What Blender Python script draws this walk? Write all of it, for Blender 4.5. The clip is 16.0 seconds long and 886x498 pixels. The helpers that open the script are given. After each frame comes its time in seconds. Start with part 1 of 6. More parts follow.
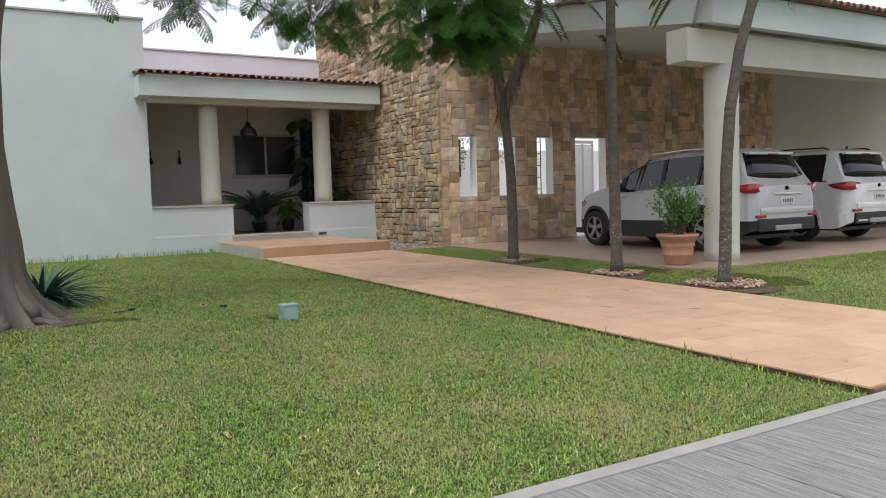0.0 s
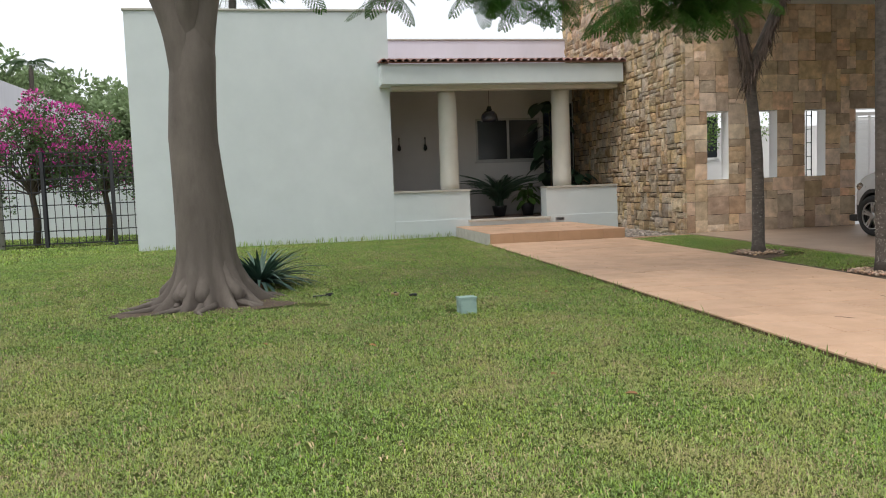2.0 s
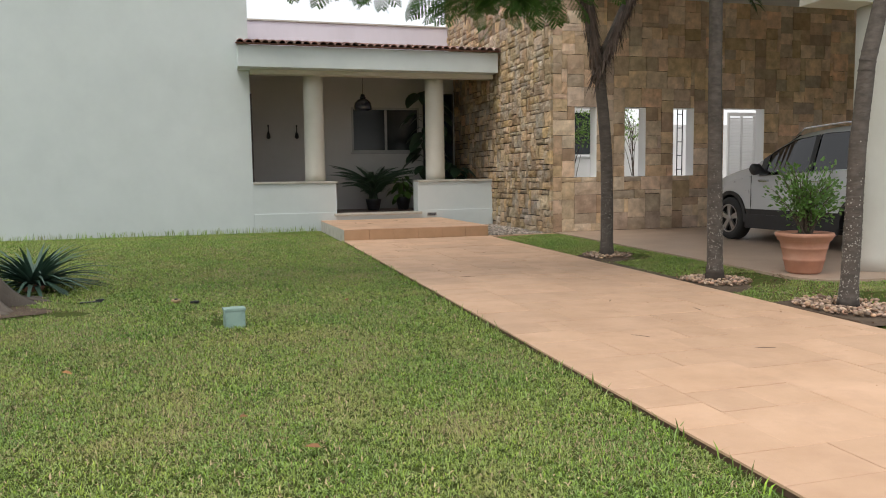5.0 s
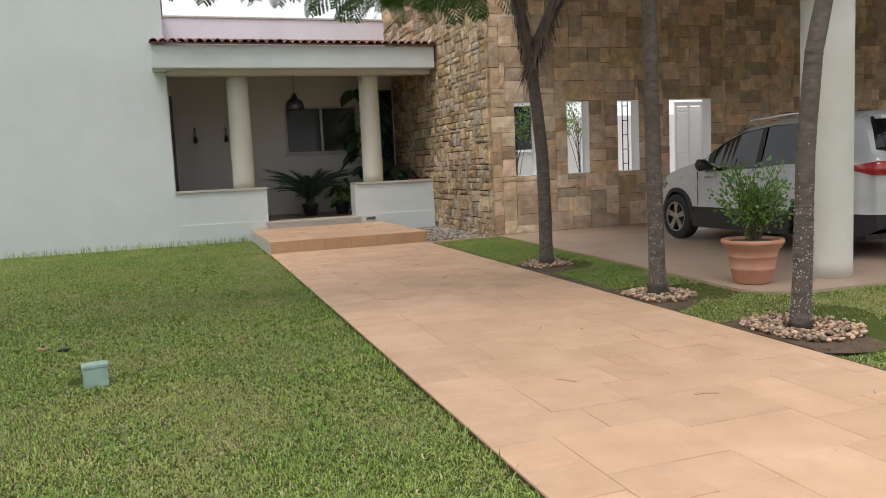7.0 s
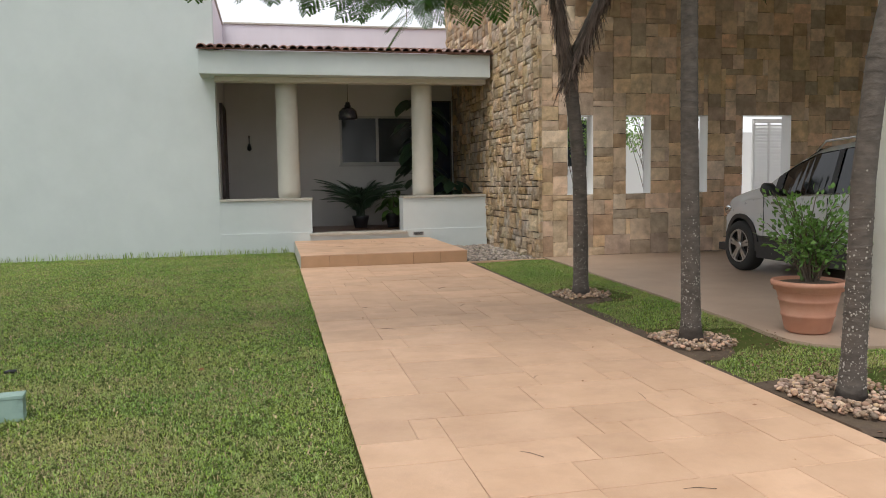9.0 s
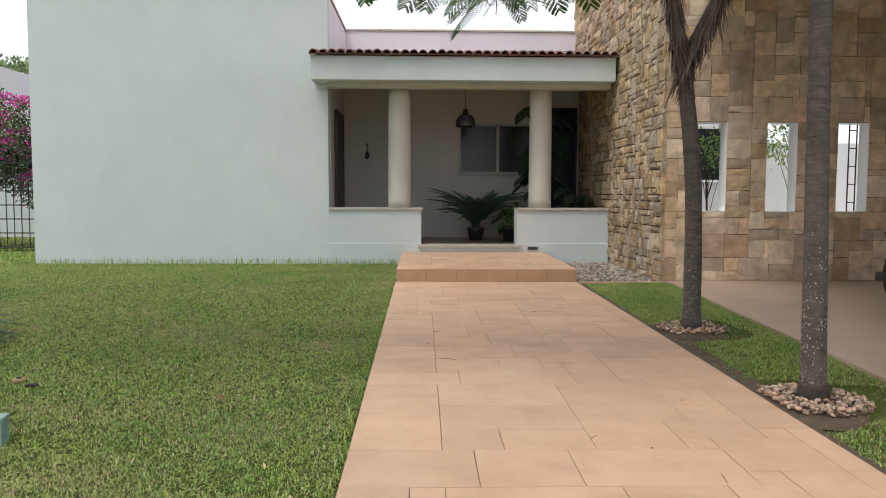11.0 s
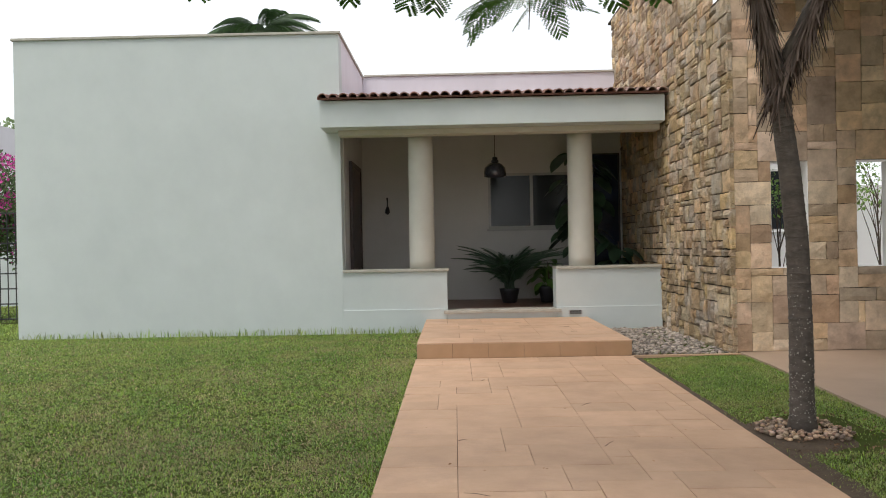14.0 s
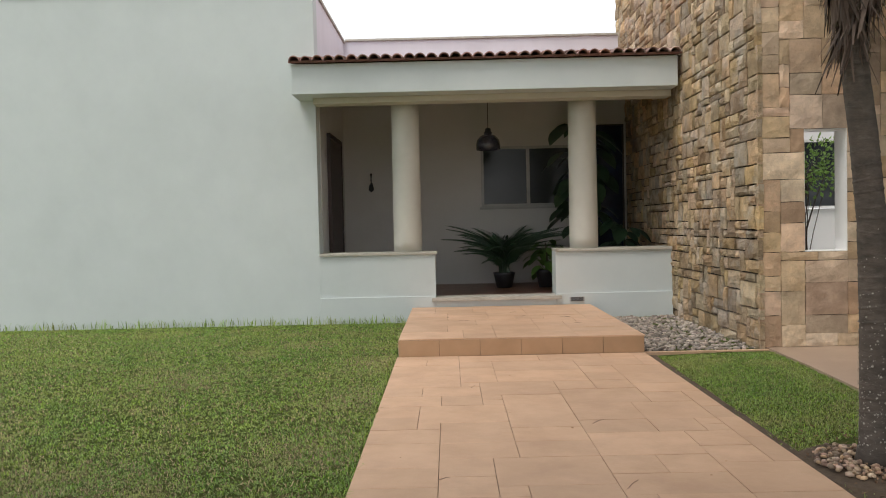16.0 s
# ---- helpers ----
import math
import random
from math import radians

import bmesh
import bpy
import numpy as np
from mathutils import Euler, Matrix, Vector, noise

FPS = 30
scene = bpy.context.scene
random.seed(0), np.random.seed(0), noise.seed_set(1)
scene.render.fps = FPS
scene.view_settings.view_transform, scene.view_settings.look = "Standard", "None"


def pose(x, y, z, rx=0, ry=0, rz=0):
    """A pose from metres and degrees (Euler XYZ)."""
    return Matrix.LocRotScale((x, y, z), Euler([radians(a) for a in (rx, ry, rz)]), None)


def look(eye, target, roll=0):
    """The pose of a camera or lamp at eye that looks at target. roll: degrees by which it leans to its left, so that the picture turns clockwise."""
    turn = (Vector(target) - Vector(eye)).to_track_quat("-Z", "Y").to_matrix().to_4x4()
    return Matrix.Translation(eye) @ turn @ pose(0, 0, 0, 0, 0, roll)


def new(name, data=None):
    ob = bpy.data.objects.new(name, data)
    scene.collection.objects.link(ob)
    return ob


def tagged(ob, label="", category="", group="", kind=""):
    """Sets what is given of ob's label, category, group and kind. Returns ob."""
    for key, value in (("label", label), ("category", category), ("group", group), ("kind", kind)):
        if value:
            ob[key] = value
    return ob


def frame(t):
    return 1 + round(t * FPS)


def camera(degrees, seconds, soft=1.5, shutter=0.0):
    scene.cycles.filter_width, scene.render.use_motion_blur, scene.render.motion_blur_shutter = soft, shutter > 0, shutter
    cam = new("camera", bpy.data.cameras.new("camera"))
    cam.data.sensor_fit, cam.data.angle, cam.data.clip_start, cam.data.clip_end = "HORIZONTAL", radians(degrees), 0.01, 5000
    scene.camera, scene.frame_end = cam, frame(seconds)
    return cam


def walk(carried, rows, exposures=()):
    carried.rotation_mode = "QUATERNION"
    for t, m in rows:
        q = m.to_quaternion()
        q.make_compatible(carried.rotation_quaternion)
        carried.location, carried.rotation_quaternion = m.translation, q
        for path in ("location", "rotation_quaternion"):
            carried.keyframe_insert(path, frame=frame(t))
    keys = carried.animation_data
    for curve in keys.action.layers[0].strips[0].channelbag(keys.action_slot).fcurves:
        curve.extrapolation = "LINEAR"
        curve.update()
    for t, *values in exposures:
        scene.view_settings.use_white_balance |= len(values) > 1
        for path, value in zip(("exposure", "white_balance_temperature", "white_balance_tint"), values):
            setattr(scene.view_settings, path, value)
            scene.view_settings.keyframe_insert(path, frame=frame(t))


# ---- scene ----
cam = camera(60.2, 16.0, 1.0)
METRES, EYE, TILT, LEAN, TURN = 9.1, 1.5, 0.0, 0.0, -30.0
PATH = [
    (0, (0.259, 0.736, 1.47), (1.271, 2.455, 1.334), -1.7),
    (0.5, (0.535, 0.777, 1.502), (1.421, 2.566, 1.379), -2.2),
    (1, (0.751, 0.835, 1.499), (1.5, 2.685, 1.366), -2.1),
    (1.5, (0.986, 0.943, 1.492), (1.54, 2.859, 1.341), -1.9),
    (2, (1.219, 1.022, 1.473), (1.573, 2.984, 1.316), -2.1),
    (2.5, (1.466, 1.025, 1.489), (1.773, 2.993, 1.316), -2.1),
    (3, (1.668, 1.074, 1.475), (2.049, 3.026, 1.268), -2.5),
    (3.5, (1.869, 1.2, 1.488), (2.316, 3.138, 1.274), -1.9),
    (4, (2.098, 1.338, 1.477), (2.598, 3.264, 1.277), -1.7),
    (4.5, (2.349, 1.448, 1.495), (2.861, 3.373, 1.313), -1.2),
    (5, (2.536, 1.57, 1.487), (3.089, 3.482, 1.301), -0.8),
    (7.3, (3.33, 2.325, 1.691), (3.979, 4.205, 1.478), -2.7),
    (7.5, (3.432, 2.384, 1.675), (4.053, 4.275, 1.471), -2.7),
    (8, (3.674, 2.538, 1.7), (4.223, 4.451, 1.51), -1.7),
    (10.3, (4.677, 3.222, 1.705), (4.86, 5.208, 1.565), -0.4),
    (10.5, (4.754, 3.319, 1.719), (4.883, 5.31, 1.586), -0.0),
    (11, (4.895, 3.554, 1.702), (4.95, 5.548, 1.558), 0.2),
    (11.5, (4.94, 3.843, 1.717), (4.964, 5.837, 1.564), 0.2),
    (12, (4.952, 4.092, 1.76), (4.906, 6.089, 1.663), -0.2),
    (12.5, (4.989, 4.395, 1.78), (4.88, 6.392, 1.763), -0.7),
    (13, (5.005, 4.66, 1.774), (4.861, 6.655, 1.798), -0.6),
    (13.5, (4.975, 4.962, 1.795), (4.876, 6.96, 1.821), -0.3),
    (14, (5.009, 5.243, 1.781), (4.979, 7.242, 1.778), -1.1),
    (14.5, (5.073, 5.536, 1.81), (4.989, 7.534, 1.802), -1.2),
    (15, (5.117, 5.859, 1.789), (4.996, 7.855, 1.765), -1.0),
    (15.5, (5.095, 6.176, 1.832), (5.071, 8.176, 1.792), -1.4),
    (16, (5.094, 6.454, 1.825), (5.077, 8.453, 1.763), -1.3),
]
walk(cam, [(t, look(eye, target, roll)) for t, eye, target, roll in PATH],
     [(0, -0.04, 6300, 10), (2, 0.06, 6450, 10), (5, 0.04, 6600, 10), (8, 0.06, 6600, 10), (10.5, 0.12, 6450, 10), (12, 0.12, 6450, 10), (16, 0.10, 6650, 10)])

# ---- world, sun ----
world = bpy.data.worlds.new("sky")
scene.world = world
world.use_nodes = True
wn = world.node_tree
wn.nodes.clear()
sky = wn.nodes.new("ShaderNodeTexSky")
sky.sky_type = "NISHITA"
sky.sun_disc = False
sky.sun_elevation = radians(68)
sky.sun_rotation = radians(-132)
sky.air_density, sky.dust_density, sky.ozone_density = 1.0, 4.0, 1.0
veil = wn.nodes.new("ShaderNodeMix")
veil.data_type = "RGBA"
veil.inputs[0].default_value = 0.72
veil.inputs[7].default_value = (12.4, 12.6, 12.9, 1)
cloud = wn.nodes.new("ShaderNodeTexNoise")
cloud.inputs["Scale"].default_value = 2.2
cloud.inputs["Detail"].default_value = 5
ramp = wn.nodes.new("ShaderNodeMapRange")
ramp.inputs[1].default_value, ramp.inputs[2].default_value = 0.3, 0.75
ramp.inputs[3].default_value, ramp.inputs[4].default_value = 0.88, 1.12
wmul = wn.nodes.new("ShaderNodeMix")
wmul.data_type, wmul.blend_type = "RGBA", "MULTIPLY"
wmul.inputs[0].default_value = 1.0
bg = wn.nodes.new("ShaderNodeBackground")
bg.inputs["Strength"].default_value = 0.112
wout = wn.nodes.new("ShaderNodeOutputWorld")
wn.links.new(sky.outputs[0], veil.inputs[6])
wn.links.new(cloud.outputs["Fac"], ramp.inputs[0])
wn.links.new(veil.outputs[2], wmul.inputs[6])
wn.links.new(ramp.outputs[0], wmul.inputs[7])
wn.links.new(wmul.outputs[2], bg.inputs["Color"])
wn.links.new(bg.outputs[0], wout.inputs[0])

sun_data = bpy.data.lights.new("sun", "SUN")
sun_data.energy, sun_data.angle, sun_data.color = 2.2, radians(28), (1.0, 0.96, 0.9)
sun = new("sun", sun_data)
sun.matrix_world = look((-9, 2, 30), (0, 11, 0))


# ---- materials ----
def mat(name, base, base2=None, scale=6.0, rough=0.7, metal=0.0, bump=0.0, bump_scale=40.0, stain=0.0, stain_col=(0.1, 0.09, 0.07),
        stain_scale=1.2, island=0.0, obj_random=0.0, spec=0.5, translucent=0.0, coat=0.0, transmission=0.0, alpha=1.0, hue=0.0, stretch=None, sheen=0.0):
    """A procedural surface: two-tone grain, broad stains, fine relief, and a variation from piece to piece."""
    m = bpy.data.materials.new(name)
    m.use_nodes = True
    nt = m.node_tree
    b = nt.nodes["Principled BSDF"]
    out = nt.nodes["Material Output"]
    b.inputs["Roughness"].default_value = rough
    b.inputs["Metallic"].default_value = metal
    b.inputs["Specular IOR Level"].default_value = spec
    b.inputs["Coat Weight"].default_value = coat
    b.inputs["Transmission Weight"].default_value = transmission
    b.inputs["Alpha"].default_value = alpha
    geo = nt.nodes.new("ShaderNodeNewGeometry")
    pos = geo.outputs["Position"]
    if stretch:
        mp = nt.nodes.new("ShaderNodeMapping")
        mp.inputs["Scale"].default_value = stretch
        nt.links.new(pos, mp.inputs[0])
        pos = mp.outputs[0]

    def tex(s, detail=5, roughness=0.6):
        n = nt.nodes.new("ShaderNodeTexNoise")
        n.inputs["Scale"].default_value, n.inputs["Detail"].default_value, n.inputs["Roughness"].default_value = s, detail, roughness
        nt.links.new(pos, n.inputs["Vector"])
        return n.outputs["Fac"]

    def remap(v, a, c, d, e):
        n = nt.nodes.new("ShaderNodeMapRange")
        for i, k in enumerate((a, c, d, e)):
            n.inputs[i + 1].default_value = k
        nt.links.new(v, n.inputs[0])
        return n.outputs[0]

    def mix(f, a, c, blend="MIX"):
        n = nt.nodes.new("ShaderNodeMix")
        n.data_type, n.blend_type = "RGBA", blend
        for v, i in ((f, 0), (a, 6), (c, 7)):
            if isinstance(v, (int, float)):
                n.inputs[i].default_value = v if i == 0 else (v, v, v, 1)
            elif isinstance(v, tuple):
                n.inputs[i].default_value = (*v, 1)
            else:
                nt.links.new(v, n.inputs[i])
        return n.outputs[2]

    col = mix(remap(tex(scale), 0.3, 0.7, 0, 1), tuple(base), tuple(base2 or [k * 0.85 for k in base]))
    rnd = None
    if obj_random:
        oi = nt.nodes.new("ShaderNodeObjectInfo")
        rnd, amt = oi.outputs["Random"], obj_random
    if island:
        rnd, amt = geo.outputs["Random Per Island"], island
    if rnd is not None:
        hv = nt.nodes.new("ShaderNodeHueSaturation")
        nt.links.new(remap(rnd, 0, 1, 1 - amt, 1 + amt), hv.inputs["Value"])
        if hue:
            wob = nt.nodes.new("ShaderNodeMath")
            wob.operation = "FRACT"
            ml = nt.nodes.new("ShaderNodeMath")
            ml.operation = "MULTIPLY"
            ml.inputs[1].default_value = 17.31
            nt.links.new(rnd, ml.inputs[0])
            nt.links.new(ml.outputs[0], wob.inputs[0])
            nt.links.new(remap(wob.outputs[0], 0, 1, 0.5 - hue, 0.5 + hue), hv.inputs["Hue"])
            ms = nt.nodes.new("ShaderNodeMath")
            ms.operation = "MULTIPLY"
            ms.inputs[1].default_value = 53.7
            fr = nt.nodes.new("ShaderNodeMath")
            fr.operation = "FRACT"
            nt.links.new(rnd, ms.inputs[0])
            nt.links.new(ms.outputs[0], fr.inputs[0])
            nt.links.new(remap(fr.outputs[0], 0, 1, 0.75, 1.15), hv.inputs["Saturation"])
        nt.links.new(col, hv.inputs["Color"])
        col = hv.outputs[0]
    if stain:
        col = mix(remap(tex(stain_scale, 6, 0.65), 0.48, 0.75, 0, stain), col, tuple(stain_col))
    nt.links.new(col, b.inputs["Base Color"])
    nt.links.new(remap(tex(scale * 1.7), 0.2, 0.8, max(rough - 0.05, 0), min(rough + 0.05, 1)), b.inputs["Roughness"])
    if bump:
        bp = nt.nodes.new("ShaderNodeBump")
        bp.inputs["Strength"].default_value = 1.0
        bp.inputs["Distance"].default_value = bump
        nt.links.new(tex(bump_scale, 6, 0.65), bp.inputs["Height"])
        nt.links.new(bp.outputs[0], b.inputs["Normal"])
    if translucent:
        tr = nt.nodes.new("ShaderNodeBsdfTranslucent")
        nt.links.new(col, tr.inputs["Color"])
        ms = nt.nodes.new("ShaderNodeMixShader")
        ms.inputs[0].default_value = translucent
        nt.links.new(b.outputs[0], ms.inputs[1])
        nt.links.new(tr.outputs[0], ms.inputs[2])
        nt.links.new(ms.outputs[0], out.inputs["Surface"])
    return m


M = {}
M["plaster"] = mat("white_plaster", (0.605, 0.655, 0.66), (0.56, 0.61, 0.617), 1.6, 0.85, bump=0.0015, bump_scale=55, stain=0.10, stain_col=(0.45, 0.48, 0.47), stain_scale=0.7)
M["plaster_lilac"] = mat("pale_lilac_plaster", (0.74, 0.71, 0.78), (0.69, 0.66, 0.73), 2.0, 0.85, bump=0.0015, stain=0.2, stain_col=(0.45, 0.43, 0.46), stretch=(1, 1, 0.25))
M["plaster_in"] = mat("porch_plaster", (0.60, 0.59, 0.58), (0.56, 0.55, 0.54), 2.0, 0.85, bump=0.001)
M["cream"] = mat("cream_paint", (0.62, 0.605, 0.55), (0.57, 0.555, 0.50), 3.0, 0.75, bump=0.0012, stain=0.12, stain_col=(0.4, 0.36, 0.28))
M["cap"] = mat("cream_stone_cap", (0.52, 0.50, 0.45), (0.42, 0.40, 0.35), 8, 0.7, bump=0.001, stain=0.4, stain_col=(0.22, 0.2, 0.17), stain_scale=3)
M["white"] = mat("bright_white_paint", (0.90, 0.90, 0.89), (0.87, 0.87, 0.87), 2.0, 0.75, bump=0.001)
M["soffit"] = mat("soffit_paint", (0.66, 0.65, 0.63), (0.6, 0.6, 0.58), 2.0, 0.8, bump=0.001)
M["garage_wall"] = mat("garage_plaster", (0.62, 0.60, 0.56), (0.57, 0.55, 0.52), 2.0, 0.85, bump=0.001)
M["stone"] = mat("honey_limestone", (0.77, 0.565, 0.39), (0.49, 0.345, 0.23), 6, 0.85, bump=0.008, bump_scale=28, obj_random=0.34, hue=0.012, stain=0.5, stain_col=(0.20, 0.16, 0.12), stain_scale=4)
M["stone_rough"] = mat("rough_limestone", (0.70, 0.52, 0.32), (0.34, 0.235, 0.14), 7, 0.92, bump=0.042, bump_scale=50, obj_random=0.36, hue=0.010, stain=0.7, stain_col=(0.60, 0.585, 0.55), stain_scale=2.6)
M["mortar"] = mat("dark_mortar", (0.07, 0.052, 0.038), None, 10, 0.95, bump=0.004)
M["path_tile"] = mat("peach_paving", (0.63, 0.418, 0.284), (0.52, 0.33, 0.212), 2.6, 0.56, bump=0.003, bump_scale=22, obj_random=0.075, stain=0.5, stain_col=(0.43, 0.265, 0.18), stain_scale=3.4)
M["step_riser"] = mat("terracotta_riser", (0.47, 0.29, 0.17), (0.41, 0.25, 0.14), 4, 0.6, bump=0.0015, obj_random=0.08, stain=0.2)
M["grout"] = mat("path_joint", (0.17, 0.10, 0.065), None, 10, 0.9)
M["concrete"] = mat("broomed_concrete", (0.46, 0.445, 0.43), (0.17, 0.165, 0.158), 3.2, 0.85, bump=0.012, bump_scale=14, stain=0.25, stain_col=(0.44, 0.43, 0.42), stretch=(26, 1, 1))
M["edge"] = mat("trowelled_concrete_edge", (0.36, 0.35, 0.33), (0.28, 0.27, 0.26), 5, 0.8, bump=0.001, stain=0.3, stain_col=(0.28, 0.27, 0.25))
M["drive"] = mat("polished_drive", (0.44, 0.325, 0.245), (0.37, 0.27, 0.20), 1.5, 0.42, bump=0.0008, stain=0.3, stain_col=(0.27, 0.19, 0.14), stain_scale=0.9)
M["soil"] = mat("lawn_soil", (0.055, 0.082, 0.020), (0.080, 0.092, 0.028), 7, 0.95, bump=0.01, stain=0.3, stain_col=(0.11, 0.095, 0.04), stain_scale=1.4, spec=0.05)
M["earth"] = mat("dark_earth", (0.075, 0.05, 0.035), (0.12, 0.085, 0.055), 14, 0.95, bump=0.01)
M["rooftile"] = mat("clay_roof_tile", (0.42, 0.25, 0.215), (0.27, 0.165, 0.15), 9, 0.75, bump=0.002, obj_random=0.38, hue=0.01, stain=0.7, stain_col=(0.07, 0.055, 0.05), stain_scale=5)
M["metal_dark"] = mat("dark_painted_iron", (0.035, 0.035, 0.04), None, 20, 0.45, metal=0.3)
M["wood_dark"] = mat("dark_door_wood", (0.055, 0.03, 0.028), (0.035, 0.02, 0.02), 6, 0.45, stretch=(8, 8, 1))
M["glass_dark"] = mat("dark_window_glass", (0.03, 0.036, 0.042), None, 2, 0.16, spec=0.45)
M["alu"] = mat("pale_window_frame", (0.42, 0.42, 0.42), None, 4, 0.5)
M["floor_in"] = mat("porch_floor", (0.20, 0.10, 0.07), (0.15, 0.075, 0.052), 3, 0.35)


# ---- mesh tools ----
def part(name, bm, material, parent=None, label="", smooth=False):
    """Links a bmesh (or mesh) as one object under a thing."""
    if isinstance(bm, bpy.types.Mesh):
        me = bm
    else:
        me = bpy.data.meshes.new(name)
        bm.to_mesh(me)
        bm.free()
        me.materials.append(material)
        if smooth:
            me.shade_smooth()
    ob = new(name, me)
    if parent:
        ob.parent = parent
    if label:
        tagged(ob, label)
    return ob


def thing(name, label, category, place=(0, 0, 0), rz=0, group="", kind=""):
    ob = new(name)
    ob.empty_display_size = 0.1
    ob.matrix_basis = pose(*place, 0, 0, rz)
    return tagged(ob, label, category, group, kind)


def add_box(bm, x0, x1, y0, y1, z0, z1, bevel=0.0):
    n = len(bm.verts)
    v = [bm.verts.new((x, y, z)) for z in (z0, z1) for y in (y0, y1) for x in (x0, x1)]
    fs = [bm.faces.new([v[i] for i in f]) for f in ((0, 2, 3, 1), (4, 5, 7, 6), (0, 1, 5, 4), (2, 6, 7, 3), (0, 4, 6, 2), (1, 3, 7, 5))]
    if bevel:
        es = list({e for f in fs for e in f.edges})
        bmesh.ops.bevel(bm, geom=es, offset=bevel, segments=2, affect="EDGES", profile=0.7)
    return bm


def box(x0, x1, y0, y1, z0, z1, bevel=0.0):
    return add_box(bmesh.new(), x0, x1, y0, y1, z0, z1, bevel)


def structure(name, bm, material, smooth=False):
    ob = part(name, bm, material, None, "", smooth)
    ob["kind"] = "structure"
    return ob


def add_tube(bm, pts, radii, seg=12, cap=True, squash=None):
    """A tube through pts with a radius at each; squash(angle, i) scales the radius."""
    rings = []
    up = Vector((0, 0, 1))
    for i, p in enumerate(pts):
        p = Vector(p)
        d = (Vector(pts[min(i + 1, len(pts) - 1)]) - Vector(pts[max(i - 1, 0)])).normalized()
        a = d.cross(Vector((0, 1, 0)) if abs(d.y) < 0.9 else Vector((1, 0, 0))).normalized()
        b = d.cross(a).normalized()
        ring = []
        for k in range(seg):
            t = 2 * math.pi * k / seg
            r = radii[i] * (squash(t, i) if squash else 1)
            ring.append(bm.verts.new(p + (a * math.cos(t) + b * math.sin(t)) * r))
        rings.append(ring)
    for r0, r1 in zip(rings, rings[1:]):
        for k in range(seg):
            bm.faces.new((r0[k], r0[(k + 1) % seg], r1[(k + 1) % seg], r1[k]))
    if cap:
        bm.faces.new(rings[0])
        bm.faces.new(rings[-1][::-1])
    bmesh.ops.recalc_face_normals(bm, faces=bm.faces) if len(bm.faces) < 3000 else None
    return bm


def tube(pts, radii, seg=12, cap=True, squash=None):
    return add_tube(bmesh.new(), pts, radii if isinstance(radii, (list, tuple)) else [radii] * len(pts), seg, cap, squash)


def lathe(profile, seg=32, cx=0, cy=0):
    """Turns (radius, z) points round the z axis."""
    bm = bmesh.new()
    rings = [[bm.verts.new((cx + r * math.cos(2 * math.pi * k / seg), cy + r * math.sin(2 * math.pi * k / seg), z)) for k in range(seg)] for r, z in profile]
    for r0, r1 in zip(rings, rings[1:]):
        for k in range(seg):
            bm.faces.new((r0[k], r0[(k + 1) % seg], r1[(k + 1) % seg], r1[k]))
    bm.faces.new(rings[0][::-1])
    bm.faces.new(rings[-1])
    return bm


def raw_mesh(name, verts, faces, material, smooth=False):
    """A mesh from numpy arrays: verts (n, 3), faces (m, 3 or 4)."""
    me = bpy.data.meshes.new(name)
    k = faces.shape[1]
    me.vertices.add(len(verts))
    me.vertices.foreach_set("co", np.ascontiguousarray(verts, dtype=np.float32).ravel())
    me.loops.add(faces.size)
    me.loops.foreach_set("vertex_index", np.ascontiguousarray(faces, dtype=np.int32).ravel())
    me.polygons.add(len(faces))
    me.polygons.foreach_set("loop_start", np.arange(0, faces.size, k, dtype=np.int32))
    me.update(calc_edges=True)
    me.validate()
    me.materials.append(material)
    if smooth:
        me.shade_smooth()
    return me


def ashlar(width, height, cell, sizes, rng, holes=()):
    """Fills a rectangle with random blocks on a grid; returns (x, z, w, h). holes: (x0, x1, z0, z1) left free."""
    nx, nz = int(round(width / cell)), int(round(height / cell))
    used = np.zeros((nx, nz), bool)
    for x0, x1, z0, z1 in holes:
        used[max(int(round(x0 / cell)), 0):int(round(x1 / cell)), max(int(round(z0 / cell)), 0):int(round(z1 / cell))] = True
    out = []
    for j in range(nz):
        for i in range(nx):
            if used[i, j]:
                continue
            opts = list(sizes)
            rng.shuffle(opts)
            for w, h in opts + [(1, 1)]:
                while i + w > nx and w > 1:
                    w -= 1
                while j + h > nz and h > 1:
                    h -= 1
                if not used[i:i + w, j:j + h].any():
                    break
            used[i:i + w, j:j + h] = True
            out.append((i * cell, j * cell, w * cell, h * cell))
    return out


GY = (0, 3.1, 5, 7, 9.5, 12, 14.5, 30)
GZ = (0.265, 0.275, 0.305, 0.33, 0.36, 0.39, 0.412, 0.415)


def rise(x, y):
    """The lawn swells a little towards the tree, and climbs from the path to the driveway's level."""
    near = np.clip((y - 3.4) / 1.5, 0, 1)
    left = 0.045 * np.clip((4.3 - x) / 2, 0, 1) * near * np.clip((17 - y) / 3, 0, 1)
    return left + (0.435 - np.interp(y, GY, GZ)) * np.clip((x - 7.15) / 0.85, 0, 1) * np.clip((y - 3.4) / 3.4, 0, 1)


def ground_z(y, x=5.0):
    """The lawn's height: it falls gently to the street."""
    return float(np.interp(y, GY, GZ) + rise(x, y))


def path_z(y):
    return float(np.interp(y, (0, 3.1, 5, 7, 9.5, 12, 14.5, 30), (0.30, 0.315, 0.335, 0.36, 0.39, 0.415, 0.44, 0.44)))


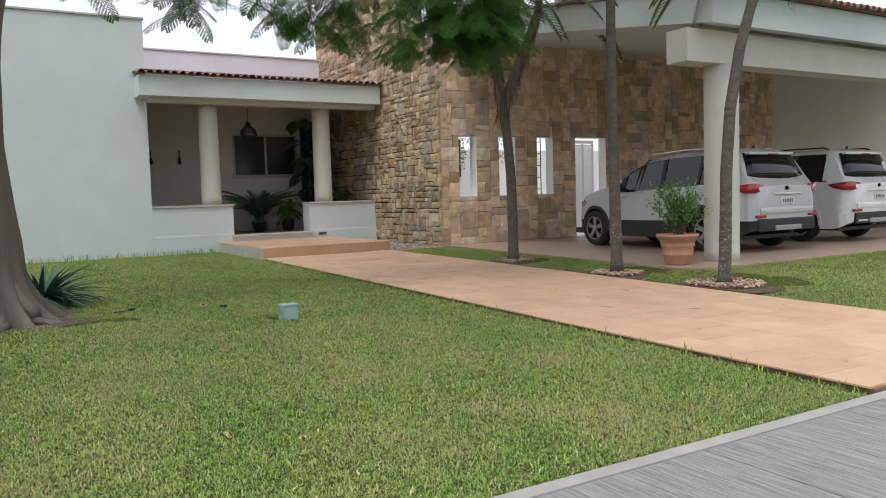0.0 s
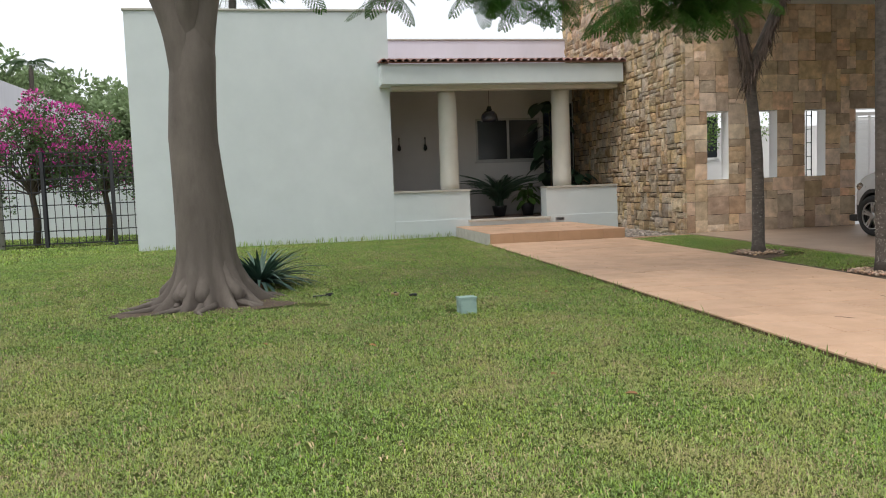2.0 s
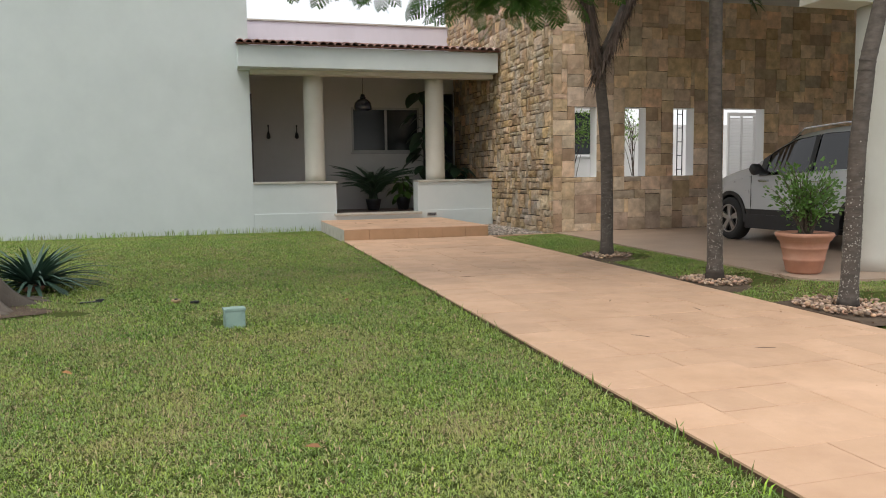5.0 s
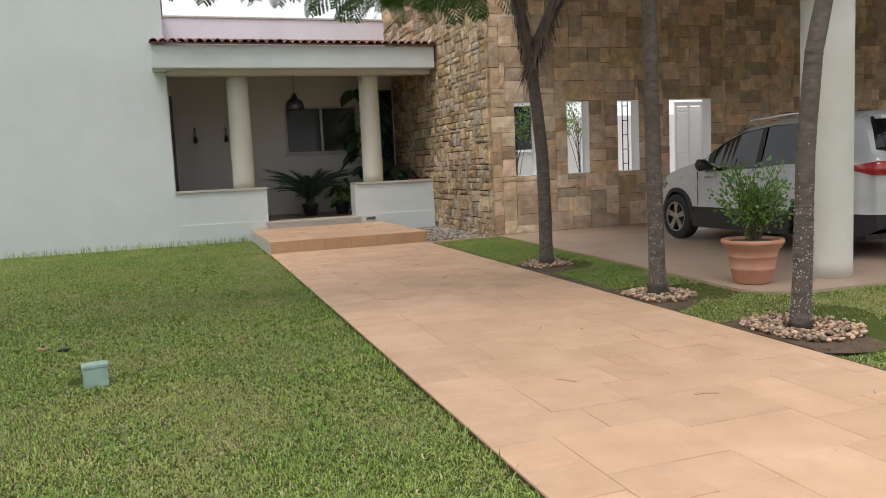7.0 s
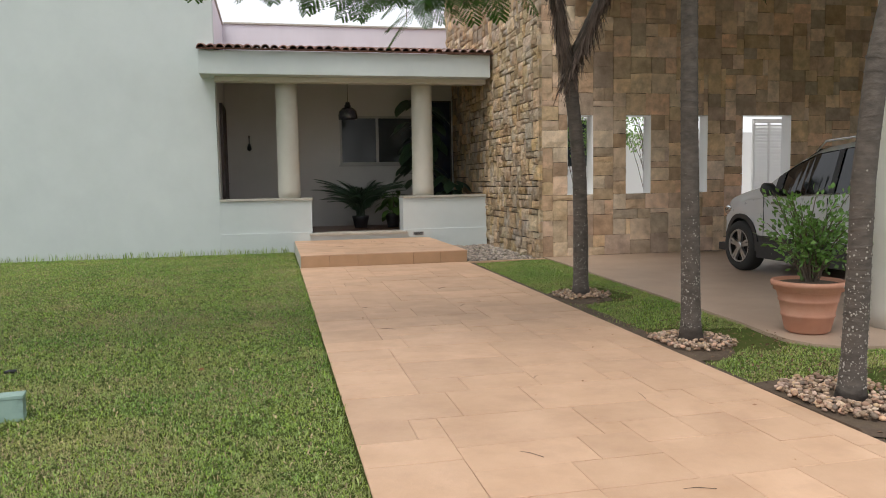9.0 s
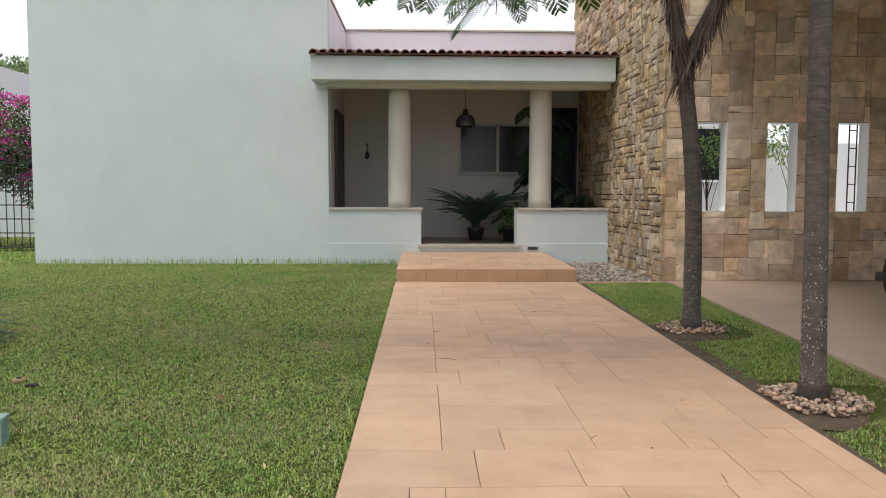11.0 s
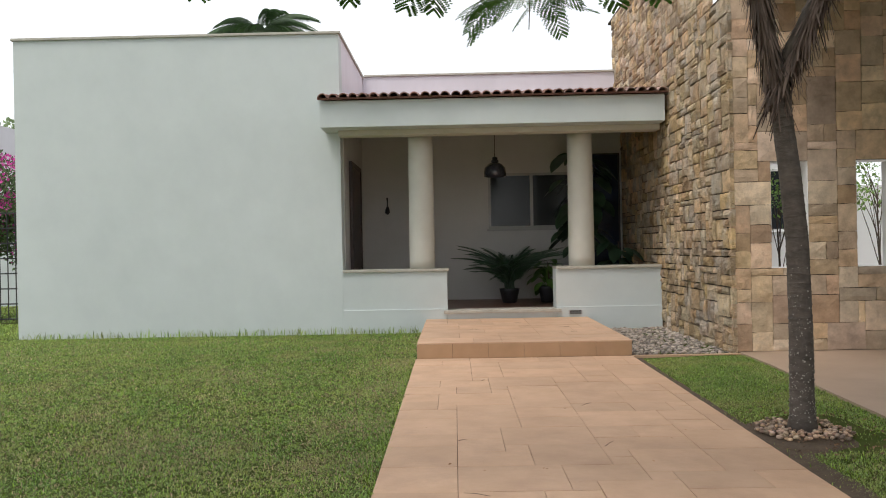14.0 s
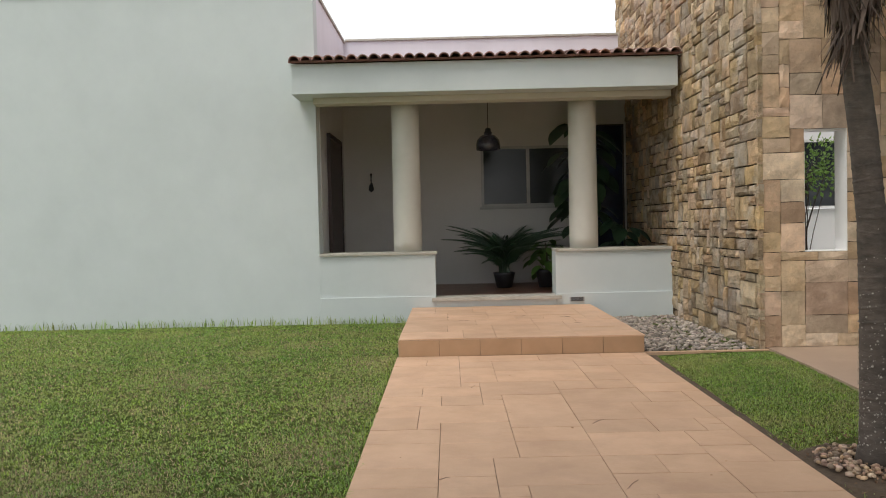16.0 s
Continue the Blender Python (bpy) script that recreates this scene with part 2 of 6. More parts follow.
# ---- ground ----
bm = bmesh.new()
ys = [-400, -60, -10, 0, 1.5, 3.1, 3.4, 4, 4.9, 6, 7, 8, 9.5, 11, 12, 14, 15.5, 17, 18, 24, 60, 400]
xs = [-400, -60, -20, 2.3, 3.3, 4.3, 4.53, 7.15, 7.5, 8.0, 20, 60, 400]
grid = [[bm.verts.new((x, y, (ground_z(y, x) if y > 3.05 else ground_z(y, x) - 0.06) - 0.012)) for x in xs] for y in ys]
for r0, r1 in zip(grid, grid[1:]):
    for k in range(len(xs) - 1):
        bm.faces.new((r0[k], r0[k + 1], r1[k + 1], r1[k]))
structure("ground", bm, M["soil"])

# street-side pavement of broomed concrete, with a raised lip along the lawn
bm = bmesh.new()
for i in range(-8, 12):
    x0, x1 = i * 3.0 + 0.006, i * 3.0 + 2.994
    add_box(bm, x0, x1, -1.2, 3.09, 0.10, 0.283, 0.008)
structure("pavement", bm, M["concrete"])
structure("pavement_edge", box(-24, 36, 3.094, 3.18, 0.10, 0.288, 0.006), M["edge"])
structure("road", box(-60, 60, -9, -1.25, 0.0, 0.12), M["concrete"])


def sloped_slab(x0, x1, y0, y1, drop, steps=16, lift=0.0):
    bm = bmesh.new()
    rows = []
    for i in range(steps + 1):
        y = y0 + (y1 - y0) * i / steps
        z = path_z(y) + lift
        rows.append([bm.verts.new(p) for p in ((x0, y, z - drop), (x0, y, z), (x1, y, z), (x1, y, z - drop))])
    for a, b in zip(rows, rows[1:]):
        for k in range(4):
            bm.faces.new((a[k], a[(k + 1) % 4], b[(k + 1) % 4], b[k]))
    bm.faces.new(rows[0])
    bm.faces.new(rows[-1][::-1])
    bmesh.ops.recalc_face_normals(bm, faces=bm.faces)
    return bm


path_bed = structure("path", sloped_slab(4.53, 7.12, 3.185, 14.5, 0.2, lift=-0.012), M["grout"])
bm = bmesh.new()
outline = [(8.45, 14.80), (8.40, 13.5), (8.25, 11.5), (8.14, 9.7), (8.06, 8.6), (7.99, 8.15), (7.98, 7.88), (8.05, 7.68), (8.20, 7.55), (8.5, 7.48), (9.2, 7.45), (12, 7.40), (30, 7.4), (30, 14.80)]
lo, hi = [bm.verts.new((x, y, 0.1)) for x, y in outline], [bm.verts.new((x, y, 0.452)) for x, y in outline]
bm.faces.new(lo[::-1])
bm.faces.new(hi)
for k in range(len(outline)):
    q = (k + 1) % len(outline)
    bm.faces.new((lo[k], lo[q], hi[q], hi[k]))
bmesh.ops.recalc_face_normals(bm, faces=bm.faces)
drive = structure("driveway", bm, M["drive"])
structure("passage_floor", box(8.62, 24, 14.81, 18.2, 0.1, 0.450), M["white"])

# ---- house, plastered block ----
structure("wall_front", box(-2.17, 3.18, 17.68, 17.98, 0.1, 5.30), M["plaster"])
structure("wall_side", box(-2.17, -1.87, 17.98, 26, 0.1, 5.30), M["plaster"])
structure("wall_return", box(2.90, 3.18, 17.98, 21.0, 3.5, 5.30), M["plaster_lilac"])
structure("wall_porch_side", box(2.89, 3.19, 17.98, 20.5, 0.1, 4.15), M["plaster_in"])
structure("wall_parapet", box(2.9, 8.36, 21.0, 21.25, 3.5, 5.33), M["plaster_lilac"])
structure("wall_porch_back", box(3.19, 8.36, 20.5, 20.8, 0.1, 4.15), M["plaster_in"])
structure("roof_flat", box(-1.87, 2.90, 17.98, 26, 4.7, 4.9), M["plaster"])
structure("trim_parapet", box(-2.20, 3.21, 17.65, 18.01, 5.302, 5.345, 0.01), M["cap"])
structure("trim_parapet_return", box(2.87, 3.21, 18.012, 21.28, 5.302, 5.345, 0.01), M["cap"])
structure("trim_parapet_back", box(3.212, 8.355, 20.97, 21.28, 5.332, 5.375, 0.01), M["cap"])
structure("trim_parapet_side", box(-2.20, -1.84, 18.012, 26, 5.302, 5.345, 0.01), M["cap"])
# ---- porch ----
structure("porch_floor", box(3.19, 8.36, 17.99, 20.5, 0.1, 0.74), M["floor_in"])
structure("ceiling_porch", box(3.192, 8.36, 17.70, 20.498, 4.06, 4.11), M["soffit"])
structure("porch_beam", box(3.19, 8.30, 17.42, 17.699, 3.60, 3.685, 0.006), M["cream"])
structure("fascia", box(2.95, 8.30, 17.10, 17.419, 3.685, 4.10, 0.008), M["plaster"])
structure("fascia_top", box(2.951, 8.30, 17.42, 17.679, 3.687, 4.10), M["plaster"])
for nm, a, b in (("left", 3.181, 4.88), ("right", 6.65, 8.355)):
    structure("wall_low_" + nm, box(a, b, 17.683, 18.10, 0.1, 1.40), M["plaster"])
    structure("plinth_" + nm, box(a + 0.003, b, 17.660, 17.682, 0.1, 0.79, 0.008), M["plaster"])
    structure("wall_cap_" + nm, box(a, b + (0.03 if nm == "left" else 0), 17.65, 18.13, 1.402, 1.445, 0.008), M["cap"])
structure("threshold", box(4.82, 6.72, 17.60, 18.0, 0.712, 0.765, 0.01), M["cap"])
structure("threshold_base", box(4.883, 6.647, 17.66, 17.98, 0.1, 0.71), M["plaster"])
for cx in (4.475, 7.105):
    structure("porch_column", lathe([(0.21, 1.446), (0.212, 1.6), (0.205, 3.0), (0.203, 4.058)], 40, cx, 17.90), M["cream"], True)

# ---- landing step ----
landing = structure("landing", box(4.55, 7.125, 14.52, 17.655, 0.1, 0.612), M["grout"])

# ---- stone walls (backing; the stones stand on it) ----
SX0, SX1, SY, SZ0 = 8.36, 19.16, 14.55, 0.45
SLOTS = ((8.85, 9.30, 1.46, 2.75), (9.88, 10.33, 1.46, 2.75), (10.92, 11.38, 1.46, 2.75), (12.04, 12.99, 0.45, 2.76))
wall_stone = structure("wall_stone_front", bmesh.new(), M["mortar"])
bm = bmesh.new()
top_z = 4.80
edges = sorted({SX0 + 0.06, SX1, *(v for s in SLOTS for v in s[:2])})
for a, b in zip(edges, edges[1:]):
    s = [s for s in SLOTS if abs(s[0] - a) < 0.01]
    if s:
        add_box(bm, a, b, SY + 0.05, SY + 0.25, s[0][3], top_z)
        if s[0][2] > 0.5:
            add_box(bm, a, b, SY + 0.05, SY + 0.25, 0.1, s[0][2])
    else:
        add_box(bm, a, b, SY + 0.05, SY + 0.25, 0.1, top_z)
bm.to_mesh(wall_stone.data)
bm.free()
wall_stone_side = structure("wall_stone_side", box(8.41, 8.61, 14.85, 21.6, 0.1, 4.80), M["mortar"])
structure("wall_stone_pier", box(8.41, 8.86, 14.60, 14.98, 4.802, 6.40), M["mortar"])
for a, b, c, d in SLOTS:
    bm = bmesh.new()
    add_box(bm, a - 0.001, a + 0.006, SY + 0.012, SY + 0.26, c, d)
    add_box(bm, b - 0.006, b + 0.001, SY + 0.012, SY + 0.26, c, d)
    add_box(bm, a + 0.006, b - 0.006, SY + 0.012, SY + 0.26, d - 0.006, d)
    if c > 0.5:
        add_box(bm, a + 0.006, b - 0.006, SY + 0.012, SY + 0.26, c, c + 0.006)
    structure("slot_lining", bm, M["white"])

# ---- carport ----
structure("wall_garage_back", box(SX1, 26, SY + 0.1, SY + 0.5, 0.1, 4.8), M["garage_wall"])
# sloping roof slab with its fascia
bm = bmesh.new()
RX0, RX1, RY0, RY1 = 8.45, 26.0, 7.6, 14.8
RXB = 8.87
z0, z1 = 3.63, 4.81
v = [bm.verts.new(p) for p in ((RX0, RY0, z0), (RX1, RY0, z0), (RX1, RY1, z1), (RXB, RY1, z1), (RX0, RY0, z0 + 0.42), (RX1, RY0, z0 + 0.42), (RX1, RY1, z1 + 0.42), (RXB, RY1, z1 + 0.42))]
for f in ((0, 3, 2, 1), (4, 5, 6, 7), (0, 1, 5, 4), (1, 2, 6, 5), (2, 3, 7, 6), (3, 0, 4, 7)):
    bm.faces.new([v[i] for i in f])
structure("carport_ceiling", bm, M["plaster"])
structure("carport_beam", box(8.30, 24.2, 7.89, 8.25, 3.175, 3.61, 0.01), M["cream"])
structure("carport_column", lathe([(0.245, 0.453), (0.24, 0.6), (0.235, 2.5), (0.235, 3.174)], 40, 9.17, 8.06), M["cream"], True)

# ---- garden passage behind the slots ----
structure("wall_passage", box(8.9, 11.2, 18.2, 18.4, 0.1, 1.95), M["white"])
structure("wall_passage_high", box(11.2, 24, 18.2, 18.4, 0.1, 2.7), M["white"])
structure("passage_roofline", box(8.9, 11.2, 18.2, 18.4, 3.0, 3.6), M["white"])

# ---- neighbours ----
structure("neighbour_wall_side", box(-9.3, -9.0, 27.15, 60, 0.1, 5.84), M["plaster_lilac"])
M["orange"] = mat("peach_wall", (0.62, 0.44, 0.30), None, 2, 0.85)
structure("neighbour_wall_front", box(-20, -9.0, 26.9, 27.149, 0.1, 5.86), M["orange"])
structure("boundary_wall", box(-30, -1.9, 26.0, 26.2, 0.1, 2.0), M["plaster"])
structure("wall_far_right", box(38, 38.3, 3, 40, 0.1, 2.6), M["plaster"])


# ---- cars ----
M["silver"] = mat("silver_car_paint", (0.50, 0.51, 0.53), (0.48, 0.49, 0.51), 3, 0.3, metal=0.15, coat=0.7)
M["white_car"] = mat("white_car_paint", (0.76, 0.77, 0.79), None, 3, 0.25, coat=0.8)
M["black_plastic"] = mat("black_plastic_trim", (0.018, 0.018, 0.02), None, 20, 0.55)
M["car_glass"] = mat("dark_car_glass", (0.006, 0.007, 0.009), None, 2, 0.03, spec=0.5)
M["tyre"] = mat("tyre_rubber", (0.018, 0.018, 0.018), None, 20, 0.8, bump=0.002)
M["alloy"] = mat("alloy_wheel", (0.50, 0.50, 0.52), None, 10, 0.3, metal=0.9)
M["chrome"] = mat("chrome", (0.75, 0.75, 0.77), None, 10, 0.12, metal=1.0)
M["red_lens"] = mat("red_tail_lamp", (0.42, 0.012, 0.018), (0.30, 0.01, 0.015), 30, 0.12, coat=0.8)
M["plate"] = mat("number_plate", (0.62, 0.64, 0.62), None, 10, 0.4)
M["ink"] = mat("plate_ink", (0.08, 0.1, 0.12), None, 10, 0.5)
M["skid"] = mat("silver_skid_plate", (0.36, 0.37, 0.38), None, 10, 0.4, metal=0.5)


def wheel(parent, x, y, side, r=0.335, w=0.22):
    """A wheel whose outer face looks to x * side."""
    e = new("wheel")
    e.parent = parent
    e.matrix_basis = pose(x, y, r, 0, 90 * side, 0)
    prof = [(r * 0.62, -w / 2), (r * 0.9, -w / 2), (r * 0.98, -w / 2 + 0.03), (r, -w / 4), (r, w / 4), (r * 0.98, w / 2 - 0.03), (r * 0.93, w / 2 - 0.005), (r * 0.66, w / 2), (r * 0.64, w / 2 - 0.03), (r * 0.62, -w / 2 + 0.01)]
    bm = bmesh.new()
    seg = 36
    rings = [[bm.verts.new((a * math.cos(2 * math.pi * k / seg), a * math.sin(2 * math.pi * k / seg), z)) for k in range(seg)] for a, z in prof]
    for r0, r1 in zip(rings, rings[1:] + rings[:1]):
        for k in range(seg):
            bm.faces.new((r0[k], r0[(k + 1) % seg], r1[(k + 1) % seg], r1[k]))
    part("tyre", bm, M["tyre"], e, "", True)
    bm = lathe([(r * 0.60, w / 2 - 0.09), (r * 0.60, w / 2 - 0.08)], 36)
    part("brake_backing", bm, M["black_plastic"], e)
    bm = bmesh.new()
    rings = [[bm.verts.new((a * math.cos(2 * math.pi * k / seg), a * math.sin(2 * math.pi * k / seg), z)) for k in range(seg)] for a, z in ((r * 0.655, w / 2 - 0.002), (r * 0.66, w / 2 - 0.02), (r * 0.60, w / 2 - 0.02), (r * 0.61, w / 2 - 0.002))]
    for r0, r1 in zip(rings, rings[1:] + rings[:1]):
        for k in range(seg):
            bm.faces.new((r0[k], r0[(k + 1) % seg], r1[(k + 1) % seg], r1[k]))
    for k in range(5):
        for off in (-0.14, 0.14):
            a = 2 * math.pi * k / 5 + off
            c, s = math.cos(a), math.sin(a)
            pts = []
            for rad, hw in ((0.05, 0.020), (r * 0.62, 0.014)):
                for sg in (-1, 1):
                    pts.append((rad * c - sg * hw * s, rad * s + sg * hw * c))
            top = [bm.verts.new((px, py, w / 2 - 0.012)) for px, py in pts]
            bot = [bm.verts.new((px, py, w / 2 - 0.05)) for px, py in pts]
            for q in ((0, 1, 3, 2),):
                bm.faces.new([top[i] for i in q])
                bm.faces.new([bot[i] for i in q[::-1]])
            for i, j in ((0, 1), (1, 3), (3, 2), (2, 0)):
                bm.faces.new((top[j], top[i], bot[i], bot[j]))
    part("rim", bm, M["alloy"], e)
    part("hub_cap", lathe([(0.055, w / 2 - 0.05), (0.055, w / 2 - 0.008), (0.045, w / 2 - 0.002)], 20), M["alloy"], e)
    return e


def interp(t, pts):
    return float(np.interp(t, [p[0] for p in pts], [p[1] for p in pts]))


def suv(name, label, paint, place, L=4.27, W=1.78, H=1.58, wb=2.6, rear_over=0.83, rails="chrome", lamp_long=False):
    """A parked sport-utility car; its rear bumper is at y = 0 and its nose at y = L."""
    car = thing(name, label, "car", place)
    hw = W / 2
    wy0, wy1, ar = rear_over, rear_over + wb, 0.385
    roof = [(0.0, 1.02), (0.06, 1.08), (0.16, 1.12), (0.36, H - 0.07), (0.50, H - 0.01), (1.0, H), (1.7, H), (2.25, H - 0.06), (2.62, H - 0.20), (3.02, 1.17), (3.3, 1.10), (3.8, 1.0), (4.1, 0.88), (4.22, 0.72), (4.27, 0.62)]
    roof = [(a * L / 4.27, b) for a, b in roof]
    belt = [(0.0, 0.90), (0.10, 1.08), (0.5, 1.09), (1.2, 1.06), (2.2, 1.02), (3.0, 0.985), (3.4, 0.96), (3.9, 0.86), (4.2, 0.66), (4.27, 0.58)]
    belt = [(a * L / 4.27, b) for a, b in belt]
    plan = [(0.0, 0.76), (0.05, 0.86), (0.2, 0.945), (0.6, 0.985), (1.2, 1.0), (3.0, 1.0), (3.6, 0.96), (4.0, 0.86), (4.18, 0.70), (4.27, 0.5)]
    plan = [(a * L / 4.27, b) for a, b in plan]
    st = sorted({*np.linspace(0, L, 44).tolist(), *[wy0 + ar * math.cos(a) for a in np.linspace(0, math.pi, 13)], *[wy1 + ar * math.cos(a) for a in np.linspace(0, math.pi, 13)]})
    glass_a, glass_b = 0.42 * L / 4.27, 2.86 * L / 4.27
    pillars = [0.42, 0.50, 1.02, 1.07, 1.80, 1.88, 2.74, 2.86]
    pillars = [p * L / 4.27 for p in pillars]
    st = sorted({*st, *pillars})
    st = [s for i, s in enumerate(st) if i == 0 or s - st[i - 1] > 0.004]

    def section(s):
        k = hw * interp(s, plan)
        zb = 0.24
        low = 0.24 + 0.14 * max(0, 1 - s / 0.25) + 0.06 * max(0, 1 - (L - s) / 0.3)
        for wy in (wy0, wy1):
            if abs(s - wy) < ar:
                low = max(low, 0.335 + math.sqrt(ar * ar - (s - wy) ** 2) - 0.0)
        zbelt, zr = interp(s, belt), interp(s, roof)
        zr = max(zr, zbelt + 0.012)
        tum = 0.20 * min(1, max(0, (zr - zbelt) / 0.48))
        mid = max(low + 0.01, 0.62)
        cr = 0.02 if zr > 1.3 else 0.03
        pts = [(k * 0.985, low), (k * 1.0, max(low + 0.005, 0.50)), (k * 0.985, mid + 0.02), (k * 1.0, max(mid + 0.03, zbelt - 0.14)), (k * 0.975, max(mid + 0.04, zbelt - 0.015)), (k * 0.955, max(mid + 0.05, zbelt)),
               (k * (0.955 - tum * 0.85), zbelt + (zr - zbelt) * 0.86), (k * (0.93 - tum * 1.25), zbelt + (zr - zbelt) * 0.975), (k * 0.40, zr + cr * 0.8), (0, zr + cr)]
        return pts

    secs = [section(s) for s in st]
    n = len(secs[0])
    bodies = {"body": bmesh.new(), "side_window": None}
    bm = bodies["body"]
    clad = bmesh.new()
    for sgn in (-1, 1):
        vs_ = [[bm.verts.new((sgn * x, s, z)) for x, z in sec] for s, sec in zip(st, secs)]
        for i in range(len(st) - 1):
            sm = (st[i] + st[i + 1]) / 2
            for j in range(n - 1):
                if j == 5 and glass_a < sm < glass_b and not any(pillars[q] < sm < pillars[q + 1] for q in range(0, len(pillars), 2)):
                    continue
                q = (vs_[i][j], vs_[i + 1][j], vs_[i + 1][j + 1], vs_[i][j + 1])
                if j == 0:
                    q = [clad.verts.new(c.co) for c in q]
                    clad.faces.new(q if sgn > 0 else q[::-1])
                    continue
                bm.faces.new(q if sgn > 0 else q[::-1])
        for i in (0, len(st) - 1):
            loop = vs_[i]
            base = [bm.verts.new((0, st[i], loop[1].co.z))]
            bm.faces.new(loop[1:] + base)
            q = [clad.verts.new(c) for c in (loop[0].co, loop[1].co, (0, st[i], loop[1].co.z), (0, st[i], loop[0].co.z))]
            clad.faces.new(q)
    bmesh.ops.remove_doubles(bm, verts=bm.verts, dist=0.0005)
    bmesh.ops.recalc_face_normals(bm, faces=bm.faces)
    bmesh.ops.remove_doubles(clad, verts=clad.verts, dist=0.0005)
    bmesh.ops.recalc_face_normals(clad, faces=clad.faces)
    part("lower_cladding", clad, M["black_plastic"] if rails == "chrome" else paint, car)
    ob = part("body", bm, paint, car)
    ob.data.shade_smooth()
    ob.data.set_sharp_from_angle(angle=radians(38))
    # side windows
    groups = [(pillars[1], pillars[2]), (pillars[3], pillars[4]), (pillars[5], pillars[6])]
    for sgn in (-1, 1):
        for a, b in groups:
            bm = bmesh.new()
            ss = [s for s in st if a - 0.002 <= s <= b + 0.002]
            rows = []
            for s in ss:
                sec = section(s)
                rows.append([bm.verts.new((sgn * (sec[5][0] - 0.012), s, sec[5][1])), bm.verts.new((sgn * (sec[6][0] - 0.012), s, sec[6][1]))])
            for r0, r1 in zip(rows, rows[1:]):
                bm.faces.new((r0[0], r1[0], r1[1], r0[1]) if sgn > 0 else (r0[1], r1[1], r1[0], r0[0]))
            part("side_window", bm, M["car_glass"], car)
    # black sills and arches
    for sgn in (-1, 1):
        add = bmesh.new()
        x = sgn * (hw + 0.004)
        add_box(add, min(x, x - sgn * 0.03), max(x, x - sgn * 0.03), wy0 + ar + 0.02, wy1 - ar - 0.02, 0.21, 0.42, 0.012)
        part("sill_trim", add, M["black_plastic"], car)
        for wy in (wy0, wy1):
            bm = bmesh.new()
            m = 18
            prev = None
            for q in range(m + 1):
                a = math.pi * q / m
                kx = hw * interp(wy + 0.4 * math.cos(a), plan)
                ring = [bm.verts.new((sgn * xx, wy + rr * math.cos(a), 0.335 + rr * math.sin(a) - (0.04 if q in (0, m) else 0))) for xx, rr in ((kx + 0.012, ar - 0.012), (kx + 0.012, ar + 0.045), (kx - 0.05, ar + 0.045), (kx - 0.05, ar - 0.012))]
                if prev:
                    for c in range(4):
                        bm.faces.new((prev[c], prev[(c + 1) % 4], ring[(c + 1) % 4], ring[c]))
                prev = ring
            bmesh.ops.recalc_face_normals(bm, faces=bm.faces)
            part("arch_trim", bm, M["black_plastic"] if rails == "chrome" else paint, car)
            # dark well behind the wheel
            part("wheel_well", box(min(sgn * (hw - 0.28), sgn * (hw - 0.30)), max(sgn * (hw - 0.28), sgn * (hw - 0.30)), wy - ar, wy + ar, 0.25, 0.75), M["black_plastic"], car)
        for wy in (wy0, wy1):
            wheel(car, sgn * (hw - 0.115), wy, sgn)
        for yy in (1.62, 2.62):
            part("door_handle", box(min(sgn * hw * 0.985, sgn * (hw + 0.03)), max(sgn * hw * 0.985, sgn * (hw + 0.03)), yy * L / 4.27 - 0.02, yy * L / 4.27 + 0.17, 0.905, 0.94, 0.01), M["chrome"], car)
        # door gaps as thin dark strips standing a hair proud
        for yy in (1.84, 2.98, 1.05):
            y = yy * L / 4.27
            part("door_gap", box(min(sgn * hw * 0.99, sgn * (hw + 0.001)), max(sgn * hw * 0.99, sgn * (hw + 0.001)), y - 0.003, y + 0.003, 0.43 if yy > 1.1 else 0.80, 1.0), M["black_plastic"], car)
        # window surround
        bm = bmesh.new()
        for a, b in zip(st, st[1:]):
            if glass_a < (a + b) / 2 < glass_b:
                s0, s1 = section(a), section(b)
                v = [bm.verts.new((sgn * (s0[5][0] + 0.004), a, s0[5][1] - 0.012)), bm.verts.new((sgn * (s1[5][0] + 0.004), b, s1[5][1] - 0.012)), bm.verts.new((sgn * (s1[5][0] + 0.002), b, s1[5][1] + 0.012)), bm.verts.new((sgn * (s0[5][0] + 0.002), a, s0[5][1] + 0.012))]
                bm.faces.new(v if sgn > 0 else v[::-1])
        part("belt_trim", bm, M["chrome"], car)
        for a, b in ((pillars[0], pillars[1]), (pillars[2], pillars[3]), (pillars[4], pillars[5]), (pillars[6], pillars[7])):
            bm = bmesh.new()
            s0, s1 = section(a), section(b)
            v = [bm.verts.new((sgn * (q[5 + k][0] + 0.003), y, q[5 + k][1])) for q, y, k in ((s0, a, 0), (s1, b, 0), (s1, b, 1), (s0, a, 1))]
            bm.faces.new(v if sgn > 0 else v[::-1])
            part("pillar_trim", bm, M["black_plastic"] if a > pillars[1] else paint, car)
        # mirror
        mir = part("mirror", tube([(sgn * (hw - 0.08), 2.70 * L / 4.27, 1.03), (sgn * (hw + 0.03), 2.70 * L / 4.27, 1.06), (sgn * (hw + 0.08), 2.72 * L / 4.27, 1.09), (sgn * (hw + 0.17), 2.72 * L / 4.27, 1.09), (sgn * (hw + 0.20), 2.72 * L / 4.27, 1.08)], [0.03, 0.04, 0.08, 0.085, 0.05], 10), M["black_plastic"], car, "", True)
        # roof rail
        rz = H + 0.03
        xr = sgn * (hw * 0.70)
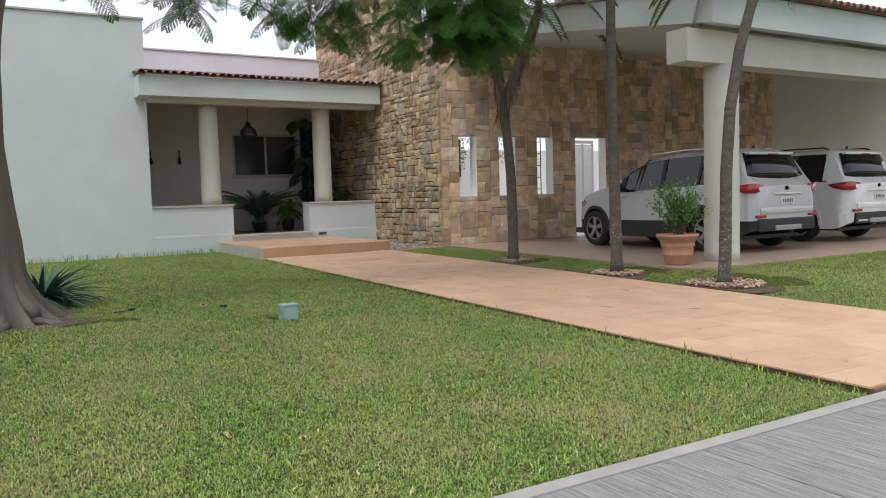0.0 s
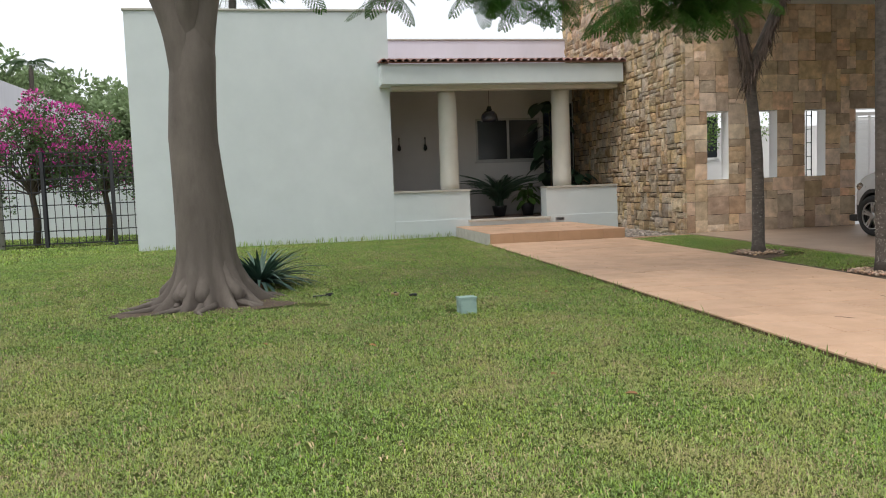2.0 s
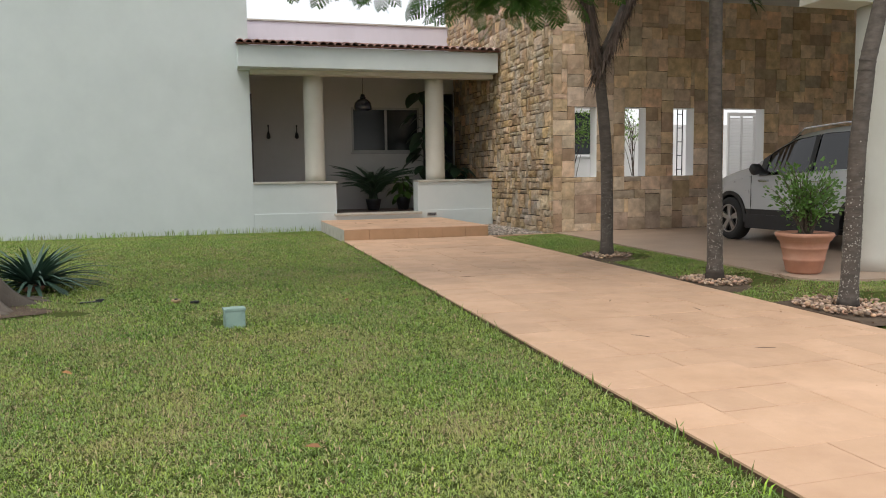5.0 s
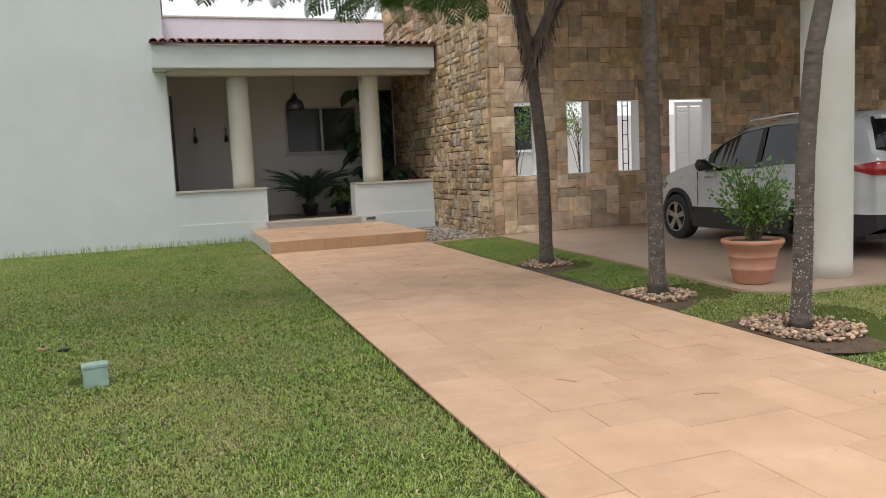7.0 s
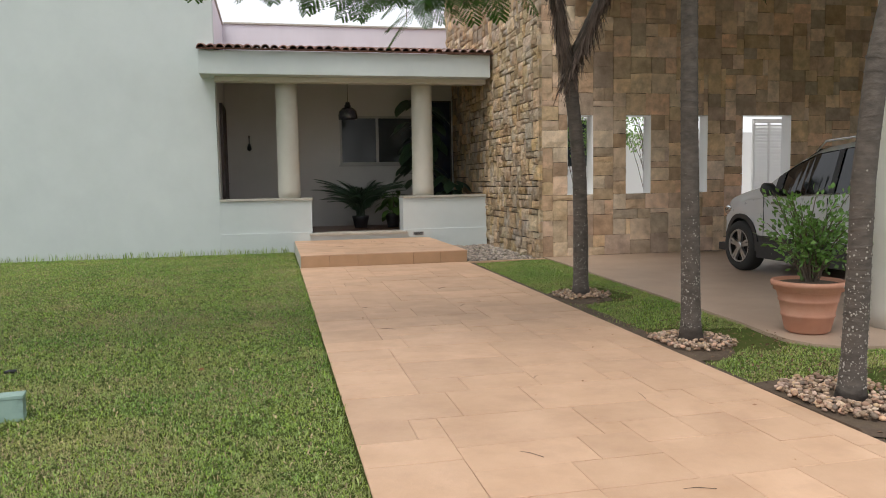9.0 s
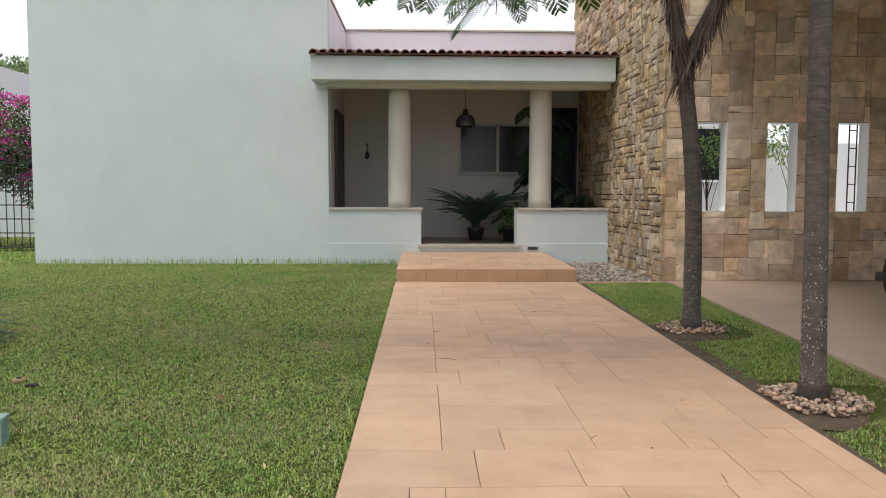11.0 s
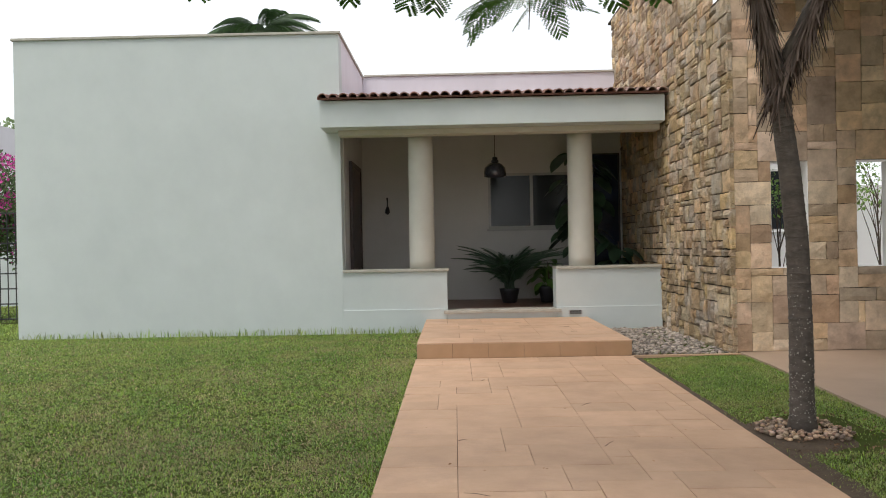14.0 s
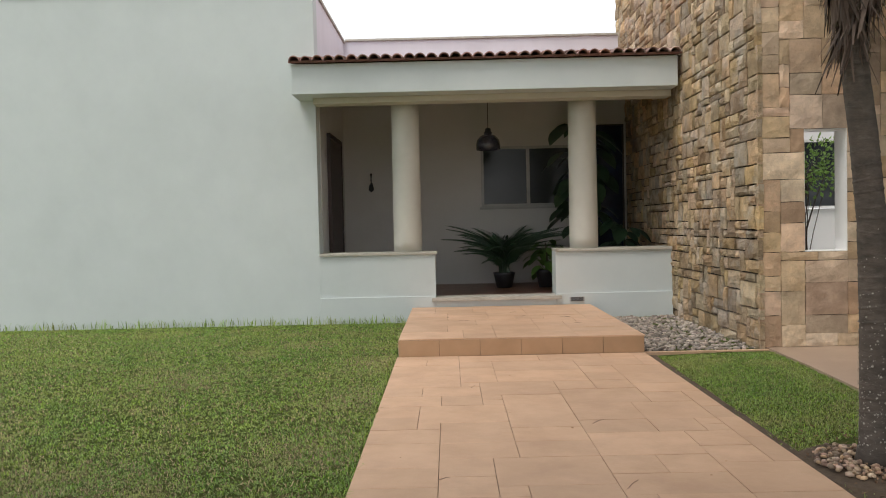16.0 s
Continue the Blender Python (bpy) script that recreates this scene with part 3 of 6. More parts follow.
        part("roof_rail", tube([(xr, 0.55, H - 0.0), (xr, 0.66, rz), (xr, 1.5, rz + 0.012), (xr, 2.2, rz - 0.02), (xr, 2.36, H - 0.10)], [0.014] * 5, 8), M["chrome"] if rails == "chrome" else M["black_plastic"], car, "", True)
    # windscreen, a dark sheet following the slope
    def sheet(nm, y0, z0, w0, y1, z1, w1, material, off=0.012):
        d = Vector((0, y1 - y0, z1 - z0)).normalized()
        nrm = Vector((0, -d.z, d.y)) if y1 > y0 else Vector((0, d.z, -d.y))
        if nrm.z < 0:
            nrm = -nrm
        bm = bmesh.new()
        rows = []
        for t in (0, 0.5, 1):
            y, z, w = y0 + (y1 - y0) * t, z0 + (z1 - z0) * t, w0 + (w1 - w0) * t
            rows.append([bm.verts.new(Vector((x * w, y + abs(x) ** 2 * (0.05 if y0 < L / 2 else -0.08), z)) + nrm * off) for x in (-1, -0.7, -0.35, 0, 0.35, 0.7, 1)])
        low = [[bm.verts.new(c.co - nrm * 0.012) for c in row] for row in rows]
        for r0, r1, b0, b1 in zip(rows, rows[1:], low, low[1:]):
            for k in range(6):
                bm.faces.new((r0[k], r0[k + 1], r1[k + 1], r1[k]))
                bm.faces.new((b1[k], b1[k + 1], b0[k + 1], b0[k]))
            bm.faces.new((r0[0], r1[0], b1[0], b0[0]))
            bm.faces.new((r1[6], r0[6], b0[6], b1[6]))
        for r_, b_ in ((rows[0], low[0]), (rows[2], low[2])):
            for k in range(6):
                bm.faces.new((r_[k], b_[k], b_[k + 1], r_[k + 1]))
        bmesh.ops.recalc_face_normals(bm, faces=bm.faces)
        part(nm, bm, material, car, "", True)
    sheet("windscreen", 2.98 * L / 4.27, 1.20, hw * 0.80, 2.40 * L / 4.27, H - 0.10, hw * 0.66, M["car_glass"], 0.03)
    sheet("rear_window", 0.155, 1.14, hw * 0.80, 0.345, H - 0.09, hw * 0.66, M["car_glass"], 0.035)
    # tail: lamps, plate, strip, bumper
    for sgn in (-1, 1):
        bm = bmesh.new()
        reach = 0.30 if lamp_long else 0.24
        pts = [(hw * 0.80 - reach * 0.75, 0.012, 0.97), (hw * 0.80 - reach * 0.6, 0.02, 1.055), (hw * 0.88, 0.045, 1.08), (hw * 0.96, 0.20, 1.06), (hw * 0.985, 0.40, 1.03), (hw * 0.985, 0.30, 0.975), (hw * 0.95, 0.12, 0.93), (hw * 0.84, 0.02, 0.925)]
        a = [bm.verts.new((sgn * (x + 0.008), y - 0.014, z)) for x, y, z in pts]
        b = [bm.verts.new((sgn * (x - 0.03), y + 0.03, z)) for x, y, z in pts]
        m_ = len(pts)
        ca = bm.verts.new((sgn * (hw * 0.93), 0.05, 1.0))
        for k in range(m_):
            bm.faces.new((a[k], a[(k + 1) % m_], ca))
            bm.faces.new((b[k], b[(k + 1) % m_], a[(k + 1) % m_], a[k]))
        bmesh.ops.recalc_face_normals(bm, faces=bm.faces)
        part("tail_lamp", bm, M["red_lens"], car, "red tail lamp with clear edge", True)
        part("reflector", box(min(sgn * hw * 0.60, sgn * hw * 0.84), max(sgn * hw * 0.60, sgn * hw * 0.84), -0.03, 0.02, 0.545, 0.59, 0.01), M["red_lens"], car)
        part("exhaust_trim", box(min(sgn * hw * 0.40, sgn * hw * 0.72), max(sgn * hw * 0.40, sgn * hw * 0.72), -0.025, 0.01, 0.37, 0.40, 0.010), M["chrome"] if lamp_long else M["black_plastic"], car)
    part("rear_bumper", box(-hw * 0.78, hw * 0.78, -0.02, 0.16, 0.33, 0.53, 0.03), M["black_plastic"], car)
    part("bumper_upper", box(-hw * 0.74, hw * 0.74, -0.022, 0.2, 0.60, 0.70, 0.03), paint, car)
    part("skid_plate", box(-hw * 0.36, hw * 0.36, -0.045, 0.05, 0.34, 0.42, 0.02), M["skid"], car)
    part("chrome_strip", box(-hw * 0.38, hw * 0.38, -0.014, 0.01, 0.895, 0.925, 0.006), M["chrome"], car)
    pl = part("number_plate", box(-0.165, 0.165, -0.016, 0.0, 0.75, 0.86, 0.004), M["plate"], car)
    for k in range(6):
        part("plate_bar", box(-0.12 + k * 0.043, -0.095 + k * 0.043, -0.019, -0.0165, 0.775, 0.83), M["ink"], pl)
    bd = part("badge", lathe([(0.055, -0.004), (0.055, 0.004)], 24), M["chrome"], car)
    bd.matrix_basis = pose(0, 0.004, 1.0, 90, 0, 0) @ Matrix.Diagonal((1, 0.62, 1, 1))
    part("rear_wiper", tube([(0.0, 0.12, 1.15), (0.14, 0.135, 1.185), (0.34, 0.155, 1.20)], [0.008] * 3, 6), M["black_plastic"], car)
    part("high_brake_lamp", box(-0.12, 0.12, 0.235, 0.252, H - 0.105, H - 0.085, 0.004), M["red_lens"], car)
    part("rear_spoiler", box(-hw * 0.62, hw * 0.62, 0.27, 0.46, H - 0.105, H - 0.065, 0.015), paint, car)
    part("aerial_fin", tube([(0, 0.62, H + 0.01), (0, 0.60, H + 0.07)], [0.03, 0.008], 8), M["black_plastic"], car)
    # nose
    part("grille", box(-hw * 0.45, hw * 0.45, L - 0.05, L + 0.01, 0.5, 0.7, 0.02), M["black_plastic"], car)
    part("front_bumper_lip", box(-hw * 0.8, hw * 0.8, L - 0.35, L - 0.02, 0.22, 0.33, 0.03), M["black_plastic"], car)
    for sgn in (-1, 1):
        part("headlamp", tube([(sgn * hw * 0.90, L - 0.62, 0.85), (sgn * hw * 0.84, L - 0.35, 0.80), (sgn * hw * 0.60, L - 0.12, 0.74)], [0.03, 0.07, 0.05], 10), M["chrome"], car, "", True)
    part("underbody", box(-hw * 0.8, hw * 0.8, 0.3, L - 0.3, 0.2, 0.26), M["black_plastic"], car)
    return car


suv("parked_car", "silver compact sport utility car with chrome roof rails", M["silver"], (11.11, 8.40, 0.453), 4.27, 1.78, 1.645, 2.65, 0.86)
suv("parked_car", "white sport utility car parked under the carport roof", M["white_car"], (14.05, 8.62, 0.453), 4.60, 1.86, 1.67, 2.75, 0.95, "black", True)


# ---- porch things ----
# entrance door in the porch's side wall
door = thing("door_1", "dark stained wooden entrance door in the porch side wall", "door", (3.19, 18.55, 0.745))
door["kind"] = "structure"
part("door_leaf", box(0.004, 0.045, 0.06, 1.29, 0.0, 2.50, 0.004), M["wood_dark"], door)
part("door_frame", add_box(add_box(box(0.003, 0.06, 0.0, 0.055, 0, 2.58, 0.003), 0.003, 0.06, 1.295, 1.35, 0, 2.58, 0.003), 0.003, 0.06, 0.056, 1.294, 2.505, 2.58, 0.003), M["wood_dark"], door)
part("door_handle", tube([(0.05, 1.18, 1.0), (0.09, 1.18, 1.0), (0.09, 1.10, 1.0)], [0.01] * 3, 8), M["chrome"], door)

win = thing("window_1", "pale framed sliding window in the porch back wall with dark glass", "window", (5.70, 20.5, 2.14))
win["kind"] = "structure"
WW, WH = 1.72, 1.10
bm = box(0, WW, -0.03, -0.003, 0, 0.05, 0.003)
add_box(bm, 0, WW, -0.03, -0.003, WH - 0.05, WH, 0.003)
add_box(bm, 0, 0.05, -0.03, -0.003, 0.051, WH - 0.051, 0.003)
add_box(bm, WW - 0.05, WW, -0.03, -0.003, 0.051, WH - 0.051, 0.003)
part("window_frame", bm, M["alu"], win)
part("window_mullion", box(WW / 2 - 0.03, WW / 2 + 0.03, -0.035, -0.008, 0.051, WH - 0.051, 0.003), M["alu"], win)
for a, b in ((0.051, WW / 2 - 0.031), (WW / 2 + 0.031, WW - 0.051)):
    part("pane", box(a, b, -0.014, -0.006, 0.051, WH - 0.051), M["glass_dark"], win)
part("window_sill", box(-0.03, WW + 0.03, -0.05, -0.003, -0.045, -0.003, 0.004), M["alu"], win)

# tall dark glazed panel in the porch's far corner
M["panel"] = mat("dark_blue_glass_panel", (0.016, 0.030, 0.070), (0.010, 0.016, 0.035), 2, 0.18, spec=0.6)
pan = thing("window_2", "tall dark bluish glass panel beside the stone wall in the porch", "window", (7.52, 20.49, 0.745))
pan["kind"] = "structure"
part("pane", box(0.03, 0.76, -0.02, -0.004, 0.03, 2.82), M["panel"], pan)
part("window_frame", add_box(add_box(box(0, 0.028, -0.03, -0.002, 0, 2.85), 0.762, 0.79, -0.03, -0.002, 0, 2.85), 0.029, 0.761, -0.03, -0.002, 2.822, 2.85), M["metal_dark"], pan)

# wall lamps: two small black iron ones
def wall_lamp(place):
    t = thing("wall_lamp", "small black iron wall lamp on the porch wall", "wall lamp", place, 0, "porch wall lamps")
    q_ = part("back_plate", lathe([(0.03, 0), (0.03, 0.012)], 16), M["metal_dark"], t)
    q_.matrix_basis = pose(0, -0.001, 0, 90, 0, 0)
    part("stem", tube([(0, -0.01, 0.0), (0, -0.05, 0.02), (0, -0.06, 0.12), (0, -0.06, 0.20)], [0.012, 0.012, 0.012, 0.02], 8), M["metal_dark"], t, "", True)
    q_ = part("cup", lathe([(0.012, -0.14), (0.05, -0.10), (0.04, -0.03), (0.02, 0.01)], 14), M["metal_dark"], t, "", True)
    q_.matrix_basis = pose(0, -0.06, 0)
    return t


wall_lamp((3.69, 20.498, 2.60))
wall_lamp((4.36, 20.498, 2.60))
sw = thing("light_switch", "white double light switch plate on the porch wall", "switch", (3.42, 20.498, 2.05))
for k in (0, 1):
    part("switch_plate", box(-0.10 + k * 0.14, -0.02 + k * 0.14, -0.012, 0.0, -0.06, 0.06, 0.003), M["plaster_in"], sw)

# hanging lamp
lamp = thing("pendant_lamp", "dark glass and metal bell pendant lamp hanging in the porch", "pendant lamp", (5.78, 19.3, 3.07))
part("cord", tube([(0, 0, 0.36), (0, 0, 0.99)], [0.006, 0.006], 6), M["metal_dark"], lamp)
part("crown", lathe([(0.035, 0.36), (0.05, 0.35), (0.05, 0.31), (0.07, 0.29), (0.07, 0.27), (0.055, 0.26)], 18), M["metal_dark"], lamp, "", True)
M["smoke"] = mat("smoked_lamp_glass", (0.06, 0.065, 0.09), (0.03, 0.03, 0.05), 20, 0.08, spec=0.7, coat=0.5)
bm = lathe([(0.06, 0.262), (0.13, 0.23), (0.19, 0.16), (0.205, 0.08), (0.20, 0.0), (0.195, 0.0), (0.20, 0.08), (0.18, 0.155), (0.12, 0.22)], 28)
part("shade", bm, M["smoke"], lamp, "", True)
part("bulb", lathe([(0.02, 0.05), (0.035, 0.09), (0.02, 0.14)], 12), M["alu"], lamp, "", True)

# low outlet with a cover at the threshold's side
vent = thing("wall_vent", "small weathered grey vent at the base of the low wall", "vent", (6.95, 17.657, 0.70))
part("frame", box(-0.11, 0.11, -0.008, 0.0, -0.035, 0.035, 0.003), M["alu"], vent)
for k in range(5):
    part("slat", box(-0.09, 0.09, -0.014, -0.009, -0.026 + k * 0.012, -0.020 + k * 0.012), M["metal_dark"], vent)

# utility box in the lawn
M["box_green"] = mat("faded_green_plastic", (0.30, 0.42, 0.37), (0.22, 0.33, 0.30), 9, 0.7, bump=0.001, stain=0.6, stain_col=(0.12, 0.15, 0.12), stain_scale=9)
ub = thing("utility_box", "small faded green plastic utility box standing in the lawn", "utility box", (2.60, 7.60, ground_z(7.6, 2.6) - 0.02), 8)
ub.scale = (0.72, 0.75, 0.84)
part("box_body", box(-0.105, 0.105, -0.075, 0.075, 0, 0.165, 0.008), M["box_green"], ub)
part("box_lid", box(-0.112, 0.112, -0.082, 0.082, 0.166, 0.19, 0.006), M["box_green"], ub)

# two small things let into the lawn
sp = thing("sprinkler_head", "brown plastic sprinkler head sunk in the lawn", "sprinkler", (2.11, 8.84, ground_z(9, 2)))
sp.scale = (0.75, 0.75, 0.8)
M["brown_plastic"] = mat("brown_plastic", (0.42, 0.30, 0.15), (0.25, 0.17, 0.09), 12, 0.6)
part("ring", lathe([(0.055, -0.02), (0.06, 0.02), (0.05, 0.028), (0.02, 0.024)], 20), M["brown_plastic"], sp, "", True)
part("cap", lathe([(0.02, 0.024), (0.022, 0.036), (0.01, 0.04)], 14), M["metal_dark"], sp)
st_ = thing("ground_spotlight", "small dark garden spotlight on a stake in the lawn", "garden light", (2.27, 8.68, ground_z(8.8, 2) - 0.012), 10)
st_.scale = (0.7, 0.6, 0.55)
part("stake", tube([(0, 0, -0.03), (0, 0, 0.04)], [0.01, 0.012], 8), M["metal_dark"], st_)
part("lamp_head", tube([(-0.05, 0, 0.045), (0.0, 0, 0.05), (0.06, 0.01, 0.04)], [0.018, 0.024, 0.028], 12), M["metal_dark"], st_, "", True)
gs = thing("ground_spotlight", "small dark garden spotlight lying low near the tree roots", "garden light", (1.37, 9.07, ground_z(9.2, 1) - 0.005), 5)
gs.scale = (0.9, 0.7, 0.6)
part("base", box(-0.11, 0.11, -0.025, 0.025, 0.0, 0.022, 0.008), M["metal_dark"], gs)
part("lamp_head", tube([(0.04, 0, 0.03), (0.09, 0.0, 0.035), (0.12, 0.0, 0.035)], [0.015, 0.02, 0.02], 10), M["metal_dark"], gs, "", True)

# ---- terracotta pot ----
M["terracotta"] = mat("terracotta", (0.50, 0.245, 0.16), (0.42, 0.20, 0.13), 7, 0.75, bump=0.0015, stain=0.35, stain_col=(0.55, 0.36, 0.27), stain_scale=5)
pot = thing("plant_pot", "large round terracotta pot with moulded rim holding a leafy shrub", "plant pot", (8.31, 8.09, 0.453))
pot.scale = (0.83, 0.83, 0.93)
part("pot_body", lathe([(0.17, 0.0), (0.205, 0.02), (0.235, 0.14), (0.243, 0.145), (0.245, 0.165), (0.24, 0.17), (0.262, 0.27), (0.27, 0.275), (0.272, 0.29), (0.268, 0.295), (0.288, 0.36), (0.30, 0.365)], 40), M["terracotta"], pot, "", True)
part("pot_rim", lathe([(0.30, 0.366), (0.315, 0.37), (0.318, 0.40), (0.335, 0.405), (0.345, 0.43), (0.335, 0.452), (0.30, 0.452), (0.29, 0.42)], 40), M["terracotta"], pot, "", True)
part("pot_soil", lathe([(0.285, 0.40), (0.285, 0.425), (0.1, 0.44)], 24), M["earth"], pot)

# louvred gate behind the doorway in the stone wall
lv = thing("louvred_shutter", "white louvred shutter door in the passage behind the stone wall", "shutter", (13.52, 16.4, 0.45), 0)
lv.scale = (0.62, 1, 1)
part("shutter_frame", add_box(add_box(add_box(box(0, 0.07, 0, 0.05, 0, 2.4, 0.004), 1.1, 1.17, 0, 0.05, 0, 2.4, 0.004), 0.071, 1.099, 0, 0.05, 2.32, 2.4), 0.071, 1.099, 0, 0.05, 0, 0.1), M["white"], lv)
part("stile", box(0.56, 0.62, 0, 0.05, 0.101, 2.319, 0.004), M["white"], lv)
lou = bmesh.new()
v = [lou.verts.new(p) for p in ((0, 0.0, 0), (0.485, 0.0, 0), (0.485, 0.055, 0.05), (0, 0.055, 0.05), (0, 0.004, 0.012), (0.485, 0.004, 0.012), (0.485, 0.059, 0.062), (0, 0.059, 0.062))]
for f in ((0, 1, 5, 4), (4, 5, 6, 7), (3, 2, 1, 0), (7, 6, 2, 3), (0, 4, 7, 3), (1, 2, 6, 5)):
    lou.faces.new([v[i] for i in f])
first = part("louvre", lou, M["white"], lv)
first.matrix_basis = pose(0.072, -0.003, 0.11)
for i in range(36):
    for k in (0, 1):
        if i or k:
            o = new("louvre", first.data)
            o.parent = lv
            o.matrix_basis = pose(0.072 + k * 0.551 - 0.002 * k, -0.003, 0.11 + i * 0.0605)

# window in the passage wall, with its dark panes
pw = thing("window_3", "dark garden window in the white wall behind the stone wall", "window", (9.75, 18.19, 1.96))
pw["kind"] = "structure"
part("pane", box(0.03, 1.4, -0.02, -0.005, 0.03, 1.0), M["glass_dark"], pw)
part("window_frame", add_box(add_box(add_box(box(0, 0.03, -0.03, 0, 0, 1.03), 1.4, 1.43, -0.03, 0, 0, 1.03), 0.03, 1.4, -0.03, 0, 1.0, 1.03), 0.03, 1.4, -0.03, 0, 0, 0.03), M["white"], pw)

# iron gate seen through the third slot
ig = thing("iron_grille", "black iron grille leaning behind the slot in the stone wall", "grille", (11.56, 15.4, 0.45))
for k in range(2):
    part("bar", tube([(k * 0.12, 0, 0), (k * 0.12, 0, 2.4)], [0.012, 0.012], 6), M["metal_dark"], ig)
for k in range(8):
    part("crossbar", tube([(0, 0, 0.3 + k * 0.28), (0.12, 0, 0.3 + k * 0.28)], [0.008, 0.008], 6), M["metal_dark"], ig)

# ---- side fence ----
fence = thing("metal_fence", "dark painted welded iron fence with square posts closing the side garden", "fence", (0, 20.75, 0.38))
for x in (-2.3, -3.30, -4.86, -6.2, -7.6, -9.0):
    part("post", box(x - 0.04, x + 0.04, -0.04, 0.04, 0, 2.32, 0.006), M["metal_dark"], fence)
for k in range(8):
    part("rail", box(-9.0, -2.2, -0.014, 0.014, 0.10 + k * 0.31, 0.125 + k * 0.31), M["metal_dark"], fence)
bar = box(-0.008, 0.008, -0.008, 0.008, 0.10, 2.28)
b0 = part("bar", bar, M["metal_dark"], fence)
b0.matrix_basis = pose(-2.5, 0.0225, 0)
x = -2.5
while x > -8.9:
    x -= 0.165
    o = new("bar", b0.data)
    o.parent = fence
    o.matrix_basis = pose(x, 0.0225, 0)
pil = thing("gate_pillar", "grey plastered pillar beside the iron fence", "pillar", (-6.02, 20.75, 0.38))
part("pillar_body", box(-0.16, 0.16, -0.16, 0.16, 0, 1.55, 0.01), M["cap"], pil)


# ---- plants ----
M["bark"] = mat("smooth_brown_bark", (0.140, 0.116, 0.098), (0.088, 0.072, 0.060), 3.5, 0.85, bump=0.009, bump_scale=24, stain=0.35, stain_col=(0.29, 0.25, 0.21), stain_scale=2.2, stretch=(1, 1, 0.35))
M["frond_leaf"] = mat("feathery_leaf", (0.060, 0.150, 0.032), (0.100, 0.21, 0.05), 6, 0.7, island=0.35, translucent=0.4, spec=0.08)
M["twig"] = mat("brown_twig", (0.10, 0.075, 0.055), None, 20, 0.85)
M["palm_bark"] = mat("ringed_palm_trunk", (0.115, 0.095, 0.080), (0.055, 0.046, 0.040), 9, 0.9, bump=0.008, bump_scale=12, stain=0.45, stain_col=(0.17, 0.15, 0.13), stain_scale=13, stretch=(1, 1, 2.2))
M["lichen"] = mat("pale_lichen", (0.40, 0.37, 0.33), (0.27, 0.25, 0.22), 40, 0.95)
M["palm_leaf"] = mat("palm_leaf", (0.035, 0.075, 0.028), (0.055, 0.105, 0.035), 5, 0.45, island=0.35, translucent=0.15)
M["palm_dry"] = mat("dry_brown_palm_fibre", (0.085, 0.058, 0.046), (0.14, 0.10, 0.08), 9, 0.8, island=0.55)
M["shrub_leaf"] = mat("glossy_shrub_leaf", (0.085, 0.185, 0.038), (0.14, 0.255, 0.058), 8, 0.38, island=0.4, translucent=0.25)
M["aloe"] = mat("bluish_strap_leaf", (0.085, 0.165, 0.12), (0.055, 0.115, 0.085), 7, 0.5, island=0.3)
M["dark_leaf"] = mat("dark_houseplant_leaf", (0.026, 0.062, 0.034), (0.044, 0.092, 0.05), 6, 0.4, island=0.4)
M["boug_leaf"] = mat("bougainvillea_leaf", (0.07, 0.125, 0.045), (0.11, 0.18, 0.06), 3, 0.6, island=0.5, translucent=0.2)
M["magenta"] = mat("magenta_bract", (0.68, 0.04, 0.36), (0.80, 0.14, 0.52), 3, 0.6, island=0.35, translucent=0.3)
M["far_leaf"] = mat("distant_tree_leaf", (0.19, 0.27, 0.13), (0.26, 0.34, 0.17), 0.8, 0.7, island=0.25, translucent=0.25)
M["pebble_pink"] = mat("pinkish_river_pebble", (0.46, 0.32, 0.22), (0.30, 0.19, 0.13), 12, 0.7, island=0.6, hue=0.015)
M["pebble_grey"] = mat("grey_river_pebble", (0.36, 0.305, 0.26), (0.20, 0.165, 0.14), 12, 0.7, island=0.6, hue=0.02)
M["dry_leaf"] = mat("fallen_dry_leaf", (0.40, 0.20, 0.08), (0.28, 0.13, 0.06), 20, 0.8, obj_random=0.3)
rl = np.random.default_rng(11)
rv = random.Random(77)


def merge(mats_np, tv, tf):
    """Copies of one small mesh (tv, tf) under many 4x4 matrices, as arrays."""
    n, k = len(mats_np), len(tv)
    h = np.concatenate([tv, np.ones((k, 1))], 1)
    v = np.einsum("nij,kj->nki", mats_np, h)[:, :, :3].reshape(-1, 3)
    f = (tf[None] + (np.arange(n) * k)[:, None, None]).reshape(-1, tf.shape[1])
    return v, f


def frame_at(p, d, up=Vector((0, 0, 1)), s=1.0, twist=0.0):
    """A matrix at p whose y axis points along d."""
    y = Vector(d).normalized()
    x = y.cross(up)
    x = x.normalized() if x.length > 1e-3 else Vector((1, 0, 0))
    z = x.cross(y)
    m = Matrix((x, y, z)).transposed().to_4x4()
    return np.array(Matrix.Translation(p) @ m @ Matrix.Rotation(twist, 4, "Y") @ Matrix.Scale(s, 4))


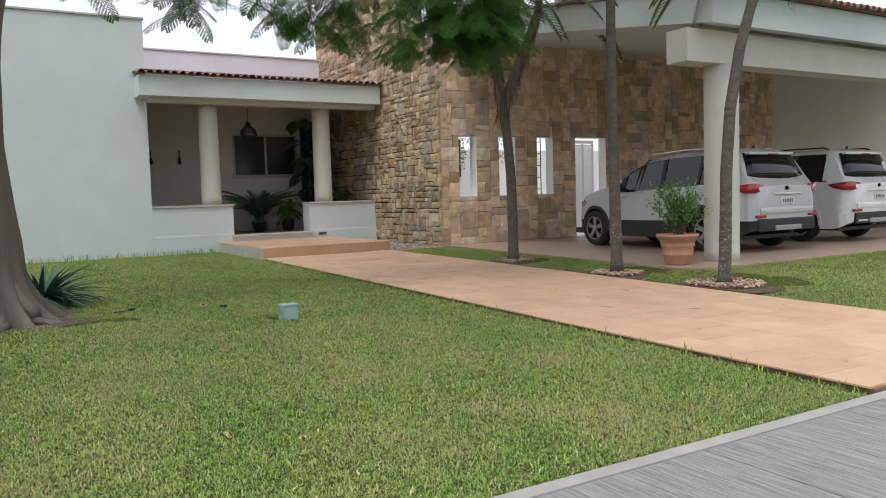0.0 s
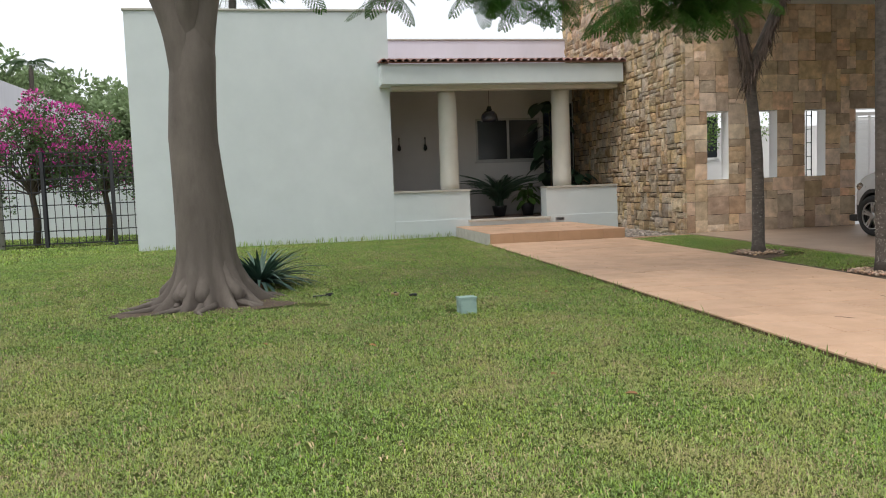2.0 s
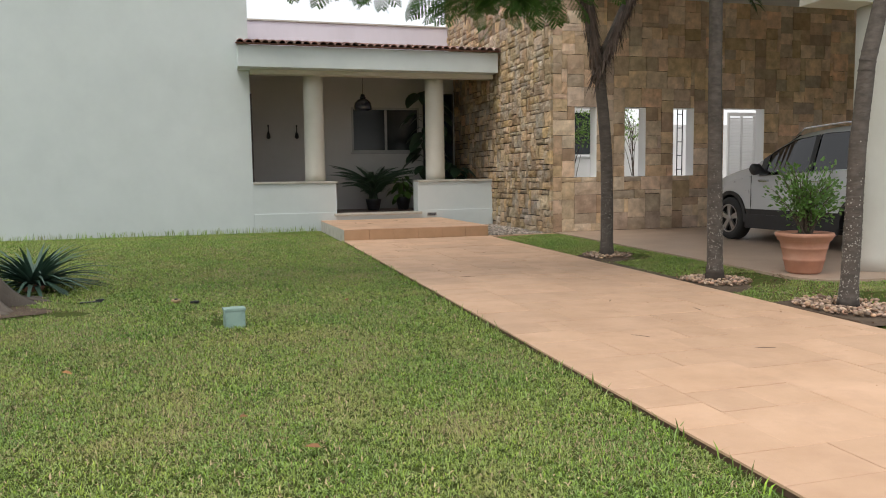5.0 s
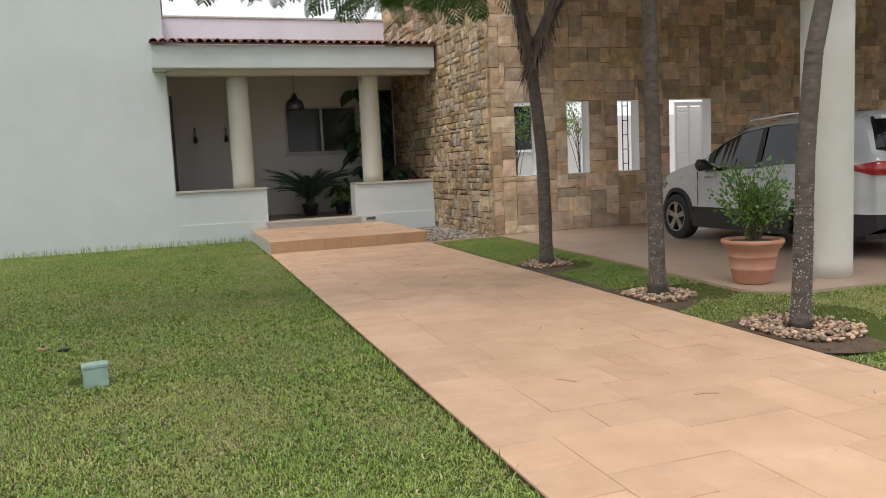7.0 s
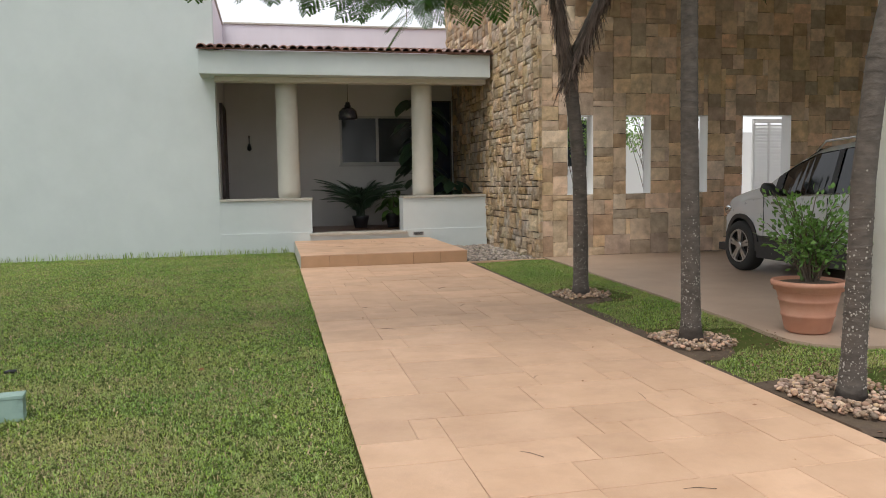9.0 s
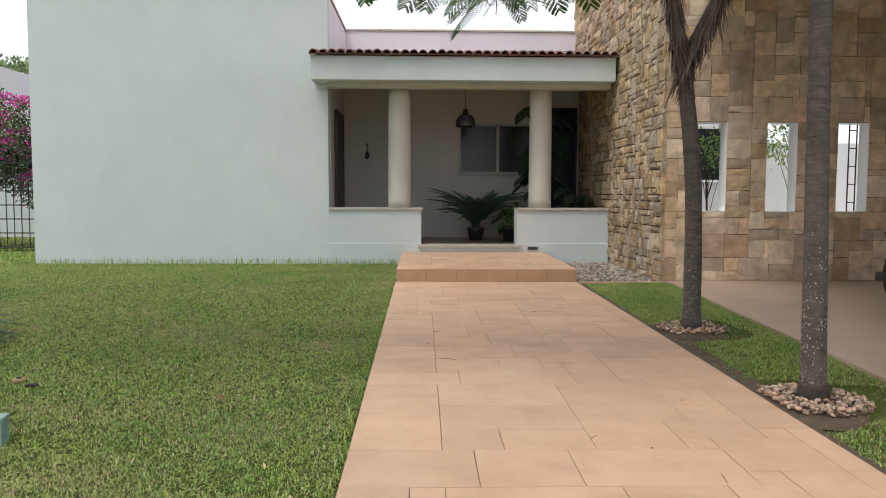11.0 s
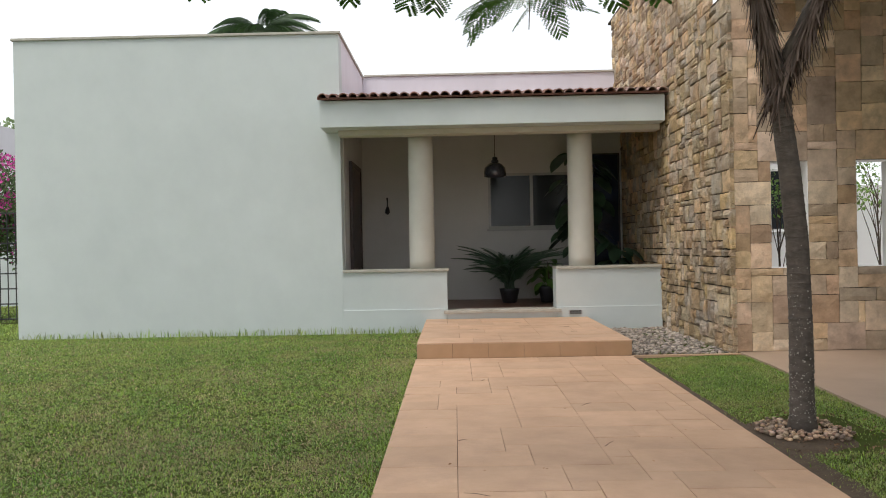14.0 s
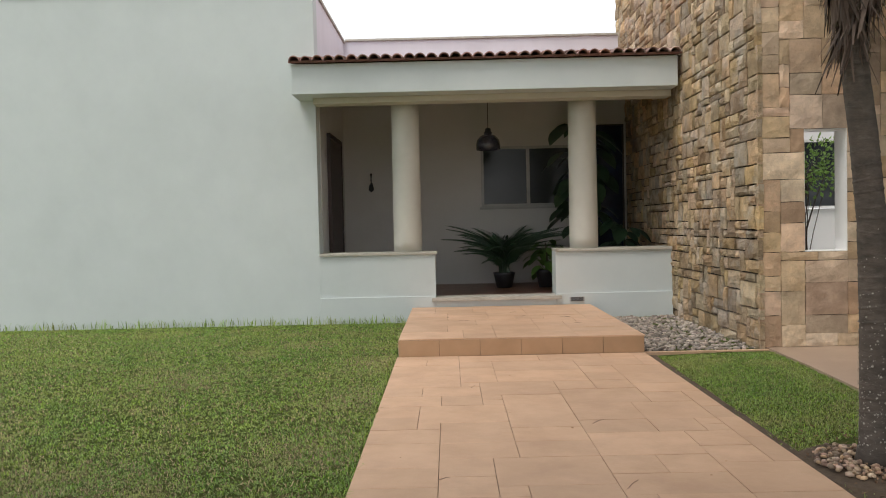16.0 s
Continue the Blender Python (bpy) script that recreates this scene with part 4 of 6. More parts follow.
def bipinnate(length=0.36, pairs=9, leaflets=9, fine=True):
    """One feathery compound leaf along y, in arrays of quads."""
    v, f = [], []

    def quad(a, d, w, ln):
        px = np.cross(d, (0, 0, 1.0))
        px = px / (np.linalg.norm(px) + 1e-9)
        i = len(v)
        v.extend([a, a + d * ln * 0.5 + px * w, a + d * ln, a + d * ln * 0.5 - px * w])
        f.append((i, i + 1, i + 2, i + 3))
    for i in range(pairs):
        t = 0.12 + 0.88 * i / (pairs - 1)
        base = np.array((0, t * length, -0.22 * length * t * t))
        pl = length * 0.36 * math.sin(math.pi * (0.22 + 0.66 * t)) ** 0.8
        for s in (-1, 1):
            d = np.array((s * math.cos(0.6), math.sin(0.6) + 0.25 * t, -0.25))
            d /= np.linalg.norm(d)
            if fine:
                for j in range(leaflets):
                    q = base + d * pl * (j + 0.7) / leaflets + np.array((0, 0, -0.12 * pl * (j / leaflets) ** 2))
                    for s2 in (-1, 1):
                        e = d * 0.45 + s2 * np.cross(d, (0, 0, 1.0)) * 0.9
                        e /= np.linalg.norm(e)
                        quad(q, e, 0.0062, 0.025)
            else:
                quad(base, d, 0.016, pl)
    quad(np.array((0, 0, 0.0)), np.array((0, 0.975, -0.22)), 0.003, length)
    return np.array(v), np.array(f)


FINE = bipinnate()
COARSE = bipinnate(0.42, 10, 0, False)

def spline(pts, n=5):
    out = []
    P = [Vector(q) for q in (pts[0], *pts, pts[-1])]
    for i in range(1, len(P) - 2):
        for s in range(n):
            t = s / n
            out.append(0.5 * (2 * P[i] + (P[i + 1] - P[i - 1]) * t + (2 * P[i - 1] - 5 * P[i] + 4 * P[i + 1] - P[i + 2]) * t * t + (3 * P[i] - P[i - 1] - 3 * P[i + 1] + P[i + 2]) * t ** 3))
    return out + [P[-1]]


# -- the big shade tree --
tree = thing("shade_tree", "big smooth barked shade tree with flared roots and feathery leaves", "tree", (0.17, 9.1, 0.385))
rootang = [0.15, 0.75, 1.35, 2.0, 2.7, 3.3, 3.85, 4.35, 4.8, 5.25, 5.8]
rootlen = [0.64, 0.60, 0.6, 0.62, 0.64, 0.60, 0.60, 0.54, 0.56, 0.58, 0.62]
bm = bmesh.new()
SEG = 72
levels = [(0.0, 1.0), (0.04, 0.84), (0.09, 0.60), (0.16, 0.40), (0.25, 0.25), (0.37, 0.14), (0.52, 0.07), (0.78, 0.025), (1.2, 0.0), (1.7, 0), (2.2, 0), (2.5, 0), (2.75, 0)]
centre = [(0.06, 0), (0.06, 0), (0.06, 0), (0.06, 0), (0.055, 0), (0.05, 0), (0.045, 0), (0.04, 0), (0.02, 0), (0.0, 0), (0.03, 0), (0.05, 0), (0.06, 0)]
rad = [0.30, 0.30, 0.30, 0.295, 0.29, 0.28, 0.27, 0.265, 0.255, 0.235, 0.225, 0.218, 0.15]
rings = []
for (z, fl), (cx, cy), r in zip(levels, centre, rad):
    ring = []
    for k in range(SEG):
        a = 2 * math.pi * k / SEG
        ext = 0
        for ra, rl_ in zip(rootang, rootlen):
            dlt = (a - ra + math.pi) % (2 * math.pi) - math.pi
            ext = max(ext, (rl_ - 0.28) * math.exp(-(dlt / (0.095 + 0.13 * (1 - fl))) ** 2))
        ext = ext * fl + 0.10 * fl
        wob = 0.012 * math.sin(3 * a + z * 2) + 0.012 * noise.noise(Vector((math.cos(a) * 2, math.sin(a) * 2, z * 3)))
        rr = r + ext + wob
        ring.append(bm.verts.new((cx + rr * math.cos(a), cy + rr * math.sin(a), z - 0.03 * fl)))
    rings.append(ring)
for r0, r1 in zip(rings, rings[1:]):
    for k in range(SEG):
        bm.faces.new((r0[k], r0[(k + 1) % SEG], r1[(k + 1) % SEG], r1[k]))
part("trunk", bm, M["bark"], tree, "grey-brown trunk with buttress roots", True)
for k, (ra, rl_) in enumerate(zip(rootang, rootlen)):
    ca, sa = math.cos(ra), math.sin(ra)
    bend = 0.22 * math.sin(k * 2.3)
    pts = [(0.06 + ca * q - sa * bend * (q / rl_) ** 2, sa * q + ca * bend * (q / rl_) ** 2, z_) for q, z_ in ((0.20, 0.40), (0.30, 0.24), (0.42, 0.135), (0.58 * rl_ + 0.05, 0.075), (0.82 * rl_, 0.035), (rl_ * 1.12, -0.01))]
    pts = sorted(pts, key=lambda p: -p[2])
    part("root", tube(spline(pts, 4), [0.085 + 0.012 * math.sin(k * 1.7) - 0.066 * i / 20 for i in range(21)], 12), M["bark"], tree, "", True)
# thin surface roots creeping over the lawn
for k in range(9):
    a = rootang[k] + rv.uniform(-0.2, 0.2)
    l0, l1 = rootlen[k] - 0.15, rootlen[k] + rv.uniform(0.12, 0.28)
    pts = [(0.06 + math.cos(a + 0.12 * math.sin(t * 4 + k)) * (l0 + (l1 - l0) * t), math.sin(a + 0.12 * math.sin(t * 4 + k)) * (l0 + (l1 - l0) * t), 0.035 - 0.03 * t) for t in (0, 0.25, 0.5, 0.75, 1)]
    part("surface_root", tube(pts, [0.045, 0.04, 0.032, 0.025, 0.01], 8), M["bark"], tree, "", True)


def limb(pts, radii, nm="limb"):
    return part(nm, tube(pts, radii, 14), M["bark"], tree, "", True)


def arc(a, b, lift, n=7):
    a, b = Vector(a), Vector(b)
    return [a.lerp(b, i / (n - 1)) + Vector((0, 0, lift * math.sin(math.pi * i / (n - 1)))) for i in range(n)]


BOUGHS = [([(0.02, 0, 1.5), (-0.01, 0.0, 2.4), (-0.20, 0.0, 3.1), (-0.75, 0.1, 4.0), (-2.6, 0.3, 6.4)], 0.225), ([(0.04, 0, 1.5), (0.08, 0.0, 2.4), (0.20, 0.0, 3.1), (0.50, 0.2, 4.1), (1.5, 0.8, 6.2)], 0.20), ([(0.03, 0.04, 2.2), (0.0, 0.12, 2.8), (-0.2, 0.8, 4.2), (-0.6, 3.0, 6.6)], 0.17), ([(0.03, -0.03, 2.3), (0.03, -0.1, 2.9), (0.15, -0.8, 4.4), (0.3, -2.6, 6.6)], 0.15)]
for pts, r in BOUGHS:
    p = spline(pts)
    limb(p, [r * (1 - 0.62 * i / (len(p) - 1)) for i in range(len(p))])
SECOND = [((1.5, 0.8, 6.2), (5.0, 1.8, 5.9), 0.5), ((1.5, 0.8, 6.2), (3.4, -2.0, 7.0), 0.4), ((1.2, 0.6, 5.4), (3.4, 2.8, 5.4), 0.5), ((-2.6, 0.3, 6.4), (-5.6, 1.5, 6.3), 0.5), ((-2.6, 0.3, 6.4), (-4.0, -2.2, 6.8), 0.4),
          ((-0.6, 3.0, 6.6), (1.0, 4.5, 6.2), 0.3), ((0.3, -2.6, 6.6), (2.4, -4.4, 6.4), 0.3), ((3.4, -2.0, 7.0), (6.2, -1.2, 5.6), 0.4), ((5.0, 1.8, 5.9), (7.0, 2.1, 4.9), 0.3)]
for a, b, lift in SECOND:
    limb(arc(a, b, lift), [0.075 * (1 - 0.75 * i / 6) for i in range(7)], "branch")
# drooping leafy sprays: centre, spread, count (world x, y, z of the lowest tips)
SPRAYS = [(5.25, 8.8, 3.22, 0.25, 13), (5.45, 9.0, 3.10, 0.25, 13), (5.75, 9.1, 3.22, 0.3, 16), (6.1, 9.3, 3.35, 0.35, 14), (6.5, 9.4, 3.5, 0.3, 10), (5.5, 8.5, 3.35, 0.3, 10), (5.3, 9.6, 3.50, 0.3, 7),
          (4.0, 9.3, 3.36, 0.3, 6), (3.5, 9.5, 3.50, 0.3, 6), (4.4, 9.9, 3.62, 0.3, 4), (3.1, 9.0, 3.38, 0.3, 7), (2.6, 9.2, 3.56, 0.3, 6), (2.2, 9.4, 3.50, 0.3, 6), (1.7, 9.1, 3.66, 0.3, 6), (1.35, 9.6, 3.62, 0.25, 5),
          (0.6, 11.2, 4.3, 0.3, 5), (6.0, 8.8, 3.3, 0.3, 10), (5.6, 11.0, 3.45, 0.3, 7), (-1.4, 11.4, 4.9, 0.4, 8), (-2.2, 10.4, 4.8, 0.4, 7),
          (3.65, 9.3, 3.34, 0.3, 9), (4.15, 9.2, 3.32, 0.3, 9), (4.65, 9.0, 3.28, 0.25, 8), (5.0, 9.1, 3.18, 0.2, 8), (2.2, 9.3, 3.40, 0.3, 7)]
mats_ = []
tw = bmesh.new()
for cx, cy, cz, sp, cnt in SPRAYS:
    c = Vector((cx - 0.17, cy - 9.1, cz - 0.425))
    root = c + Vector((rv.uniform(-0.5, 0.1), rv.uniform(-0.5, 0.3), 2.2))
    pts = arc(root, c, 0.12, 5)
    add_tube(tw, pts, [0.014, 0.012, 0.010, 0.007, 0.004], 5)
    for i in range(int(cnt * 3.3)):
        t = rv.uniform(0.62, 1.0)
        p = root.lerp(c, t) + Vector((rv.uniform(-sp, sp) * 0.5, rv.uniform(-sp, sp) * 0.5, 0.1))
        a = rv.uniform(0, 2 * math.pi)
        mats_.append(frame_at(p, (math.cos(a), math.sin(a), rv.uniform(-0.75, -0.05)), s=rv.uniform(0.8, 1.25), twist=rv.uniform(-0.4, 0.4)))
v, f = merge(np.array(mats_), *FINE)
ob = part("leaf_spray", raw_mesh("leaf_spray", v, f, M["frond_leaf"]), None, tree)
ob["kind"] = "stuff"
part("twigs", tw, M["twig"], tree)["kind"] = "stuff"
mats_ = []
for i in range(1750):
    a, r = rv.uniform(0, 2 * math.pi), 7.2 * math.sqrt(rv.random())
    x, y = 0.8 + r * math.cos(a), r * 0.92 * math.sin(a) + 0.5
    z = 6.15 + 1.6 * (1 - (r / 7.4) ** 2) + rv.uniform(-0.25, 0.9)
    if noise.noise(Vector((x * 0.55, y * 0.55, 3.0))) < -0.12:
        continue
    b = rv.uniform(0, 2 * math.pi)
    mats_.append(frame_at((x, y, z), (math.cos(b), math.sin(b), rv.uniform(-0.6, 0.1)), s=rv.uniform(1.0, 1.7), twist=rv.uniform(-0.6, 0.6)))
v, f = merge(np.array(mats_), *COARSE)
part("crown", raw_mesh("crown", v, f, M["frond_leaf"]), None, tree)["kind"] = "stuff"
# hanging dead twig
part("dead_twig", tube([(1.0, 1.6, 4.9), (1.15, 1.6, 4.4), (1.25, 1.62, 4.1), (1.22, 1.62, 3.95)], [0.012, 0.009, 0.006, 0.003], 6), M["twig"], tree)


# -- palms --
def palm_frond(length=1.5, n=34, droop=0.9, ll=0.42, w=0.014):
    """A feather palm leaf along y with hanging leaflets, in quads."""
    v, f = [], []
    for i in range(n):
        t = 0.18 + 0.82 * i / (n - 1)
        base = np.array((0, length * t * (1 - 0.16 * t), 0.28 * length * t - droop * length * t ** 2.2 * 0.8))
        for s in (-1, 1):
            ln = ll * math.sin(math.pi * (0.12 + 0.8 * t)) ** 0.6
            d = np.array((s * 0.62, 0.55, -0.35 - 0.25 * t))
            d /= np.linalg.norm(d)
            side = np.array((0.0, 1.0, 0.2)) * w
            k = len(v)
            mid = base + d * ln * 0.5
            tip = base + d * ln * 0.86 + np.array((0, 0, -ln * 0.42))
            v.extend([base - side * 0.5, base + side * 0.5, mid + side, mid - side, tip, tip + side * 0.1])
            f.extend([(k, k + 1, k + 2, k + 3), (k + 3, k + 2, k + 5, k + 4)])
    for i in range(8):
        t0, t1 = i / 8, (i + 1) / 8
        pts = [np.array((0, length * t * (1 - 0.16 * t), 0.28 * length * t - droop * length * t ** 2.2 * 0.8)) for t in (t0, t1)]
        k = len(v)
        r0, r1 = 0.014 * (1 - t0 * 0.8), 0.014 * (1 - t1 * 0.8)
        v.extend([pts[0] + (-r0, 0, 0), pts[0] + (r0, 0, 0), pts[1] + (r1, 0, 0), pts[1] + (-r1, 0, 0)])
        f.append((k, k + 1, k + 2, k + 3))
    return np.array(v), np.array(f)


FROND = palm_frond()
FROND_LOW = palm_frond(1.7, 38, 1.3, 0.46, 0.014)


def palm(label, base, spine, r0, r1, heads, skirt=False, nfrond=11, scale=1.0, low=False):
    """spine: (dx, dy, z) above the base; heads: branch tips with their own crowns."""
    p = thing("palm_tree", label, "palm tree", base, 0, "palms beside the path")
    n = len(spine)
    pts, radii = [], []
    for i in range(n - 1):
        for s in range(6):
            t = s / 6
            pts.append(Vector(spine[i]).lerp(Vector(spine[i + 1]), t))
            radii.append(0)
    pts.append(Vector(spine[-1]))
    radii.append(0)
    top = pts[-1].z
    radii = [(r0 + (r1 - r0) * (q.z / top)) * (1 + 0.35 * math.exp(-q.z / 0.09)) * (1 + 0.02 * math.sin(q.z * 40)) for q in pts]
    # leaf-scar rings
    rb = tube(pts, radii, 20)
    z = 0.25
    while z < top - 0.05:
        i = min(range(len(pts)), key=lambda k: abs(pts[k].z - z))
        j = i if pts[i].z <= z or i == 0 else i - 1
        t = (z - pts[j].z) / max(pts[min(j + 1, len(pts) - 1)].z - pts[j].z, 1e-4)
        c = pts[j].lerp(pts[min(j + 1, len(pts) - 1)], min(max(t, 0), 1))
        rr = r0 + (r1 - r0) * z / top
        ring = [(rr * 1.0, z - 0.008), (rr * 1.045, z), (rr * 1.0, z + 0.010)]
        rs = [[rb.verts.new((c.x + a * math.cos(2 * math.pi * k / 18), c.y + a * math.sin(2 * math.pi * k / 18), zz + 0.012 * math.sin(2 * math.pi * k / 18 + z * 9))) for k in range(18)] for a, zz in ring]
        for a_, b_ in zip(rs, rs[1:]):
            for k in range(18):
                rb.faces.new((a_[k], a_[(k + 1) % 18], b_[(k + 1) % 18], b_[k]))
        z += rv.uniform(0.055, 0.10)
    part("trunk", rb, M["palm_bark"], p, "", True)
    # lichen flecks on the lower trunk
    lb = bmesh.new()
    for k in range(800):
        z = min(abs(rv.gauss(0.35, 0.35)) + 0.08, top - 0.1)
        i = min(range(len(pts)), key=lambda q: abs(pts[q].z - z))
        rr = radii[i] * 1.03
        a = rv.uniform(0, 2 * math.pi)
        s = 0.0015 + 0.0065 * rv.random() ** 2.2
        c = Vector((pts[i].x + rr * math.cos(a), pts[i].y + rr * math.sin(a), z))
        tx, tz = Vector((-math.sin(a), math.cos(a), 0)), Vector((0, 0, 1))
        nrm = Vector((math.cos(a), math.sin(a), 0))
        vs_ = [lb.verts.new(c + tx * s * math.cos(b) * rv.uniform(0.7, 1.2) + tz * s * math.sin(b) * rv.uniform(0.7, 1.3) + nrm * 0.001) for b in (0, 1.05, 2.1, 3.14, 4.2, 5.2)]
        ct = lb.verts.new(c + nrm * 0.005)
        for q in range(6):
            lb.faces.new((vs_[q], vs_[(q + 1) % 6], ct))
    part("lichen_flecks", lb, M["lichen"], p)["kind"] = "stuff"
    for h0, h1 in heads:
        h0, h1 = Vector(h0), Vector(h1)
        if (h1 - h0).length > 0.3:
            part("stem", tube(arc(h0, h1, 0.0, 5), [r1 * 0.85, r1 * 0.66, r1 * 0.62, r1 * 0.6, r1 * 0.6], 14), M["palm_bark"], p, "", True)
        if skirt:
            sb_v, sb_f = [], []
            ax = (h1 - h0).normalized()
            for k in range(1100):
                t = rv.uniform(0.06, 1.0)
                a = rv.uniform(0, 2 * math.pi)
                c = h0.lerp(h1, t)
                o = Vector((math.cos(a), math.sin(a), 0))
                st_p = c + o * r1 * 0.6
                ln = rv.uniform(0.26, 0.58)
                fan = 4.2 if t < 0.5 and rv.random() < 0.55 and h1.x > 0 and o.x > -0.3 else 2.2
                dn = (-ax * 0.75 - Vector((0, 0, 0.35))).normalized()
                mid = st_p + o * rv.uniform(0.0, 0.03) + dn * ln * 0.5
                en = st_p + o * rv.uniform(0.0, 0.045) * fan + dn * ln
                s = Vector((-o.y, o.x, 0)) * rv.uniform(0.005, 0.013)
                q = len(sb_v)
                sb_v.extend([st_p - s, st_p + s, mid + s, mid - s, en + s * 0.3, en - s * 0.3])
                sb_f.extend([(q, q + 1, q + 2, q + 3), (q + 3, q + 2, q + 4, q + 5)])
            part("dry_skirt", raw_mesh("dry_skirt", np.array(sb_v), np.array(sb_f), M["palm_dry"]), None, p, "hanging dry brown leaf fibres")["kind"] = "stuff"
        for k in range(nfrond):
            a = 2 * math.pi * (k + rv.uniform(-0.25, 0.25)) / nfrond
            up = rv.uniform(0.2, 1.1) if low else rv.uniform(0.0, 0.9)
            m = frame_at(h1 + Vector((0, 0, 0.02)), (math.cos(a), math.sin(a), up), s=scale * rv.uniform(0.85, 1.15), twist=rv.uniform(-0.15, 0.15))
            v_, f_ = merge(np.array([m]), *(FROND_LOW if low else FROND))
            part("frond", raw_mesh("frond", v_, f_, M["palm_leaf"]), None, p)
    return p


palm("slender forked palm with a shaggy brown skirt beside the paved path", (7.49, 10.78, 0.39), [(0, 0, 0), (0.0, 0, 0.8), (-0.015, 0, 1.4), (-0.06, 0, 1.9), (-0.11, 0, 2.3), (-0.13, 0, 2.65)], 0.084, 0.070,
     [((-0.14, 0, 2.58), (-0.46, 0.0, 4.3)), ((-0.12, 0, 2.58), (0.66, 0.0, 4.2))], True, 12, 0.78, True)
palm("slender straight palm with white flecked trunk beside the paved path", (7.41, 8.32, 0.38), [(0, 0, 0), (-0.02, 0, 1.0), (-0.04, 0, 2.0), (-0.05, 0, 3.0), (-0.04, 0, 4.6)], 0.076, 0.056, [((-0.04, 0, 4.55), (-0.04, 0, 4.7))], False, 11, 1.0)
palm("leaning palm with white flecked trunk and pebbles at its foot", (7.47, 6.63, 0.37), [(0, 0, 0), (0.02, 0, 0.5), (0.04, 0, 1.3), (0.11, 0, 2.0), (0.28, 0, 2.7), (0.52, 0, 3.3), (0.80, 0, 3.95)], 0.070, 0.055, [((0.79, 0, 3.9), (0.84, 0, 4.05))], False, 14, 0.74, True)
palm("tall palm standing in the lawn beside the driveway", (10.9, 6.2, 0.34), [(0, 0, 0), (0.02, 0, 1.5), (0.06, 0, 3.0), (0.1, 0, 4.3)], 0.10, 0.08, [((0.1, 0, 4.25), (0.1, 0, 4.4))], False, 11, 0.95)
palm("tall palm rising behind the house with spiky leaves", (-1.1, 28.5, 0.38), [(0, 0, 0), (0.1, 0, 3.0), (0.2, 0, 6.0), (0.3, 0, 7.8)], 0.16, 0.13, [((0.3, 0, 7.7), (0.3, 0, 8.0))], False, 34, 1.1)


# -- leafy shrubs of many small leaves --
def leaf_quads(points, dirs, length, width, rng):
    n = len(points)
    d = dirs / np.linalg.norm(dirs, axis=1, keepdims=True)
    r = rng.normal(size=(n, 3))
    s = np.cross(d, r)
    s /= np.linalg.norm(s, axis=1, keepdims=True)
    ln = length * rng.uniform(0.6, 1.3, (n, 1))
    w = width * rng.uniform(0.7, 1.2, (n, 1))
    up = np.cross(s, d)
    a, c = points, points + d * ln
    b1, b2 = points + d * ln * 0.5 + s * w - up * w * 0.35, points + d * ln * 0.5 - s * w - up * w * 0.35
    m = points + d * ln * 0.5
    v = np.stack([a, b1, m, b2, c], 1).reshape(-1, 3)
    k = np.arange(n)[:, None] * 5
    f = np.concatenate([k + np.array([[0, 1, 2]]), k + np.array([[0, 2, 3]]), k + np.array([[1, 4, 2]]), k + np.array([[2, 4, 3]])])
    return v, f


shrub = thing("potted_shrub", "bushy green citrus like shrub with many small glossy leaves", "shrub", (8.31, 8.09, 0.85))
shrub.scale = (0.95, 0.95, 0.92)
pts, dirs = [], []
for k in range(34):
    a = rv.uniform(0, 2 * math.pi)
    tip = Vector((math.cos(a) * rv.uniform(0.1, 0.42), math.sin(a) * rv.uniform(0.1, 0.42), rv.uniform(0.3, 0.80)))
    if k < 4:
        tip.z += 0.06
    path_ = arc((rv.uniform(-0.06, 0.06), rv.uniform(-0.06, 0.06), 0.0), tip, 0.08, 6)
    part("branch", tube(path_, [0.009, 0.007, 0.006, 0.005, 0.004, 0.002], 5), M["twig"], shrub)
    for q in range(38):
        t = rv.uniform(0.25, 1.0)
        i = min(int(t * 5), 4)
        p = path_[i].lerp(path_[i + 1], t * 5 - i) + Vector([rv.gauss(0, 0.045) for _ in range(3)])
        pts.append(p)
        dirs.append((p - Vector((0, 0, 0.25))) + Vector([rv.gauss(0, 0.15) for _ in range(3)]))
v, f = leaf_quads(np.array(pts), np.array(dirs), 0.056, 0.017, rl)
part("foliage", raw_mesh("foliage", v, f, M["shrub_leaf"]), None, shrub)["kind"] = "stuff"


def strap_plant(name, label, place, n, length, width, material, spread=1.0, seed=3, category="plant"):
    r = random.Random(seed)
    t_ = thing(name, label, category, place)
    for k in range(n):
        a = r.uniform(0, 2 * math.pi)
        el = r.uniform(0.35, 1.45) / spread
        ln = length * r.uniform(0.65, 1.1)
        bm = bmesh.new()
        prev = None
        for i in range(7):
            t = i / 6
            out = ln * t * math.cos(el) + 0.25 * ln * t * t * math.cos(el)
            up = ln * t * math.sin(el) - 0.55 * ln * t * t * math.cos(el)
            w = width * (1 - t ** 1.6) + 0.001
            c = Vector((math.cos(a) * (0.03 + out), math.sin(a) * (0.03 + out), up))
            s = Vector((-math.sin(a), math.cos(a), 0)) * w
            row = [bm.verts.new(c - s + Vector((0, 0, w * 0.45))), bm.verts.new(c), bm.verts.new(c + s + Vector((0, 0, w * 0.45)))]
            if prev:
                bm.faces.new((prev[0], prev[1], row[1], row[0]))
                bm.faces.new((prev[1], prev[2], row[2], row[1]))
            prev = row
        part("leaf", bm, material, t_, "", True)
    return t_


